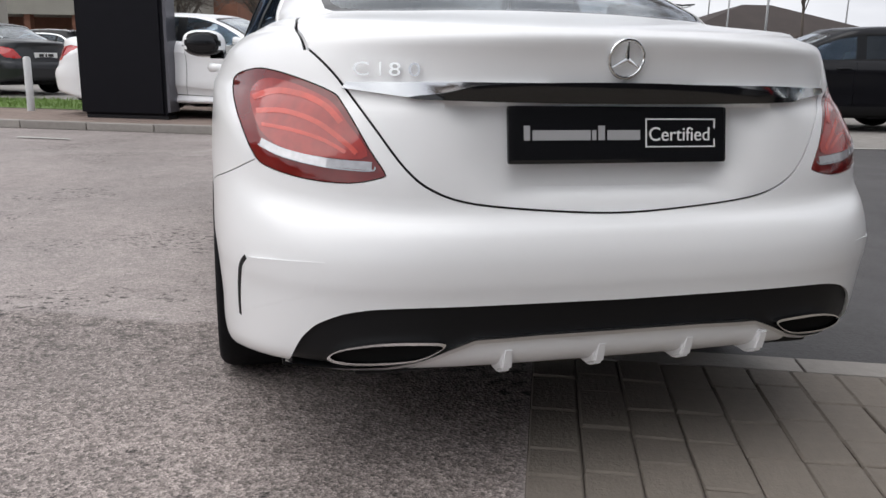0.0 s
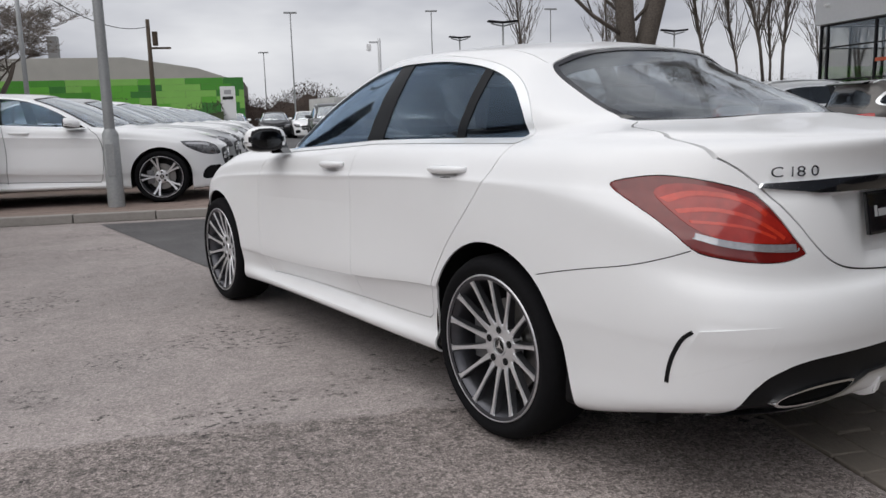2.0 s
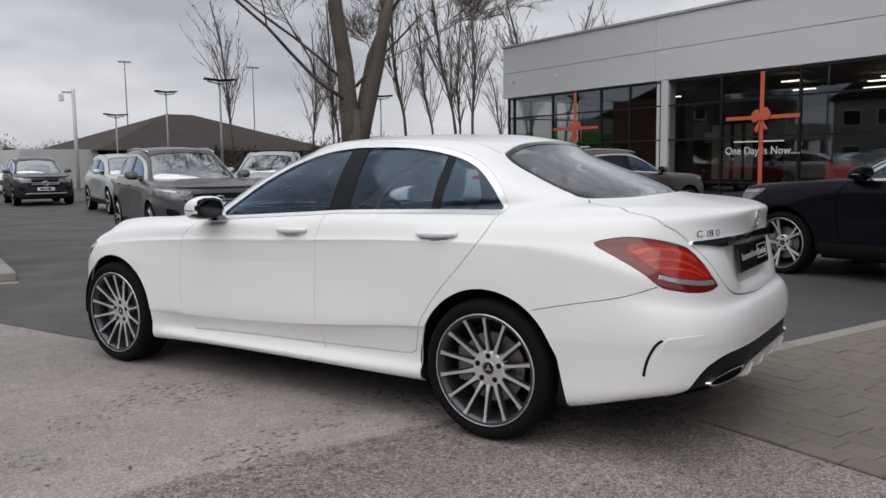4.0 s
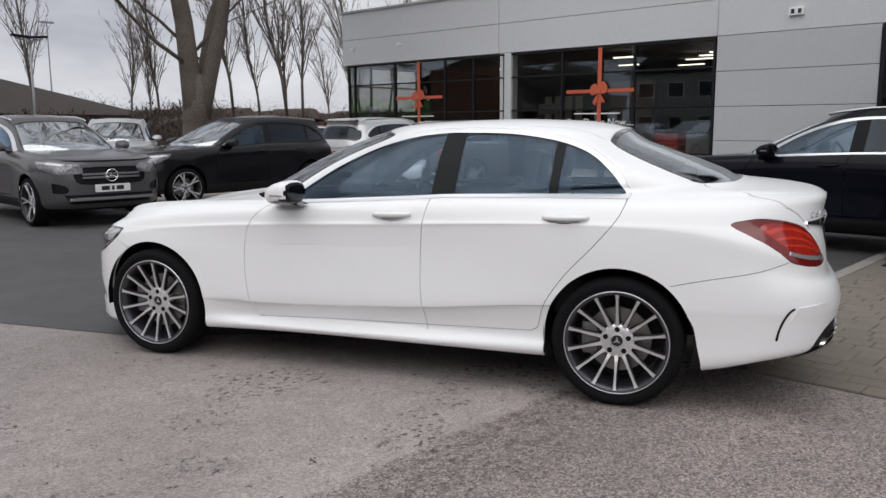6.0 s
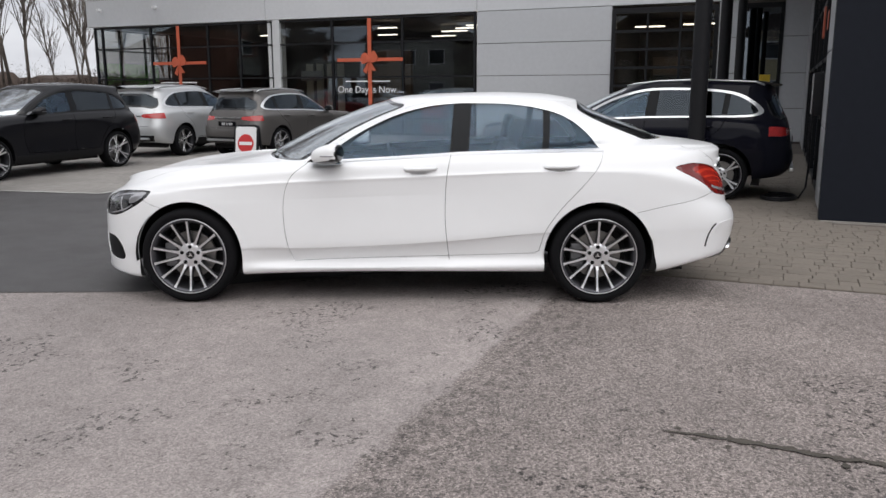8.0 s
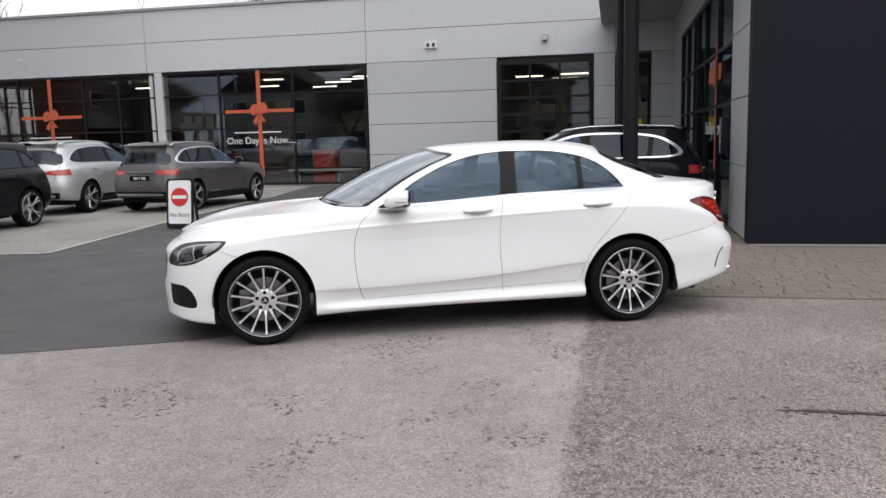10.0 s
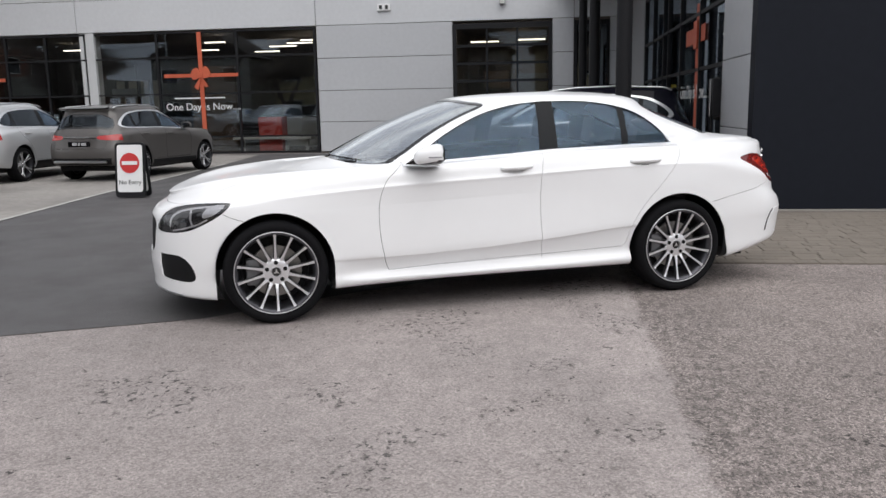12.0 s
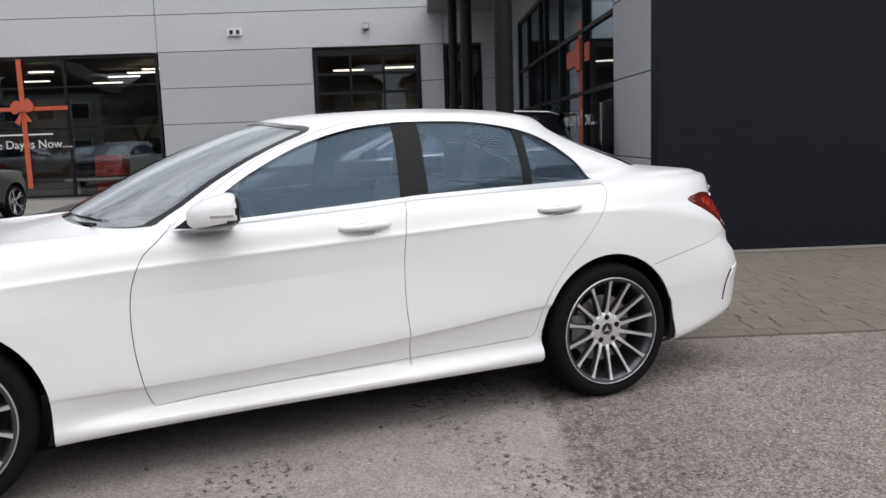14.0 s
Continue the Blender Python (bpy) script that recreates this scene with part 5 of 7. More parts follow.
    # exhaust trim
    ex = rounded([(-0.663, 0.350), (-0.634, 0.377), (-0.55, 0.397), (-0.45, 0.399), (-0.414, 0.391), (-0.455, 0.360), (-0.51, 0.345), (-0.62, 0.336)], 4)
    ex = [(x * -s, z) for x, z in ex]
    mx, mz = sum(p[0] for p in ex) / len(ex), sum(p[1] for p in ex) / len(ex)
    hole = [(mx + (x - mx) * 0.95, mz + (z - mz) * 0.78) for x, z in ex]
    trim = carve(carve(shell(hero_grid, 0.008, 0.03), prism(ex, -1.6, -0.8, "y"), "INTERSECT"), prism(hole, -1.7, -0.4, "y"))
    part("exhaust_trim", finish(trim, CHROME), None, car, "chrome exhaust trim")
    # Thin near-black sheet closes the opening; the shade inside is in its colour.
    part("exhaust_opening", finish(carve(shell(hero_grid, -0.004, 0.004), prism(hole, -1.6, -0.8, "y"), "INTERSECT"), mat("opening_black", (0.006, 0.006, 0.006), 0.9, var=0.0, spec=0.1)), None, car)
edge = [(-0.742, 0.288), (-0.728, 0.297), (-0.648, 0.310), (-0.53, 0.328), (-0.46, 0.348), (-0.41, 0.372), (-0.35, 0.396), (-0.2, 0.400), (0.2, 0.400), (0.35, 0.396), (0.41, 0.372), (0.46, 0.348), (0.53, 0.328), (0.648, 0.310), (0.728, 0.297), (0.742, 0.288)]
part("diffuser_edge", finish(carve(shell(hero_grid, 0.007, 0.03), prism(strip(edge, 0.009), -1.6, -0.8, "y"), "INTERSECT"), SATIN), None, car, "silver diffuser edge")
for x in (-0.27, -0.045, 0.18, 0.38):
    fin = prism([(-1.045, 0.375), (-1.03, 0.318), (-0.995, 0.300), (-0.92, 0.30), (-0.92, 0.375)], x - 0.014, x + 0.014)
    bmesh.ops.bevel(fin, geom=list(fin.edges), offset=0.006, segments=2, affect="EDGES")
    part("diffuser_fin", fin, PAINT_WHITE, car, smooth=True, angle=40)
# number plate
plate = part("number_plate", box(-0.268, 0.268, -0.012, 0.0, -0.063, 0.063, 0.008), GLOSS_BLACK, car, "black show plate with white lettering", m=pose(0, -0.962, 0.836, -9, 0, 0))
for x0, x1 in ((-0.232, -0.218), (-0.212, -0.075), (-0.071, -0.061), (-0.056, -0.040), (-0.034, 0.046)):
    part("plate_mark", box(x0, x1, -0.0135, -0.012, -0.012, 0.020 if x1 - x0 < 0.02 and x0 != -0.071 else 0.010), mat("pale_mark", (0.38, 0.38, 0.39), 0.5, var=0.0), plate, "plain pale bar in place of a maker's name")
me = words("Certified", 0.044, 0.0006)
me.materials.append(WHITE_TXT)
part("plate_lettering", me, None, plate, m=pose(0.146, -0.0135, -0.014))
for x0, x1, z0, z1 in ((0.062, 0.235, 0.033, 0.036), (0.062, 0.235, -0.029, -0.026), (0.060, 0.063, -0.029, 0.036), (0.234, 0.237, 0.014, 0.036), (0.234, 0.237, -0.029, -0.010)):
    part("plate_outline", box(x0, x1, -0.0135, -0.012, z0, z1), WHITE_TXT, plate)
# boot emblem: plain ring with three bars, and model figures
ring = part("boot_emblem", tube([(0.041 * math.cos(a), 0, 0.041 * math.sin(a)) for a in [2 * math.pi * k / 40 for k in range(41)]], 0.0042, 8), CHROME, car, "chrome ring emblem", smooth=True, m=pose(-0.004, tail_y(0, 1.003) - 0.009, 1.003, math.degrees(math.atan2(tail_y(0, 0.965) - tail_y(0, 1.04), 0.075)), 0, 0))
for k in range(3):
    a = math.pi / 2 + 2 * math.pi * k / 3
    part("emblem_bar", tube([(0, -0.002, 0), (0.039 * math.cos(a), 0, 0.039 * math.sin(a))], [0.0055, 0.0015], 6), CHROME, ring)
for ch_k, (glyph, gx) in enumerate((("C", -0.573), ("1", -0.535), ("8", -0.505), ("0", -0.466))):
    me = words(glyph, 0.044, 0.002)
    me.materials.append(CHROME)
    turn_z = math.degrees(math.atan2(tail_y(gx + 0.03, 0.975) - tail_y(gx - 0.03, 0.975), 0.06))
    part("boot_figure", me, None, car, "chrome raised model figure", m=pose(gx, min(tail_y(gx + dx, z) for z in (0.955, 0.97, 0.99) for dx in (-0.018, 0.0, 0.018)) - 0.004, 0.958, -3, 0, turn_z) @ Matrix.Diagonal((1.3 if glyph != "1" else 1.0, 1, 0.92, 1)))
# headlamp insides
for sx in (-1, 1):
    lens = shell(hero_grid, -0.0008, 0.006)
    for nm, poly in (("light_brow", strip(rounded([(3.475, 0.625), (3.462, 0.680), (3.41, 0.722), (3.30, 0.748), (3.20, 0.758)], 4, False), 0.011)), ("reflector", rounded([(3.13, 0.768), (3.20, 0.764), (3.255, 0.735), (3.27, 0.690), (3.215, 0.700), (3.16, 0.735)], 3)), ("lower_strip", strip(rounded([(3.46, 0.602), (3.38, 0.622), (3.30, 0.648), (3.24, 0.680)], 3, False), 0.010)), ("divider", strip([(3.335, 0.735), (3.345, 0.68), (3.335, 0.64)], 0.013))):
        part(nm, finish(carve(lens, prism(poly, min(sx * 0.40, sx * 1.4), max(sx * 0.40, sx * 1.4)), "INTERSECT"), LAMP_CLEAR), None, car, "clear headlamp element")
    sp = rounded([(3.60, 0.205), (3.48, 0.190), (3.36, 0.178), (3.24, 0.170)], 3, False)
    part("splitter_trim", finish(carve(shell(hero_grid, 0.004, 0.01), prism(strip(sp, 0.010), min(sx * 0.3, sx * 1.4), max(sx * 0.3, sx * 1.4)), "INTERSECT"), SATIN), None, car, "silver splitter trim")
# wipers and cowl
part("cowl", prism(rounded([(-0.66, 2.10), (-0.52, 2.27), (-0.3, 2.36), (0, 2.385), (0.3, 2.36), (0.52, 2.27), (0.66, 2.10), (0.70, 2.12), (0.55, 2.36), (0.3, 2.45), (0, 2.47), (-0.3, 2.45), (-0.55, 2.36), (-0.70, 2.12)], 3), 0.94, 0.968, "z"), CAR_BLACK, car, "black scuttle panel")
for x0, x1 in ((-0.55, 0.02), (0.02, 0.55)):
    part("wiper", tube([(x0, 2.30 - 0.12 * abs(x0) ** 2, 0.992), ((x0 + x1) / 2, 2.36, 0.985), (x1, 2.335, 0.985)], 0.008, 6), CAR_BLACK, car)


for kind_of_car in ("saloon", "suv"):
    pieces_of(kind_of_car)

# ------------------------------------------------------------ ground
solid("ground", flat([(-260, -160), (300, -160), (300, 420), (-260, 420)], 0.0), TARMAC, SITE, "worn grey tarmac yard with a seam and coarser tarmac beyond it", "ground", kind="structure")
solid("road", flat([(-3.5, 6.75), (-1.80, 2.85), (-1.0, 2.0), (0.6, 0.02), (40, 0.02), (18, 3.5), (18, 60), (-2.0, 60), (-2.0, 6.75)], 0.004), ASPHALT_NEW, SITE, "smooth dark new asphalt lane through the yard", "road", kind="structure")
solid("pavement_bays", flat([(2.2, 9.3), (2.5, 7.6), (6.6, 8.2), (13.5, 8.9), (17.6, 9.5), (17.6, 26), (2.2, 26)], 0.008), CONCRETE_LOT, SITE, "pale concrete parking bays with a painted edge", "pavement", kind="structure")
PAINT_LINE = mat("road_paint", (0.42, 0.41, 0.39), 0.7, var=0.25, scale=14)
for a, b in (((2.2, 9.3), (2.5, 7.6)), ((2.5, 7.6), (6.6, 8.2)), ((6.6, 8.2), (13.5, 8.9)), ((-5.9, 5.9), (-5.2, 5.85))):
    d = Vector((b[0] - a[0], b[1] - a[1])).normalized().orthogonal() * 0.04
    solid("road_marking", flat([(a[0] + d.x, a[1] + d.y), (b[0] + d.x, b[1] + d.y), (b[0] - d.x, b[1] - d.y), (a[0] - d.x, a[1] - d.y)], 0.012), PAINT_LINE, SITE, "thin worn white painted line on the ground", "road marking", kind="structure")

CRACK = mat("crack_dirt", (0.075, 0.066, 0.056), 0.95, var=0.45, scale=40)
rc = random.Random(6)
cx, pts_a, pts_b = -2.86, [], []
for k in range(75):
    yy = -1.05 - 0.022 * k
    cx += rc.uniform(-0.008, 0.007)
    w = 0.006 + 0.016 * min(k / 12, 1)
    pts_a.append((cx - w * rc.uniform(0.35, 1.3), yy + rc.uniform(-0.006, 0.006))), pts_b.append((cx + w * rc.uniform(0.35, 1.3), yy + rc.uniform(-0.006, 0.006)))
solid("crack", flat(pts_a + pts_b[::-1], 0.0065), CRACK, SITE, "dark irregular crack in the worn tarmac", "ground", kind="structure")
for k in range(16):
    cy, ccx = -1.0 - rc.uniform(0.1, 1.6), -2.86 + rc.uniform(-0.07, 0.07)
    rr = rc.uniform(0.008, 0.022)
    solid("crack", flat([(ccx + rr * rc.uniform(0.5, 1.2) * math.cos(a), cy + rr * rc.uniform(0.5, 1.2) * math.sin(a)) for a in [0.9 * i for i in range(7)]], 0.0062), CRACK, SITE, "crumbled dark hole beside the crack", "ground", kind="structure")

# ------------------------------------------------------------ main building
B = thing("building_1", SITE, "long grey panelled showroom with a glazed front", "building", kind="structure")
FX = 18.35


def wall_panel(name, y0, y1, z0, z1, material, x=FX, depth=0.25, label=""):
    return part(name, box(x, x + depth, y0 + 0.008, y1 - 0.008, z0 + 0.008, z1 - 0.008, 0.006, seg=1), material, B, label)


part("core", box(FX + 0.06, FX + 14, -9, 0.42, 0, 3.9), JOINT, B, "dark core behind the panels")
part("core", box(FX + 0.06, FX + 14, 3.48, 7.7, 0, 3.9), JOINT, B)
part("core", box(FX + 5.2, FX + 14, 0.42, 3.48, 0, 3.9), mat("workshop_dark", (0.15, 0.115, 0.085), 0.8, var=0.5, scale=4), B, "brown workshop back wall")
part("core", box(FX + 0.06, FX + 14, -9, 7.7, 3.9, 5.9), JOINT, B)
for x, y in ((FX + 1.2, 1.1), (FX + 1.6, 2.6), (FX + 3.2, 1.5)):
    part("strip_lamp", box(x, x + 0.12, y - 0.45, y + 0.45, 3.40, 3.44), TUBE, B, "lit white ceiling strip lamp")
for k, (y, z, w) in enumerate(((0.7, 1.5, 0.8), (1.7, 1.4, 0.9), (2.8, 1.5, 0.8), (1.1, 2.2, 1.0), (2.4, 2.3, 0.9))):
    part("workshop_shelf", box(FX + 4.3, FX + 5.1, y - w / 2, y + w / 2, z - 0.3, z + 0.3, 0.02), mat("workshop_store_" + "ab"[k % 2], ((0.30, 0.22, 0.15), (0.22, 0.22, 0.21))[k % 2], 0.8, var=0.3), B, "stacked workshop stores")
part("core", box(FX + 0.06, FX + 14, 7.7, 23.9, 3.93, 5.9), JOINT, B)
for y0, y1 in ((-0.2, 7.72), (7.72, 15.66), (15.66, 23.98), (-8.6, -0.2)):
    wall_panel("band_panel", y0, y1, 3.92, 4.93, PANEL_BAND)
    wall_panel("band_panel", y0, y1, 4.93, 6.0, PANEL_BAND)
part("parapet_cap", box(FX - 0.06, FX + 0.5, -8.6, 24.03, 6.0, 6.09, 0.01), PANEL_DARK, B, "dark metal parapet cap")
for z0, z1 in ((0.05, 0.97), (0.97, 1.94), (1.94, 2.93), (2.93, 3.92)):
    wall_panel("wall_panel", 3.45, 7.72, z0, z1, PANEL)
    wall_panel("wall_panel", -0.2, 0.45, z0, z1, PANEL)
    wall_panel("wall_panel", -8.6, -1.25, z0, z1, PANEL)
# side of the band at the far corner
part("band_panel", box(FX + 0.26, FX + 14, 23.75, 23.98, 3.92, 6.0), PANEL_BAND, B)
# showroom glazing
GL = 7.78, 23.72
for y in (7.80, 10.35, 13.01, 16.84, 18.25, 20.9, 23.3, 23.66):
    part("mullion", box(FX + 0.03, FX + 0.13, y - 0.035, y + 0.035, 0.02, 3.9), BLACK_FRAME, B)
for z in (0.06, 0.56, 1.94, 3.08, 3.86):
    part("transom", box(FX + 0.04, FX + 0.12, GL[0], GL[1], z - 0.025, z + 0.025), BLACK_FRAME, B)
ys = [7.80, 10.35, 13.01, 15.11, 15.63, 16.84, 18.25, 20.9, 23.66]
for y0, y1 in zip(ys, ys[1:]):
    for z0, z1 in ((0.08, 1.94), (1.94, 3.86)):
        p = part("pane", box(FX + 0.07, FX + 0.08, y0 + 0.03, y1 - 0.03, z0 + 0.02, z1 - 0.02), SHOP_GLASS, B)
        p.visible_shadow = False
# glazed return at the corner
for x in (FX + 1.3, FX + 2.7, FX + 4.1):
    part("mullion", box(x - 0.04, x + 0.04, 23.62, 23.7, 0.02, 3.9), BLACK_FRAME, B)
for z in (0.06, 1.94, 3.08, 3.86):
    part("transom", box(FX + 0.1, FX + 6, 23.63, 23.69, z - 0.025, z + 0.025), BLACK_FRAME, B)
p = part("pane", box(FX + 0.1, FX + 6, 23.655, 23.665, 0.08, 3.86), SHOP_GLASS, B)
p.visible_shadow = False
part("column", box(FX + 0.0, FX + 0.4, 15.11, 15.4, 0, 3.92, 0.02), LIGHT_COLUMN, B, "pale grey steel column")
part("column", box(FX + 0.05, FX + 0.4, 15.5, 15.63, 0, 3.92, 0.02), LIGHT_COLUMN, B)
# showroom inside
part("showroom_floor", box(FX + 0.15, FX + 11, 7.7, 23.6, 0.0, 0.05), SHOP_FLOOR, B)
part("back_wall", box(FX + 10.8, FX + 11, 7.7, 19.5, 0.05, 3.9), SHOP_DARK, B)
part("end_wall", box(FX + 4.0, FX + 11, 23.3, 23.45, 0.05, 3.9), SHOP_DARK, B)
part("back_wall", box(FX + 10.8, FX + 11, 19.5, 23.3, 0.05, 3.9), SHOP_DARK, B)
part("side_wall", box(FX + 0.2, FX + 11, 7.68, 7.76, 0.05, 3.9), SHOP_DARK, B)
part("partition", box(FX + 5.5, FX + 5.7, 12.6, 14.4, 0.05, 3.1), mat("timber_partition", (0.16, 0.10, 0.06), 0.6, var=0.3), B, "dark timber partition")
part("partition", box(FX + 6.5, FX + 6.7, 17.2, 18.6, 0.05, 3.3), SHOP_DARK, B)
for x, y, dy in ((FX + 1.8, 11.8, 0.7), (FX + 3.0, 9.2, 0.9), (FX + 2.0, 8.6, 0.5), (FX + 4.2, 10.2, 1.0), (FX + 5.0, 13.4, 0.8), (FX + 3.4, 17.9, 0.8), (FX + 6, 8.6, 0.8), (FX + 6.5, 11.6, 1.0)):
    part("strip_lamp", box(x, x + 0.14, y - dy / 2, y + dy / 2, 3.66, 3.70), TUBE, B, "lit white ceiling strip lamp")
part("desk", box(FX + 4.2, FX + 5.0, 9.0, 10.6, 0.05, 1.1, 0.03), mat("white_desk", (0.5, 0.5, 0.48), 0.4), B, "pale reception desk")
part("display", box(FX + 4.6, FX + 4.66, 16.2, 17.2, 1.9, 2.3, 0.01), mat("grey_sign", (0.28, 0.29, 0.3), 0.5), B, "grey framed wall display")
for i in range(4):
    part("banner", box(FX + 5.2, FX + 5.23, 17.0 - i * 0.5, 17.32 - i * 0.5, 0.5, 2.6), mat("cream_banner", (0.45, 0.43, 0.36), 0.7), B, "tall cream display banner")


part("display_plinth", box(FX + 1.1, FX + 1.7, 9.35, 10.15, 0.05, 1.15, 0.03), mat("display_red", (0.45, 0.05, 0.035), 0.5, var=0.1), B, "red display plinth")
part("bench", box(FX + 0.9, FX + 1.3, 8.3, 11.0, 0.42, 0.50, 0.02), mat("white_desk", (0, 0, 0)), B, "pale low bench")
for y in (8.5, 9.2, 10.7):
    part("bench_leg", box(FX + 1.05, FX + 1.15, y - 0.04, y + 0.04, 0.05, 0.42), mat("white_desk", (0, 0, 0)), B)


def bow_decal(y):
    """Orange ribbon cross with a bow, fixed on the glass."""
    d = thing("ribbon_bow", on_site(FX + 0.02, y, 0), "orange ribbon cross with a bow stuck on the showroom glass", "ribbon", "ribbons on the showroom windows")
    part("vertical_band", box(-0.004, 0.004, -0.07, 0.07, 0.3, 3.86), RIBBON, d)
    part("cross_band", box(-0.012, -0.004, -1.24, 1.24, 2.455, 2.565), RIBBON, d)
    for s in (-1, 1):
        loop = rounded([(0, 0.0), (s * 0.07, 0.17), (s * 0.17, 0.25 - 0.03 * s), (s * 0.31, 0.09), (s * 0.27, -0.10 - 0.04 * s), (s * 0.10, -0.10)], 4)
        part("loop", prism([(a, 2.52 + b) for a, b in loop], -0.05, -0.012, "x"), RIBBON, d)
        tail = [(s * 0.02, 0.0), (s * 0.24, -0.33), (s * 0.12, -0.38 - 0.05 * s), (s * 0.05, -0.25)]
        part("tail", prism([(a, 2.48 + b) for a, b in tail], -0.035, -0.012, "x"), RIBBON, d)
    part("knot", box(-0.07, -0.012, -0.09, 0.09, 2.42, 2.62, 0.03), RIBBON, d)
    return d


FACE_OUT = Matrix.Rotation(radians(-90), 4, "Z")
for y in (11.56, 19.58):
    bow_decal(y)
    txt = thing("window_lettering", on_site(FX + 0.03, y, 1.42) @ FACE_OUT, "white slogan lettering on the showroom glass", "lettering", "slogans on the showroom windows")
    me = words("One Day is Now....", 0.325)
    me.materials.append(WHITE_TXT)
    part("slogan", me, None, txt)
    part("small_print", box(-0.95, 0.75, -0.003, 0.003, 0.36, 0.40), WHITE_TXT, txt, "row of tiny unreadable white print")

# roller shutter with windows
SH = thing("garage_door", on_site(FX, 0, 0), "black framed sectional garage door with glazed panels", "garage door")
part("frame_top", box(-0.03, 0.1, 0.45, 3.45, 3.68, 3.84), BLACK_FRAME, SH)
part("frame_side", box(-0.03, 0.1, 0.45, 0.56, 0, 3.68), BLACK_FRAME, SH)
part("frame_side", box(-0.03, 0.1, 3.34, 3.45, 0, 3.68), BLACK_FRAME, SH)
SHUT_GLASS = glass("shutter_glass", (0.80, 0.78, 0.75), 0.02, 1.5)
for r in range(7):
    z0 = 0.02 + r * 0.523
    part("rail", box(0.0, 0.07, 0.56, 3.34, z0 - 0.02, z0 + 0.06), BLACK_FRAME, SH)
    for c in range(3):
        y0 = 0.56 + c * 0.927
        if c:
            part("stile", box(0.0, 0.07, y0 - 0.03, y0 + 0.03, z0 + 0.05, z0 + 0.523), BLACK_FRAME, SH)
        q = part("pane", box(0.03, 0.04, y0 + 0.03, y0 + 0.897, z0 + 0.05, z0 + 0.523), SHUT_GLASS, SH)
# dark glazed door beside it
DR = thing("side_door", on_site(FX, 0, 0), "tall dark glazed entrance door", "door")
part("frame", box(-0.03, 0.08, -1.25, -0.2, 0, 3.84), BLACK_FRAME, DR)
part("pane", box(-0.045, -0.033, -1.16, -0.29, 0.1, 3.7), glass("door_glass", (0.08, 0.08, 0.085), 0.0, 2.4), DR)
part("notice", box(-0.055, -0.046, -1.0, -0.72, 1.5, 1.9), mat("yellow_notice", (0.6, 0.42, 0.03), 0.5), DR, "small yellow notice")

wl1 = thing("wall_lamp", on_site(FX, 1.93, 4.44), "small grey wall floodlight on the panelled band", "wall lamp")
part("housing", box(-0.16, -0.02, -0.09, 0.09, -0.08, 0.1, 0.02), PANEL_DARK, wl1)
part("lens", box(-0.175, -0.16, -0.07, 0.07, -0.06, 0.06, 0.005), mat("lamp_lens", (0.6, 0.6, 0.58), 0.2), wl1)
part("bracket", box(-0.02, 0.0, -0.03, 0.03, -0.1, 0.1), PANEL_DARK, wl1)
bx = thing("number_box", on_site(FX, 5.55, 4.40), "small white box with two unreadable dark marks", "sign")
part("plate", box(-0.08, 0, -0.2, 0.2, -0.1, 0.1, 0.015), WHITE_TXT, bx)
for s in (-0.09, 0.09):
    part("mark", box(-0.086, -0.08, s - 0.045, s + 0.045, -0.06, 0.06), BLACK_TXT, bx)
for y in (20.5, 23.2):
    cctv = thing("security_camera", on_site(FX, y, 4.55), "small white security camera on the band", "camera")
    part("housing", box(-0.2, -0.02, -0.05, 0.05, -0.04, 0.05, 0.02), WHITE_TXT, cctv)
    part("mount", box(-0.03, 0.0, -0.03, 0.03, -0.08, 0.02), WHITE_TXT, cctv)

# ------------------------------------------------------------ side wing with the dark end wall
WG = thing("building_2", SITE, "side wing with grey panels, glazing and a dark end wall", "building", kind="structure")
WY = -1.9
part("end_wall", box(3.62, 3.87, -14, WY + 0.02, 0.03, 7.0), ANTHRACITE, WG, "dark anthracite clad end wall")
part("end_plinth", box(3.58, 3.62, -14, WY, 0.0, 0.025), KERB, WG, "pale concrete plinth strip")
for z0, z1 in ((0.03, 1.0), (1.0, 1.93), (1.93, 2.86), (2.86, 3.95), (3.95, 5.2), (5.2, 6.6)):
    part("wall_panel", box(3.89, 5.58, WY - 0.2, WY, z0 + 0.006, z1 - 0.006, 0.006, seg=1), PANEL, WG)
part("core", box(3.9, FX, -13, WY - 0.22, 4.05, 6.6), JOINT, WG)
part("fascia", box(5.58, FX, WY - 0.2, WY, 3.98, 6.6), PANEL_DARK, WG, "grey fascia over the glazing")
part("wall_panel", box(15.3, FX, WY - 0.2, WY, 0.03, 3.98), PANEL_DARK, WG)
for x in (5.62, 7.6, 9.6, 11.2, 11.9, 13.6, 15.26):
    part("mullion", box(x - 0.04, x + 0.04, WY - 0.12, WY - 0.02, 0.02, 3.98), BLACK_FRAME, WG)
for z in (0.06, 1.9, 2.82, 3.94):
    part("transom", box(5.6, 15.3, WY - 0.11, WY - 0.03, z - 0.03, z + 0.03), BLACK_FRAME, WG)
for x0, x1 in ((5.66, 7.56), (7.64, 9.56), (9.64, 11.16), (11.24, 11.86), (11.94, 13.56), (13.64, 15.22)):
    for z0, z1 in ((0.1, 1.87), (1.93, 2.79), (2.85, 3.9)):
        q = part("pane", box(x0, x1, WY - 0.075, WY - 0.065, z0, z1), SHOP_GLASS, WG)
        q.visible_shadow = False
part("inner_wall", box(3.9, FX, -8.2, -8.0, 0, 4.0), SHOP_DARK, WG)
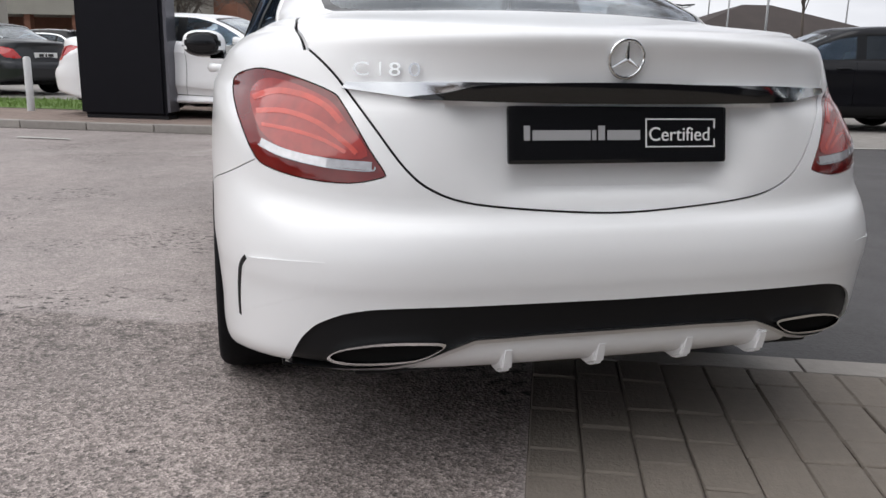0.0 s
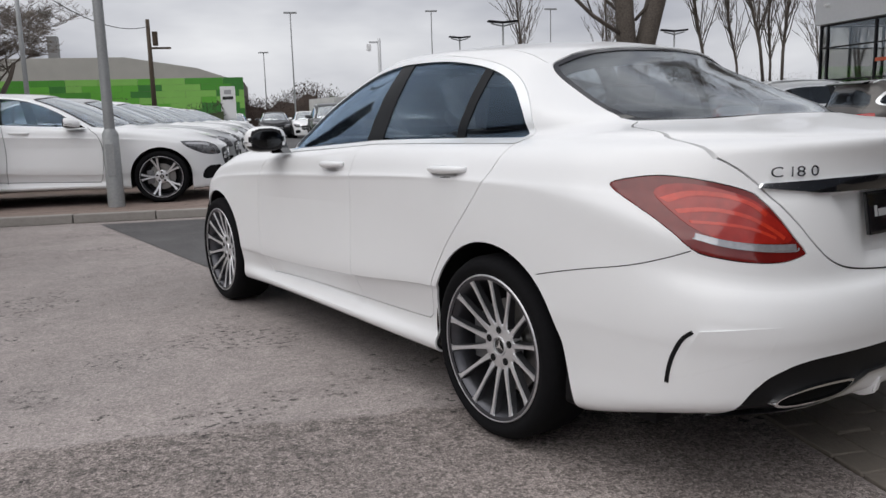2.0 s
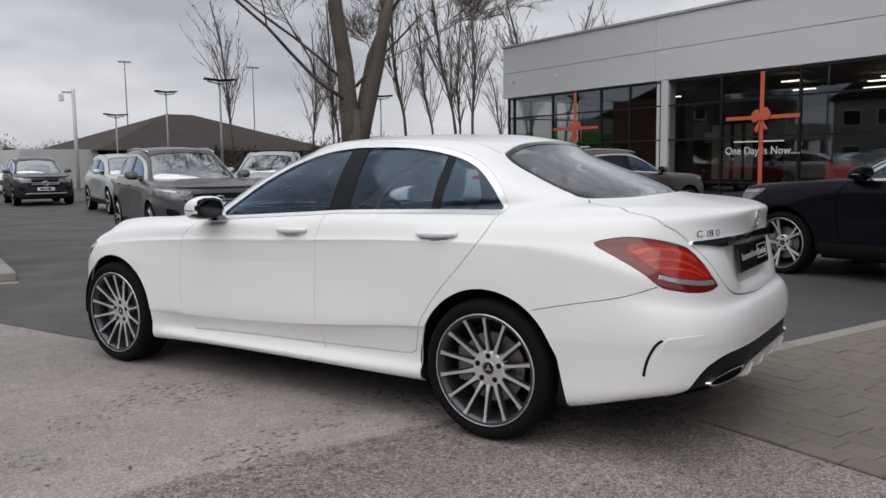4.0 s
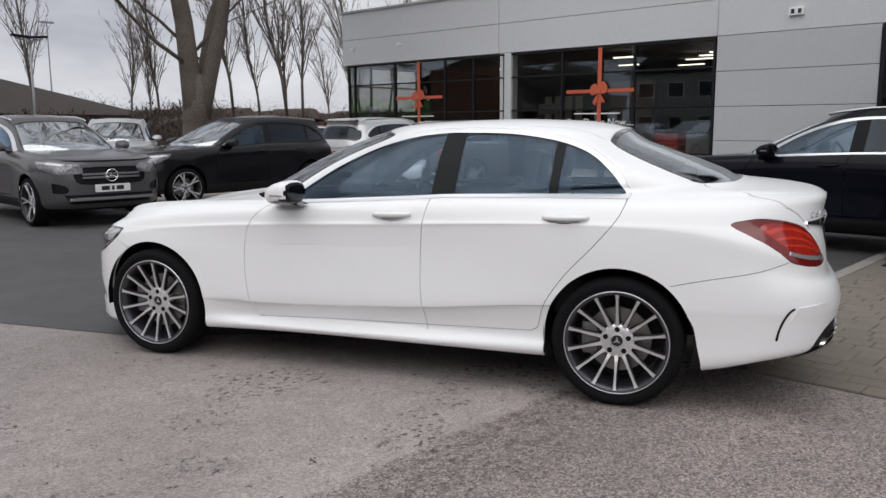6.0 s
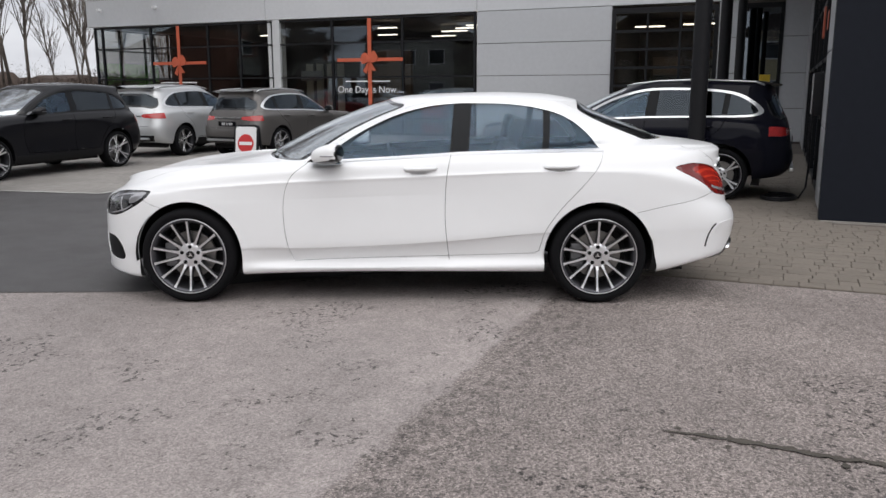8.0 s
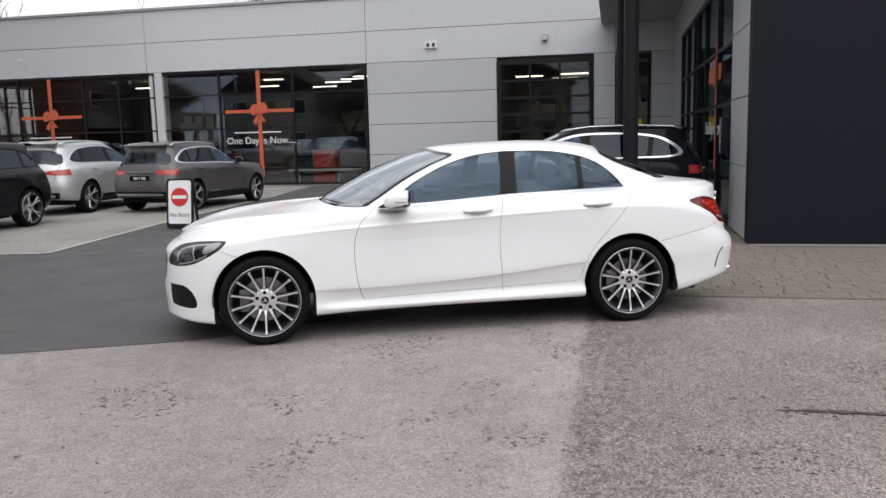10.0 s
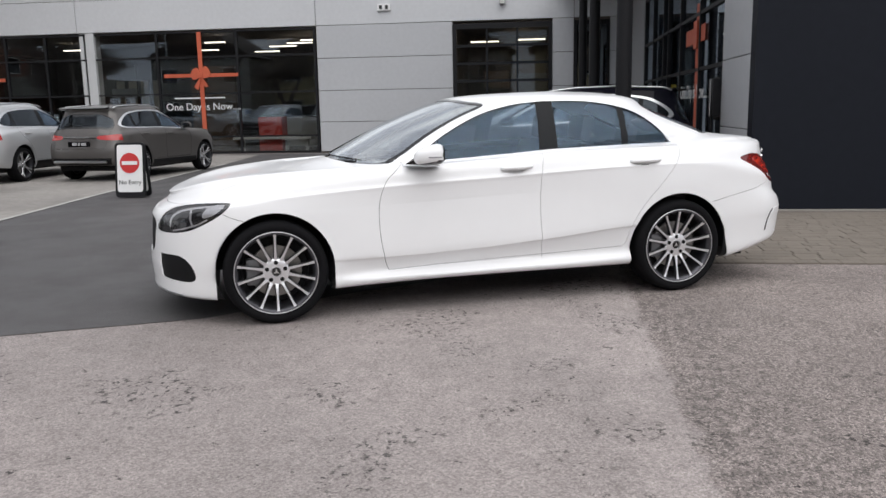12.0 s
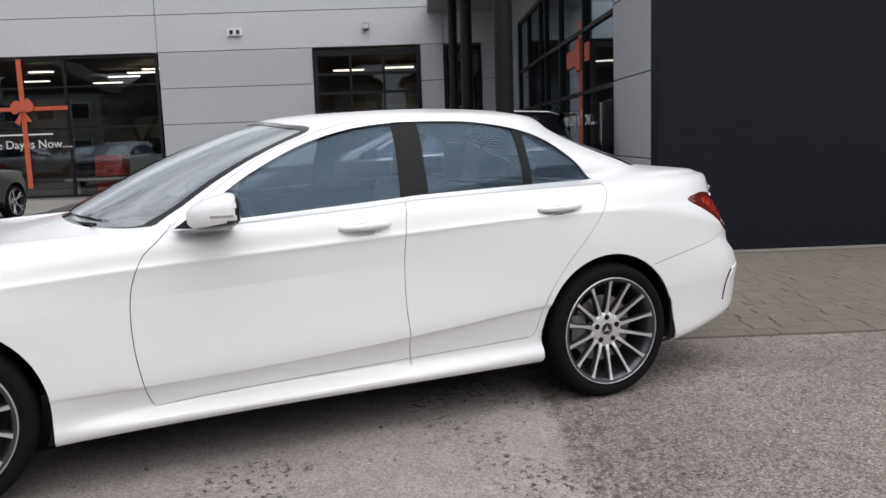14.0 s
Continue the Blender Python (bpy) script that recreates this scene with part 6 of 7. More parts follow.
part("inner_floor", box(3.9, FX, -8.0, WY - 0.15, 0, 0.04), SHOP_FLOOR, WG)
for x in (7.0, 9.5, 12.5):
    part("strip_lamp", box(x - 0.6, x + 0.6, -4.3, -4.15, 3.7, 3.74), TUBE, WG, "lit white ceiling strip lamp")
# ribbon bow on the wing glass
wb = thing("ribbon_bow", on_site(7.9, WY - 0.05, 0) @ Matrix.Rotation(radians(90), 4, "Z"), "orange ribbon bow stuck on the wing's glass", "ribbon", "ribbons on the showroom windows")
part("vertical_band", box(-0.004, 0.004, -0.13, 0.13, 0.8, 3.0), RIBBON, wb)
part("cross_band", box(0.004, 0.01, -1.1, 0.7, 2.35, 2.62), RIBBON, wb)
part("knot", box(0.01, 0.05, -0.16, 0.16, 2.25, 2.72, 0.03), RIBBON, wb)
wt = thing("window_lettering", on_site(8.2, WY - 0.045, 1.42) @ Matrix.Rotation(radians(180), 4, "Z"), "white slogan lettering on the wing's glass", "lettering", "slogans on the showroom windows")
me = words("One Day is Now....", 0.34)
me.materials.append(WHITE_TXT)
part("slogan", me, None, wt)
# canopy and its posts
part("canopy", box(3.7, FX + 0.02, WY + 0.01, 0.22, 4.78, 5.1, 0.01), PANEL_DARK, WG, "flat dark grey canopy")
for x, y in ((4.62, -0.42), (9.94, -0.33), (15.2, -0.33)):
    ps = thing("canopy_post", on_site(x, y, 0), "round dark steel post under the canopy", "post", "canopy posts")
    part("shaft", tube([(0, 0, 0.03), (0, 0, 4.78)], 0.105, 20), BLACK_FRAME, ps, smooth=True, angle=40)
    part("base_plate", box(-0.17, 0.17, -0.17, 0.17, 0, 0.03, 0.005), BLACK_FRAME, ps)
# wall charger with cable
ch = thing("wall_charger", on_site(5.72, WY, 1.41), "black wall charger for electric cars with a hanging cable", "charger")
part("housing", box(-0.16, 0.16, 0.0, 0.13, -0.28, 0.28, 0.04), BLACK_FRAME, ch, smooth=True, angle=40)
part("front_strip", box(-0.03, 0.01, 0.10, 0.14, -0.26, 0.26, 0.012), mat("silver_trim", (0.6, 0.6, 0.62), 0.25, 0.6, var=0.0), ch, "silver side strip")
part("backplate", box(-0.1, 0.26, 0.0, 0.02, -0.33, 0.3), BLACK_FRAME, ch)
cab = [(0.0, 0.1, -0.28), (-0.02, 0.12, -0.55), (0.02, 0.1, -0.9), (0.0, 0.12, -1.25), (-0.1, 0.2, -1.385)]
cab += [(-0.3 + 0.28 * math.cos(a), 0.45 + 0.22 * math.sin(a), -1.385 + 0.004 * a) for a in [0.4 * k for k in range(34)]]
part("cable", tube(cab, 0.014, 8), BLACK_FRAME, ch, "black coiled charging cable", smooth=True)

# ------------------------------------------------------------ kerbed island
IS = thing("island", SITE, "kerbed island paved with reddish blocks", "pavement", kind="structure")
part("fill", box(-60, -2.12, 7.12, 60, 0.0, 0.085), JOINT, IS)
x = -2.0
k = 0
while x > -24:
    ln = 0.92
    part("kerbstone", box(x - ln + 0.006, x - 0.006, 6.98, 7.12, 0.0, 0.10 + 0.003 * (k % 3), 0.015), KERB, IS)
    x -= ln
    k += 1
y = 7.13
while y < 40:
    part("kerbstone", box(-2.14, -2.0, y + 0.006, y + 0.914, 0.0, 0.10 + 0.003 * (k % 2), 0.015), KERB, IS)
    y += 0.92
    k += 1
solid("verge", flat([(-60, 9.25), (-6.95, 9.25), (-6.95, 11.6), (-60, 11.6)], 0.094), GRASS, SITE, "narrow strip of mown grass", "grass", kind="structure")
solid("lot", flat([(-60, 11.6), (-2.2, 11.6), (-2.2, 60), (-60, 60)], 0.090), CONCRETE_LOT, SITE, "grey parking surface behind the grass strip", "ground", kind="structure")
bm = bmesh.new()
rnd = random.Random(3)
for i in range(5200):
    gx, gy = rnd.uniform(-14, -6.95), rnd.uniform(9.25, 11.6)
    a, h = rnd.uniform(0, 6.3), rnd.uniform(0.03, 0.085)
    v = [bm.verts.new((gx + 0.006 * math.cos(a), gy + 0.006 * math.sin(a), 0.094)), bm.verts.new((gx - 0.006 * math.cos(a), gy - 0.006 * math.sin(a), 0.094)), bm.verts.new((gx + rnd.uniform(-0.03, 0.03), gy + rnd.uniform(-0.03, 0.03), 0.094 + h))]
    bm.faces.new(v)
solid("grass", bm, GRASS, SITE, "short green grass blades on the verge", "grass", kind="stuff")

# ------------------------------------------------------------ yard furniture
py = thing("pylon_sign", on_site(-5.62, 8.05, 0.088), "tall blank black pylon sign on the kerbed island", "pylon sign")
part("front_panel", box(-0.64, 0.56, -0.17, -0.14, 0.08, 4.6, 0.01), PYLON_M, py)
part("body", box(-0.60, 0.60, -0.14, 0.16, 0.05, 4.6, 0.02), PYLON_M, py)
part("side_trim", box(0.60, 0.645, -0.13, 0.15, 0.1, 4.6, 0.008), mat("pylon_trim", (0.14, 0.14, 0.16), 0.3, 0.5, var=0.1), py, "grey metal edge trim")
part("plinth", box(-0.58, 0.62, -0.15, 0.15, 0.0, 0.05), BLACK_FRAME, py)

lp = thing("lamp_post", on_site(-3.50, 7.85, 0.088), "galvanised lamp post with a thicker base on the island", "lamp post")
part("base_section", tube([(0, 0, 0), (0, 0, 0.92), (0, 0, 0.98)], [0.105, 0.1, 0.066], 16), STEEL, lp, smooth=True, angle=40)
part("shaft", tube([(0, 0, 0.98), (0, 0, 8.0)], [0.066, 0.045], 16), STEEL, lp, smooth=True, angle=40)
part("access_door", box(-0.05, 0.05, -0.112, -0.09, 0.4, 0.8, 0.006), STEEL, lp)

bl = thing("bollard", on_site(-7.62, 8.75, 0.088), "slim pale grey bollard beside the grass", "bollard")
part("shaft", tube([(0, 0, 0), (0, 0, 0.78), (0, 0, 0.81)], [0.055, 0.055, 0.03], 14), LIGHT_COLUMN, bl, smooth=True, angle=40)

# folding pavement sign
SG = thing("pavement_sign", on_site(5.56, 7.24, 0.0, 2), "white folding pavement sign with a red no entry disc", "sign")
SG.scale = (0.83, 0.83, 0.83)


def round_rect(w, z0, z1, r):
    """Outline of a board with round corners."""
    out = []
    for cx, cz, a0 in ((w - r, z1 - r, 0), (r - w, z1 - r, 90), (r - w, z0 + r, 180), (w - r, z0 + r, 270)):
        out += [(cx + r * math.cos(radians(a0 + 15 * k)), cz + r * math.sin(radians(a0 + 15 * k))) for k in range(7)]
    return out


for s, m in ((1, pose(-0.13, 0, 0.02, 0, 7, 0)), (-1, pose(0.13, 0, 0.02, 0, -7, 0))):
    part("panel_frame", prism(round_rect(0.30, 0.0, 1.05, 0.075), -0.02, 0.02), BLACK_FRAME, SG, "black rubber frame", m=m)
    bd = part("board", prism(round_rect(0.255, 0.10, 1.01, 0.055), -0.027, 0.027), WHITE_TXT, SG, "white board", m=m)
disc = bmesh.new()
bmesh.ops.create_cone(disc, cap_ends=True, segments=40, radius1=0.195, radius2=0.195, depth=0.006, matrix=pose(-0.031, 0, 0.66, 0, 90, 0))
RED = mat("sign_red", (0.55, 0.03, 0.03), 0.5, var=0.08)
part("no_entry_disc", disc, RED, SG, "red no entry disc", m=pose(-0.13, 0, 0.02, 0, 7, 0))
part("disc_bar", box(-0.040, -0.035, -0.155, 0.155, 0.625, 0.695), WHITE_TXT, SG, m=pose(-0.13, 0, 0.02, 0, 7, 0))
me = words("No Entry", 0.12)
me.materials.append(BLACK_TXT)
part("lettering", me, None, SG, "black lettering", m=pose(-0.13, 0, 0.02, 0, 7, 0) @ pose(-0.031, 0, 0.25) @ FACE_OUT)

# pavers: setts in rows, with open joints
solid("paver_bed", flat([(0.19, -0.13), (24, -0.13), (24, -14), (0.19, -14)], 0.004), JOINT, SITE, "dark sanded bed under the block paving", "pavement", kind="structure")

# ------------------------------------------------------------ other cars
def car_paint(name, c, metal=0.3):
    return mat(name, c, 0.38, metal, var=0.015, scale=2, coat=0.6, spec=0.05)


P_BLACK = car_paint("black_paint", (0.008, 0.008, 0.010), 0.0)
P_GREY = car_paint("grey_paint", (0.105, 0.100, 0.104), 0.4)
P_DGREY = car_paint("dark_grey_paint", (0.035, 0.036, 0.040))
P_SILVER = car_paint("silver_paint", (0.55, 0.56, 0.57), 0.5)
P_NAVY = mat("navy_paint", (0.0045, 0.0047, 0.010), 0.34, 0.0, var=0.015, scale=2, coat=0.22, spec=0.05)


put_car("suv", "suv", on_site(6.0, -0.70, 0), P_NAVY, "black sport utility car parked under the canopy", "five", "parked cars", (1.0, 0.99, 0.995))
put_car("suv", "suv", on_site(1.15, 12.45, 0.01, 178), P_GREY, "dark grey compact utility car facing the lane", "five", "parked cars", (0.97, 0.97, 0.985))
put_car("suv", "suv", on_site(5.85, 11.45, 0.01, 93), P_BLACK, "black utility car parked side-on in the bays", "five", "parked cars", (1.0, 1.02, 0.99), plain=True)
put_car("suv", "suv", on_site(8.6, 12.15, 0.01, -86), P_SILVER, "silver utility car parked tail outwards", "dark", "parked cars", (1.0, 1.02, 0.99))
put_car("suv", "suv", on_site(9.15, 9.75, 0.01, -96), car_paint("mid_grey_paint", (0.115, 0.108, 0.104), 0.4), "grey compact utility car parked tail outwards", "five", "parked cars", (0.96, 0.90, 0.94))
put_car("suv", "suv", on_site(6.0, 18.8, 0.01, 150), P_SILVER, "silver utility car behind the black one", "five", "parked cars")
put_car("saloon_car", "saloon", on_site(12.2, 17.6, 0.01, 90), car_paint("red_paint", (0.25, 0.02, 0.02)), "red car seen between the parked ones", "five", "parked cars")
for i in range(9):
    put_car("saloon_car", "saloon", on_site(-5.9 + 0.05 * (i % 3), 9.02 + 2.62 * i, 0.09, -90 + (i % 2)), PAINT_WHITE if i % 3 != 1 else P_SILVER, "white saloon parked in the row on the island" if i % 3 != 1 else "silver saloon parked in the row on the island", "five", "row of saloons", (1.02, 1.035, 1.02))
put_car("suv", "suv", on_site(0.9, 29.8, 0.01, 180), P_DGREY, "dark utility car facing down the lane", "five", "far cars")
put_car("suv", "suv", on_site(2.4, 22.3, 0.01, 180), P_SILVER, "silver utility car facing down the lane", "five", "far cars")
put_car("saloon_car", "saloon", on_site(0.6, 44.5, 0.01, 180), PAINT_WHITE, "white saloon far down the lane", "five", "far cars")
put_car("saloon_car", "saloon", on_site(-1.2, 46, 0.01, 180), P_BLACK, "black saloon far down the lane", "five", "far cars")
put_car("saloon_car", "saloon", on_site(-3.6, 48, 0.01, 180), PAINT_WHITE, "white saloon far down the lane", "five", "far cars")
put_car("saloon_car", "saloon", on_site(-10.9, 13.2, 0.09, 70), P_DGREY, "dark saloon parked behind the grass strip", "five", "far cars")
put_car("suv", "suv", on_site(-10.6, 17.2, 0.09, 20), PAINT_WHITE, "white hatchback parked behind the grass strip", "dark", "far cars", (0.9, 0.86, 0.92))
put_car("suv", "suv", on_site(-13.5, 19.6, 0.09, 80), P_BLACK, "black car parked behind the grass strip", "dark", "far cars", (0.9, 0.9, 0.92))

# ------------------------------------------------------------ distance
def bare_tree(name, m, height, trunk_r, fork_z, seed, label, spread=0.55, levels=5, limbs=3, twig_mat=None, upright=0.45, stems=(), shoots=0, ratio=0.68):
    """Trunk with forking limbs down to fine twigs: the limbs are one mesh, the twigs another."""
    r = random.Random(seed)
    t = thing(name, m, label, "tree", "bare trees")
    wood, twigs = bmesh.new(), bmesh.new()

    def grow(p, d, ln, rad, lev):
        pts, rads = [p], [rad]
        q, dd = p.copy(), d.copy()
        for i in range(4):
            dd = (dd + Vector((r.uniform(-1, 1), r.uniform(-1, 1), r.uniform(-0.6, 0.8))) * 0.16).normalized()
            q = q + dd * ln / 4
            pts.append(q.copy())
            rads.append(rad * (1 - 0.42 * (i + 1) / 4))
        if lev < 3:
            tube(pts, rads, 10 if lev == 0 else 6, wood)
        else:
            tube(pts, [max(a, 0.008) for a in rads], 3, twigs, cap=False)
        if lev >= levels:
            return
        n = r.randint(2, 3) + (2 if lev >= 2 else 0) + (shoots if lev == 0 else 0)
        for i in range(n):
            f = r.uniform(0.35, 1.0) if i else 1.0
            k = min(int(f * 4), 4)
            a = r.uniform(0, 6.28)
            side = Vector((math.cos(a), math.sin(a), r.uniform(-0.15, upright)))
            nd = (dd * (1 - spread) + side * spread).normalized()
            grow(pts[k].lerp(pts[k - 1], r.random() if i and shoots else 0.0), nd, ln * ratio * r.uniform(0.8, 1.18) * (1.0 if lev or not shoots else 1.25 - 0.75 * f), rads[k] * (r.uniform(0.5, 0.72) if lev else r.uniform(0.34, 0.52)), lev + 1)
    tube([(0, 0, -0.1), (0, 0, 0.3), (0.02, 0.03, fork_z * 0.6), (0.0, 0.0, fork_z)], [trunk_r * 1.25, trunk_r * 1.02, trunk_r * 0.95, trunk_r * (0.62 if stems else 0.95)], 14, wood)
    for i in range(limbs):
        a = 6.28 * i / limbs + r.uniform(-0.4, 0.4)
        grow(Vector((0.25 * trunk_r * math.cos(a), 0.25 * trunk_r * math.sin(a), fork_z - 0.15)), Vector((math.cos(a) * spread, math.sin(a) * spread, 0.9)).normalized(), (height - fork_z) * 0.42, trunk_r * 0.62, 0)
    for d, ln, rad, up in stems:
        grow(Vector((d[0] * 0.25, d[1] * 0.25, fork_z + up)), Vector(d).normalized(), ln, rad, 0)
    part("trunk", wood, BARK, t, smooth=True)
    part("crown", twigs, twig_mat or TWIG, t, "bare winter twigs")
    return t


big = bare_tree("tree", on_site(9.9, 21.5, 0, 0), 14.0, 0.45, 3.1, 11, "large bare multi-stemmed tree behind the parked cars", 0.38, 6, 0, stems=[
    ((-0.05, 0.0, 1.0), 7.0, 0.36, -1.9), ((0.27, -0.05, 1.0), 6.6, 0.31, -1.8), ((0.14, 0.12, 1.0), 6.4, 0.20, -1.2), ((-1.0, -0.15, 0.62), 5.2, 0.07, 0.3), ((-0.8, 0.3, 0.75), 4.4, 0.055, 0.9), ((0.75, 0.3, 0.7), 4.0, 0.055, 0.8)])
poplar = bare_tree("tree", on_site(24, 34, 0), 13.5, 0.10, 1.2, 5, "tall slender bare tree behind the showroom", 0.30, 4, 0, upright=1.5, shoots=20, ratio=0.36, stems=[((0.03, 0.02, 1.0), 11.0, 0.085, -0.2)])
rp = random.Random(8)
for i in range(15):
    x = 14 + i * 1.95 + rp.uniform(-0.6, 0.6)
    c = copy_thing(poplar, on_site(x, 36 + rp.uniform(-3, 7) + abs(i - 8) * 0.2, 0, rp.uniform(0, 360)))
    s = rp.uniform(0.62, 1.08)
    c.matrix_basis = c.matrix_basis @ Matrix.Diagonal((s, s, s, 1))
for i in range(14):
    c = copy_thing(poplar, on_site(44 + rp.uniform(-5, 6), -6 + i * 2.6, 0, rp.uniform(0, 360)))
    s = rp.uniform(0.8, 1.1)
    c.matrix_basis = c.matrix_basis @ Matrix.Diagonal((s, s, s, 1))
oak = bare_tree("tree", on_site(-13.4, 36, 0), 7.5, 0.22, 1.8, 21, "bare broad tree at the edge of the yard", 0.6, 6, 4)
for x, y, s in ((-20, 40, 1.0), (-27, 46, 1.3)):
    c = copy_thing(oak, on_site(x, y, 0, x * 40))
    c.matrix_basis = c.matrix_basis @ Matrix.Diagonal((s, s, s, 1))


def hedge(name, x0, x1, y0, y1, h, n, material, seed, label, z0=0.0):
    r = random.Random(seed)
    bm = bmesh.new()
    for i in range(n):
        p = Vector((r.uniform(x0, x1), r.uniform(y0, y1), 0))
        hh = h * (0.75 + 0.25 * math.sin(p.x * 0.7) * math.sin(p.x * 0.23 + 1) + r.uniform(-0.15, 0.15))
        z = z0 + hh * r.random() ** 0.7
        s = r.uniform(0.05, 0.15)
        d = Vector((r.uniform(-1, 1), r.uniform(-1, 1), r.uniform(0.2, 1.6))).normalized() * s * 2.2
        a = Vector((r.uniform(-1, 1), r.uniform(-1, 1), r.uniform(-1, 1))).normalized() * s * 0.35
        b = d.cross(a).normalized() * s * 0.3
        q = p + Vector((0, 0, z))
        v = [bm.verts.new(q + a), bm.verts.new(q - a), bm.verts.new(q + b), bm.verts.new(q + d)]
        for f in ((0, 1, 3), (1, 2, 3), (2, 0, 3)):
            bm.faces.new([v[i] for i in f])
    n = max(int((x1 - x0) / 1.2), 1)
    ym, dy = (y0 + y1) / 2, (y1 - y0) * 0.4
    ridge = []
    for i in range(n + 1):
        x = x0 + (x1 - x0) * i / n
        t = z0 + h * (0.60 + 0.14 * math.sin(x * 0.7) * math.sin(x * 0.23 + 1) + r.uniform(-0.08, 0.08))
        ridge.append([bm.verts.new(p) for p in ((x, ym - dy, z0), (x, ym - dy * 0.5, t), (x, ym + dy * 0.5, t), (x, ym + dy, z0))])
    for a, b in zip(ridge, ridge[1:]):
        for k in range(3):
            bm.faces.new((a[k], a[k + 1], b[k + 1], b[k]))
    return solid(name, bm, material, SITE, label, "hedge", kind="stuff")


hedge("hedge", 6, 48, 30, 36, 2.4, 26000, HEDGE, 1, "brown winter hedge along the yard's far edge")
hedge("hedge", -4, 45, 70, 82, 4.0, 36000, HEDGE, 2, "brown bare woodland in the distance")
hedge("hedge", 30, 120, 100, 125, 6.0, 16000, HEDGE, 5, "brown bare woodland on the horizon")
hedge("hedge", -9, -4, 44, 47, 2.6, 700, HEDGE_GREEN, 3, "dark green shrubs before the green building")
hedge("hedge", 4, 8, 70, 73, 4.5, 500, HEDGE_GREEN, 4, "dark evergreen shrubs in the distance")
hedge("hedge", -40, -12, 60, 66, 3.0, 2500, HEDGE, 6, "brown hedge at the end of the yard")

# green panelled building
GB = thing("building_3", on_site(-5.35, 66, 0), "low building clad in patchwork green panels", "building", kind="structure")
rg = random.Random(4)
GREENS = [mat("green_panel_%s" % n, c, 0.5, var=0.1) for n, c in (("a", (0.07, 0.30, 0.03)), ("b", (0.12, 0.42, 0.04)), ("c", (0.04, 0.20, 0.03)), ("d", (0.22, 0.50, 0.10)))]
part("core", box(-32, 1.9, 0.1, 20, 0, 4.3), JOINT, GB)
for row in range(7):
    x = -32.0
    while x < 2.0:
        ln = rg.choice((1.2, 1.8, 2.4, 3.0))
        x1 = min(x + ln, 2.0)
        part("cladding_panel", box(x + 0.01, x1 - 0.01, 0, 0.08, 0.98 + row * 0.5, 1.47 + row * 0.5), rg.choice(GREENS), GB)
        x = x1
part("plinth", box(-32, 2, 0.0, 0.09, 0, 0.88), mat("pale_plinth", (0.4, 0.38, 0.36), 0.8), GB)
part("roof", prism([(-32, 4.4), (1.5, 4.4), (-2, 5.6), (-8, 6.6), (-32, 6.6)], 6, 18, "y"), mat("pale_roof", (0.40, 0.39, 0.36), 0.7, var=0.1), GB, "pale sloping roof behind the cladding")
part("chimney", box(-14.5, -13.7, 8, 8.8, 6.4, 8.6), mat("flue", (0.2, 0.2, 0.2), 0.6), GB)
tot = thing("totem_sign", on_site(-3.75, 46, 0), "white upright totem sign with illegible marks", "sign")
part("panel", box(-0.42, 0.42, -0.12, 0.12, 0, 3.0, 0.02), WHITE_TXT, tot)
part("mark", box(-0.3, 0.3, -0.13, -0.12, 2.25, 2.42), BLACK_TXT, tot)
part("mark", box(-0.2, 0.2, -0.13, -0.12, 2.55, 2.8), mat("grey_mark", (0.4, 0.4, 0.42), 0.5), tot)

# dark-roofed building
RB = thing("building_4", on_site(14.2, 55.5, 0, 12), "low building with a wide dark brown hipped roof", "building", kind="structure")
BROWN = mat("brown_roof", (0.042, 0.032, 0.029), 0.9, var=0.25, scale=6)
part("wall", box(-8, 8, -5, 5, 0, 2.3), mat("dark_wall", (0.05, 0.045, 0.045), 0.8), RB)
bm = bmesh.new()
v = [bm.verts.new(p) for p in ((-9, -6, 2.25), (9, -6, 2.25), (9, 6, 2.25), (-9, 6, 2.25), (-1.5, 0, 4.9), (0.5, 0, 4.9))]
for f in ((0, 1, 5, 4), (1, 2, 5), (2, 3, 4, 5), (3, 0, 4), (3, 2, 1, 0)):
    bm.faces.new([v[i] for i in f])
part("roof", bm, BROWN, RB, "dark brown hipped roof")
part("annex", box(-13, -8.6, -5, 1, 0, 2.3), mat("white_annex", (0.55, 0.55, 0.54), 0.7, var=0.15), RB, "white single-storey annex")

# brick house far behind the island
HB = thing("building_5", on_site(-22.8, 44, 0), "brick building with a projecting concrete storey", "building", kind="structure")
part("wall", box(-14, 4.0, 2, 10, 0, 7), mat("red_brick", (0.22, 0.10, 0.065), 0.85, var=0.25, scale=20), HB)
part("balcony", box(-14, 2.5, -2.0, 2.0, 3.0, 4.6), mat("pale_concrete", (0.36, 0.35, 0.31), 0.8, var=0.15), HB, "projecting pale concrete storey")
for i in range(6):
    part("post", box(-13.5 + i * 3.0, -13.1 + i * 3.0, -1.8, -1.4, 0, 3.0), mat("red_brick", (0, 0, 0)), HB)
for i in range(5):
    wi = part("window", box(-12.6 + i * 3.2, -11.0 + i * 3.2, 1.9, 2.02, 4.9, 6.3), WHITE_TXT, HB)
    part("pane", box(-12.5 + i * 3.2, -11.1 + i * 3.2, 1.88, 1.9, 5.0, 6.2), glass("house_glass", (0.2, 0.22, 0.22), 0, 1.6), wi)

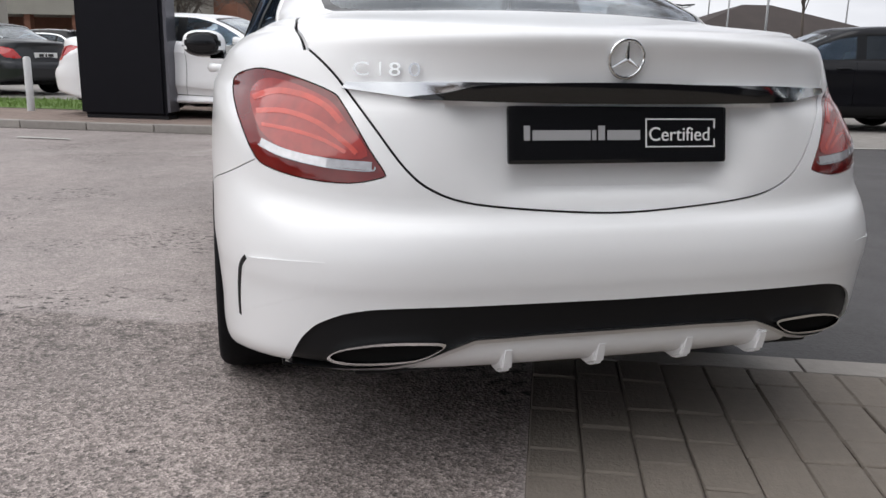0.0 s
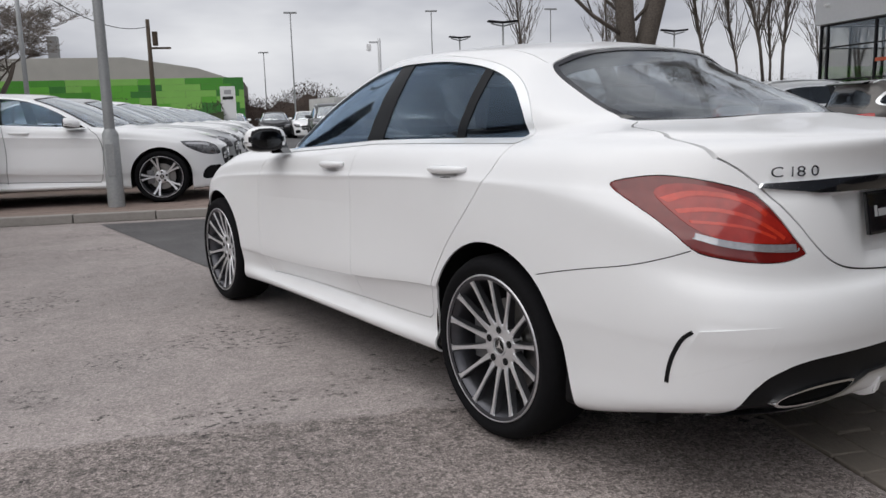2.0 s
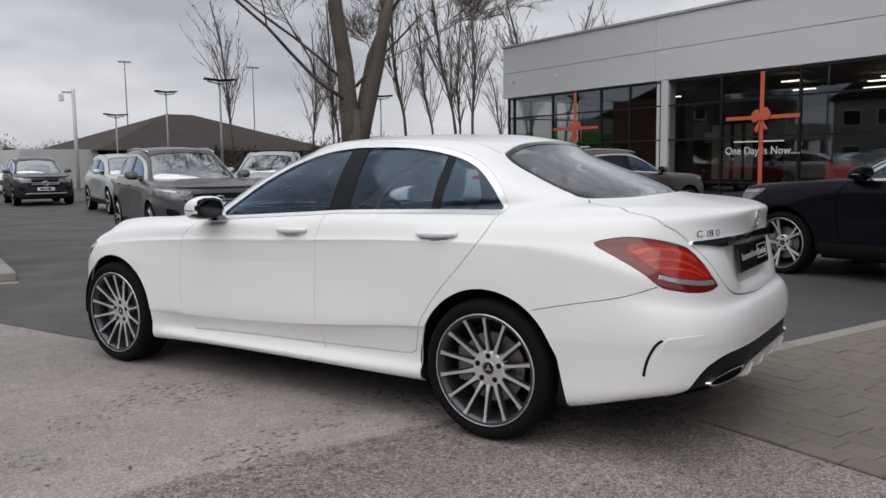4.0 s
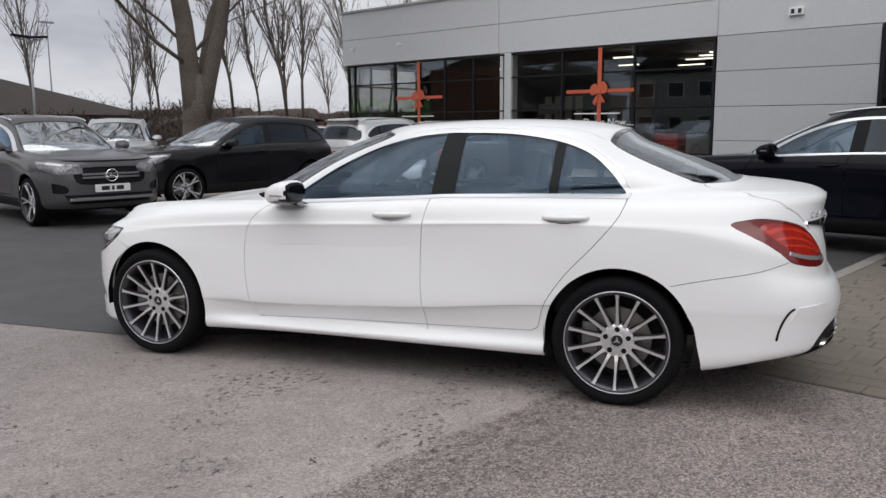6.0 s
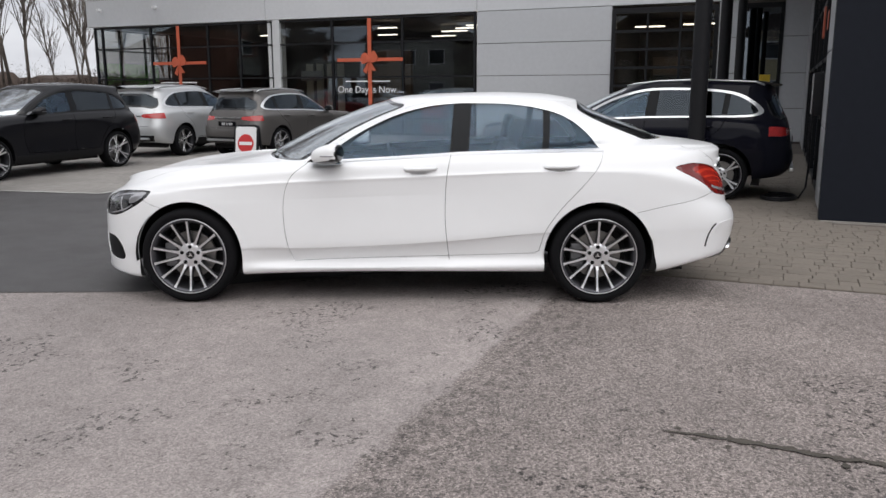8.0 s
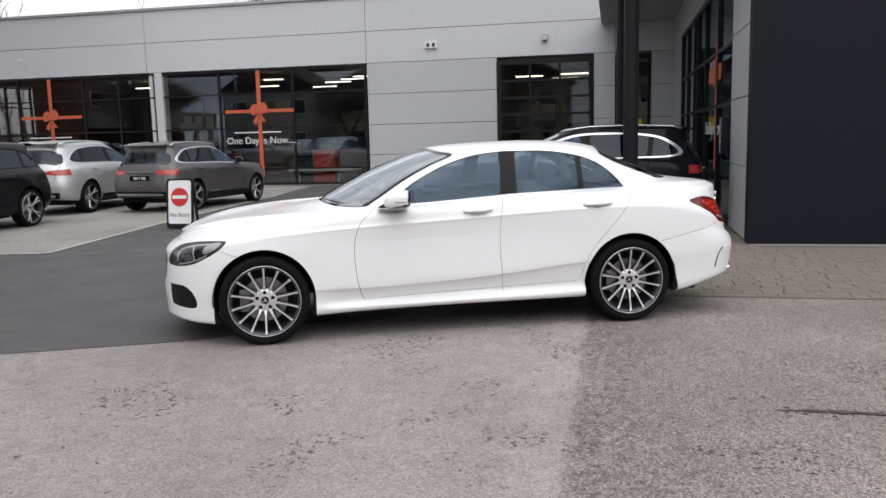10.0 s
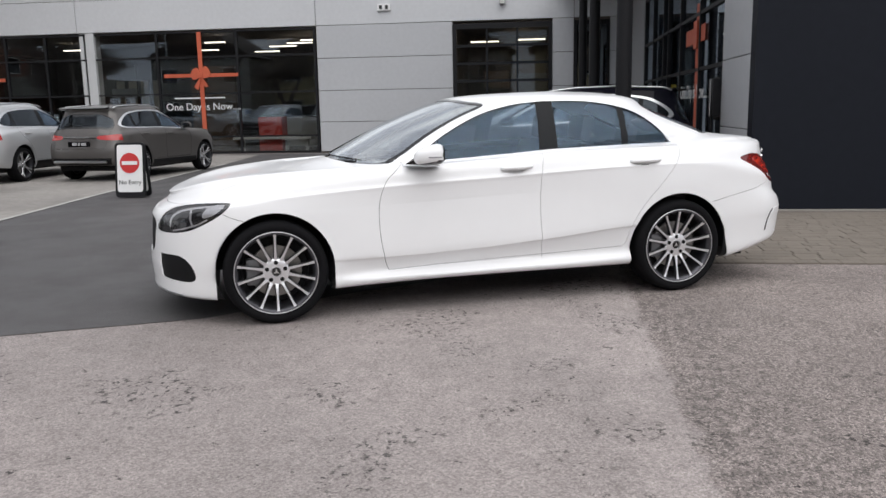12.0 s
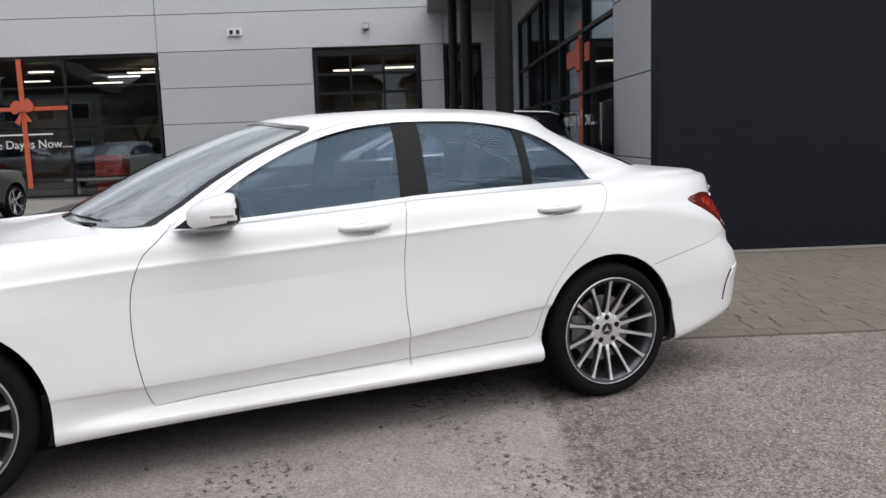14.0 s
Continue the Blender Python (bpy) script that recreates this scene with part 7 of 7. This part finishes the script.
# yard lighting columns
def twin_lamp(x, y, h, rz, label="tall grey lighting column with two flat heads"):
    t = thing("lighting_column", on_site(x, y, 0, rz), label, "lamp post", "yard lighting columns")
    part("shaft", tube([(0, 0, 0), (0, 0, h)], [0.06, 0.04], 8), STEEL, t, smooth=True)
    for s in (-1, 1):
        part("arm", tube([(0, 0, h - 0.1), (s * 0.5, 0, h + 0.02)], 0.03, 6), STEEL, t)
        part("lamp_head", box(s * 0.72 - 0.34, s * 0.72 + 0.34, -0.14, 0.14, h + 0.0, h + 0.08, 0.02), BLACK_FRAME, t, m=pose(0, 0, 0, 0, -s * 5, 0))
    return t


for x, y, h in ((8.3, 30.4, 4.75), (9.2, 42.0, 5.2), (7.6, 47.0, 4.2), (17.5, 33, 4.6)):
    twin_lamp(x, y, h, rp.uniform(-15, 15))
for x, y, h in ((0.6, 62, 9.0), (-1.6, 80, 7.4), (12.5, 66, 9.6), (21, 60, 9)):
    t = thing("lighting_column", on_site(x, y, 0), "slender distant lighting column", "lamp post", "far lighting columns")
    part("shaft", tube([(0, 0, 0), (0, 0, h)], [0.07, 0.04], 6), STEEL, t)
    part("lamp_head", box(-0.5, 0.5, -0.12, 0.12, h, h + 0.12, 0.03), STEEL, t)
cp = thing("camera_pole", on_site(5.2, 46, 0), "white pole with surveillance cameras", "camera pole")
part("pole", tube([(0, 0, 0), (0, 0, 5.6)], 0.1, 10), LIGHT_COLUMN, cp, smooth=True)
part("arm", box(-0.6, 0.0, -0.05, 0.05, 5.35, 5.45), LIGHT_COLUMN, cp)
part("camera", box(-0.75, -0.5, -0.12, 0.12, 4.9, 5.3, 0.05), WHITE_TXT, cp)
# telegraph poles with a cable
TIMBER = mat("pole_timber", (0.075, 0.055, 0.04), 0.9, var=0.3)
tp = thing("telegraph_pole", on_site(-8.1, 48, 0), "dark timber telegraph pole with fittings", "telegraph pole")
part("pole", tube([(0, 0, 0), (0, 0, 7.0)], [0.16, 0.11], 8), TIMBER, tp, smooth=True)
part("cross_arm", box(-0.1, 1.2, -0.06, 0.06, 5.3, 5.42), TIMBER, tp)
part("transformer", tube([(0.35, 0, 5.5), (0.35, 0, 6.3)], 0.16, 10), TIMBER, tp)
tp2 = thing("telegraph_pole", on_site(-9.2, 26, 0), "slim grey pole holding an overhead cable", "telegraph pole")
part("pole", tube([(0, 0, 0), (0, 0, 7.4)], [0.09, 0.06], 8), STEEL, tp2, smooth=True)
wire = [Vector((-9.2, 26, 5.9)).lerp(Vector((-8.1, 48, 6.6)), t / 12) - Vector((0, 0, 0.7 * (1 - (t / 6 - 1) ** 2))) for t in range(13)]
oc = solid("overhead_cable", tube(wire, 0.02, 5), BLACK_FRAME, SITE, "thin black overhead cable between poles", "cable")

# houses and trees across the street, behind the camera
BRICK = mat("red_brick", (0, 0, 0))
RENDER_W = mat("pale_render", (0.42, 0.40, 0.36), 0.8, var=0.12)
CREAM = mat("cream_render", (0.55, 0.47, 0.30), 0.8, var=0.12)
for i in range(6):
    h = thing("house", on_site(-27, -26 + i * 11.5, 0, 0), "two-storey house with a gabled roof across the street", "house", "houses across the street")
    part("wall", box(-8, 0, -4.6, 4.6, 0, 6.2), (CREAM, RENDER_W)[i % 2], h)
    part("roof", prism([(-5.2, 6.1), (5.2, 6.1), (0, 9.2)], -8.3, 0.3), BROWN, h)
    for y in (-2.9, 0.0, 2.9):
        for z in (0.9, 3.9):
            if y == 0.0 and z < 1:
                continue
            w = part("window", box(0.0, 0.06, y - 0.8, y + 0.8, z, z + 1.4), WHITE_TXT, h)
            part("pane", box(0.06, 0.07, y - 0.7, y + 0.7, z + 0.1, z + 1.3), mat("dark_pane", (0.03, 0.035, 0.04), 0.1), w)
    part("door", box(0.0, 0.05, -0.5, 0.5, 0, 2.1), BLACK_FRAME, h)
# Tree mass out of view, added to keep bright sky off the showroom glass.
hedge("hedge", -47, -40, -60, 120, 18.0, 14000, HEDGE, 12, "added tall bare woodland behind the houses, darkens window reflections")
hedge("hedge", -25, -23.5, -40, 45, 1.5, 5000, HEDGE_GREEN, 9, "clipped green hedge before the houses")
for i in range(5):
    c = copy_thing(oak, on_site(-22, -30 + i * 13, 0, i * 70))
hedge("hedge", -30, 12, -52, -46, 6.0, 4000, HEDGE, 10, "brown bare trees beyond the yard's end")

# ------------------------------------------------------------ paving pieces
FS = thing("kerb_line", SITE, "flush pale kerb strip along the paving", "kerb", kind="structure")
x = 0.17
while x < 22:
    part("kerbstone", box(x + 0.004, x + 0.911, -0.13, 0.0, -0.05, 0.014, 0.006), KERB, FS)
    x += 0.915
PV = thing("block_paving", SITE, "tumbled buff block paving laid in rows", "pavement", kind="structure")
rs = random.Random(12)
SETTS = {}
for ln in (0.14, 0.18, 0.21, 0.25):
    for v in range(2):
        bm = box(0.002, 0.138, 0.002, ln - 0.002, -0.04, 0.016, 0.005, seg=1)
        for w in bm.verts:
            w.co += Vector((rs.uniform(-0.0018, 0.0018), rs.uniform(-0.0018, 0.0018), rs.uniform(-0.0012, 0.0012)))
        SETTS[(ln, v)] = mesh_of(bm, "sett", PAVER)
made = 0
rest_v, rest_f = [], []
for c in range(100):
    x0 = 0.19 + 0.14 * c
    y = -0.14
    while y > (-6.5 if x0 < 3.4 else -1.88):
        ln = rs.choice((0.14, 0.18, 0.21, 0.25))
        y -= ln
        key = (ln, rs.randint(0, 1))
        if c < 13 and y > -3.0 and made < 300:
            o = new("sett", SETTS[key])
            o.parent = PV
            o.matrix_local = Matrix.Translation((x0, y, rs.uniform(-0.002, 0.003)))
            made += 1
        else:
            me = SETTS[key]
            base = len(rest_v)
            dz = rs.uniform(-0.002, 0.003)
            rest_v += [(v.co.x + x0, v.co.y + y, v.co.z + dz) for v in me.vertices]
            rest_f += [[i + base for i in p.vertices] for p in me.polygons]
me = bpy.data.meshes.new("setts")
me.from_pydata(rest_v, [], rest_f)
me.materials.append(PAVER)
part("setts", me, None, PV)
tagged(PV.children[-1], kind="stuff")
IV = thing("island_paving", SITE, "reddish block paving on the kerbed island", "pavement", kind="structure")
vs, fs = [], []
for r in range(20):
    for c in range(120):
        x1 = -2.15 - 0.2 * c - (0.1 if r % 2 else 0)
        y0 = 7.13 + 0.1 * r
        if x1 < -24 or (x1 < -7 and y0 > 9.2):
            continue
        b = len(vs)
        z = 0.088 + rs.uniform(0, 0.004)
        vs += [(x1 - 0.196, y0 + 0.003, z), (x1, y0 + 0.003, z), (x1, y0 + 0.097, z), (x1 - 0.196, y0 + 0.097, z)]
        fs.append([b, b + 1, b + 2, b + 3])
for r in range(330):
    for c in range(20):
        x1 = -2.15 - 0.2 * c - (0.1 if r % 2 else 0)
        y0 = 9.13 + 0.1 * r
        b = len(vs)
        z = 0.093 + rs.uniform(0, 0.003)
        if y0 < 20 or c < 5:
            vs += [(x1 - 0.196, y0 + 0.003, z), (x1, y0 + 0.003, z), (x1, y0 + 0.097, z), (x1 - 0.196, y0 + 0.097, z)]
            fs.append([b, b + 1, b + 2, b + 3])
me = bpy.data.meshes.new("blocks")
me.from_pydata(vs, [], fs)
me.materials.append(PAVER_RED)
tagged(part("blocks", me, None, IV), kind="stuff")
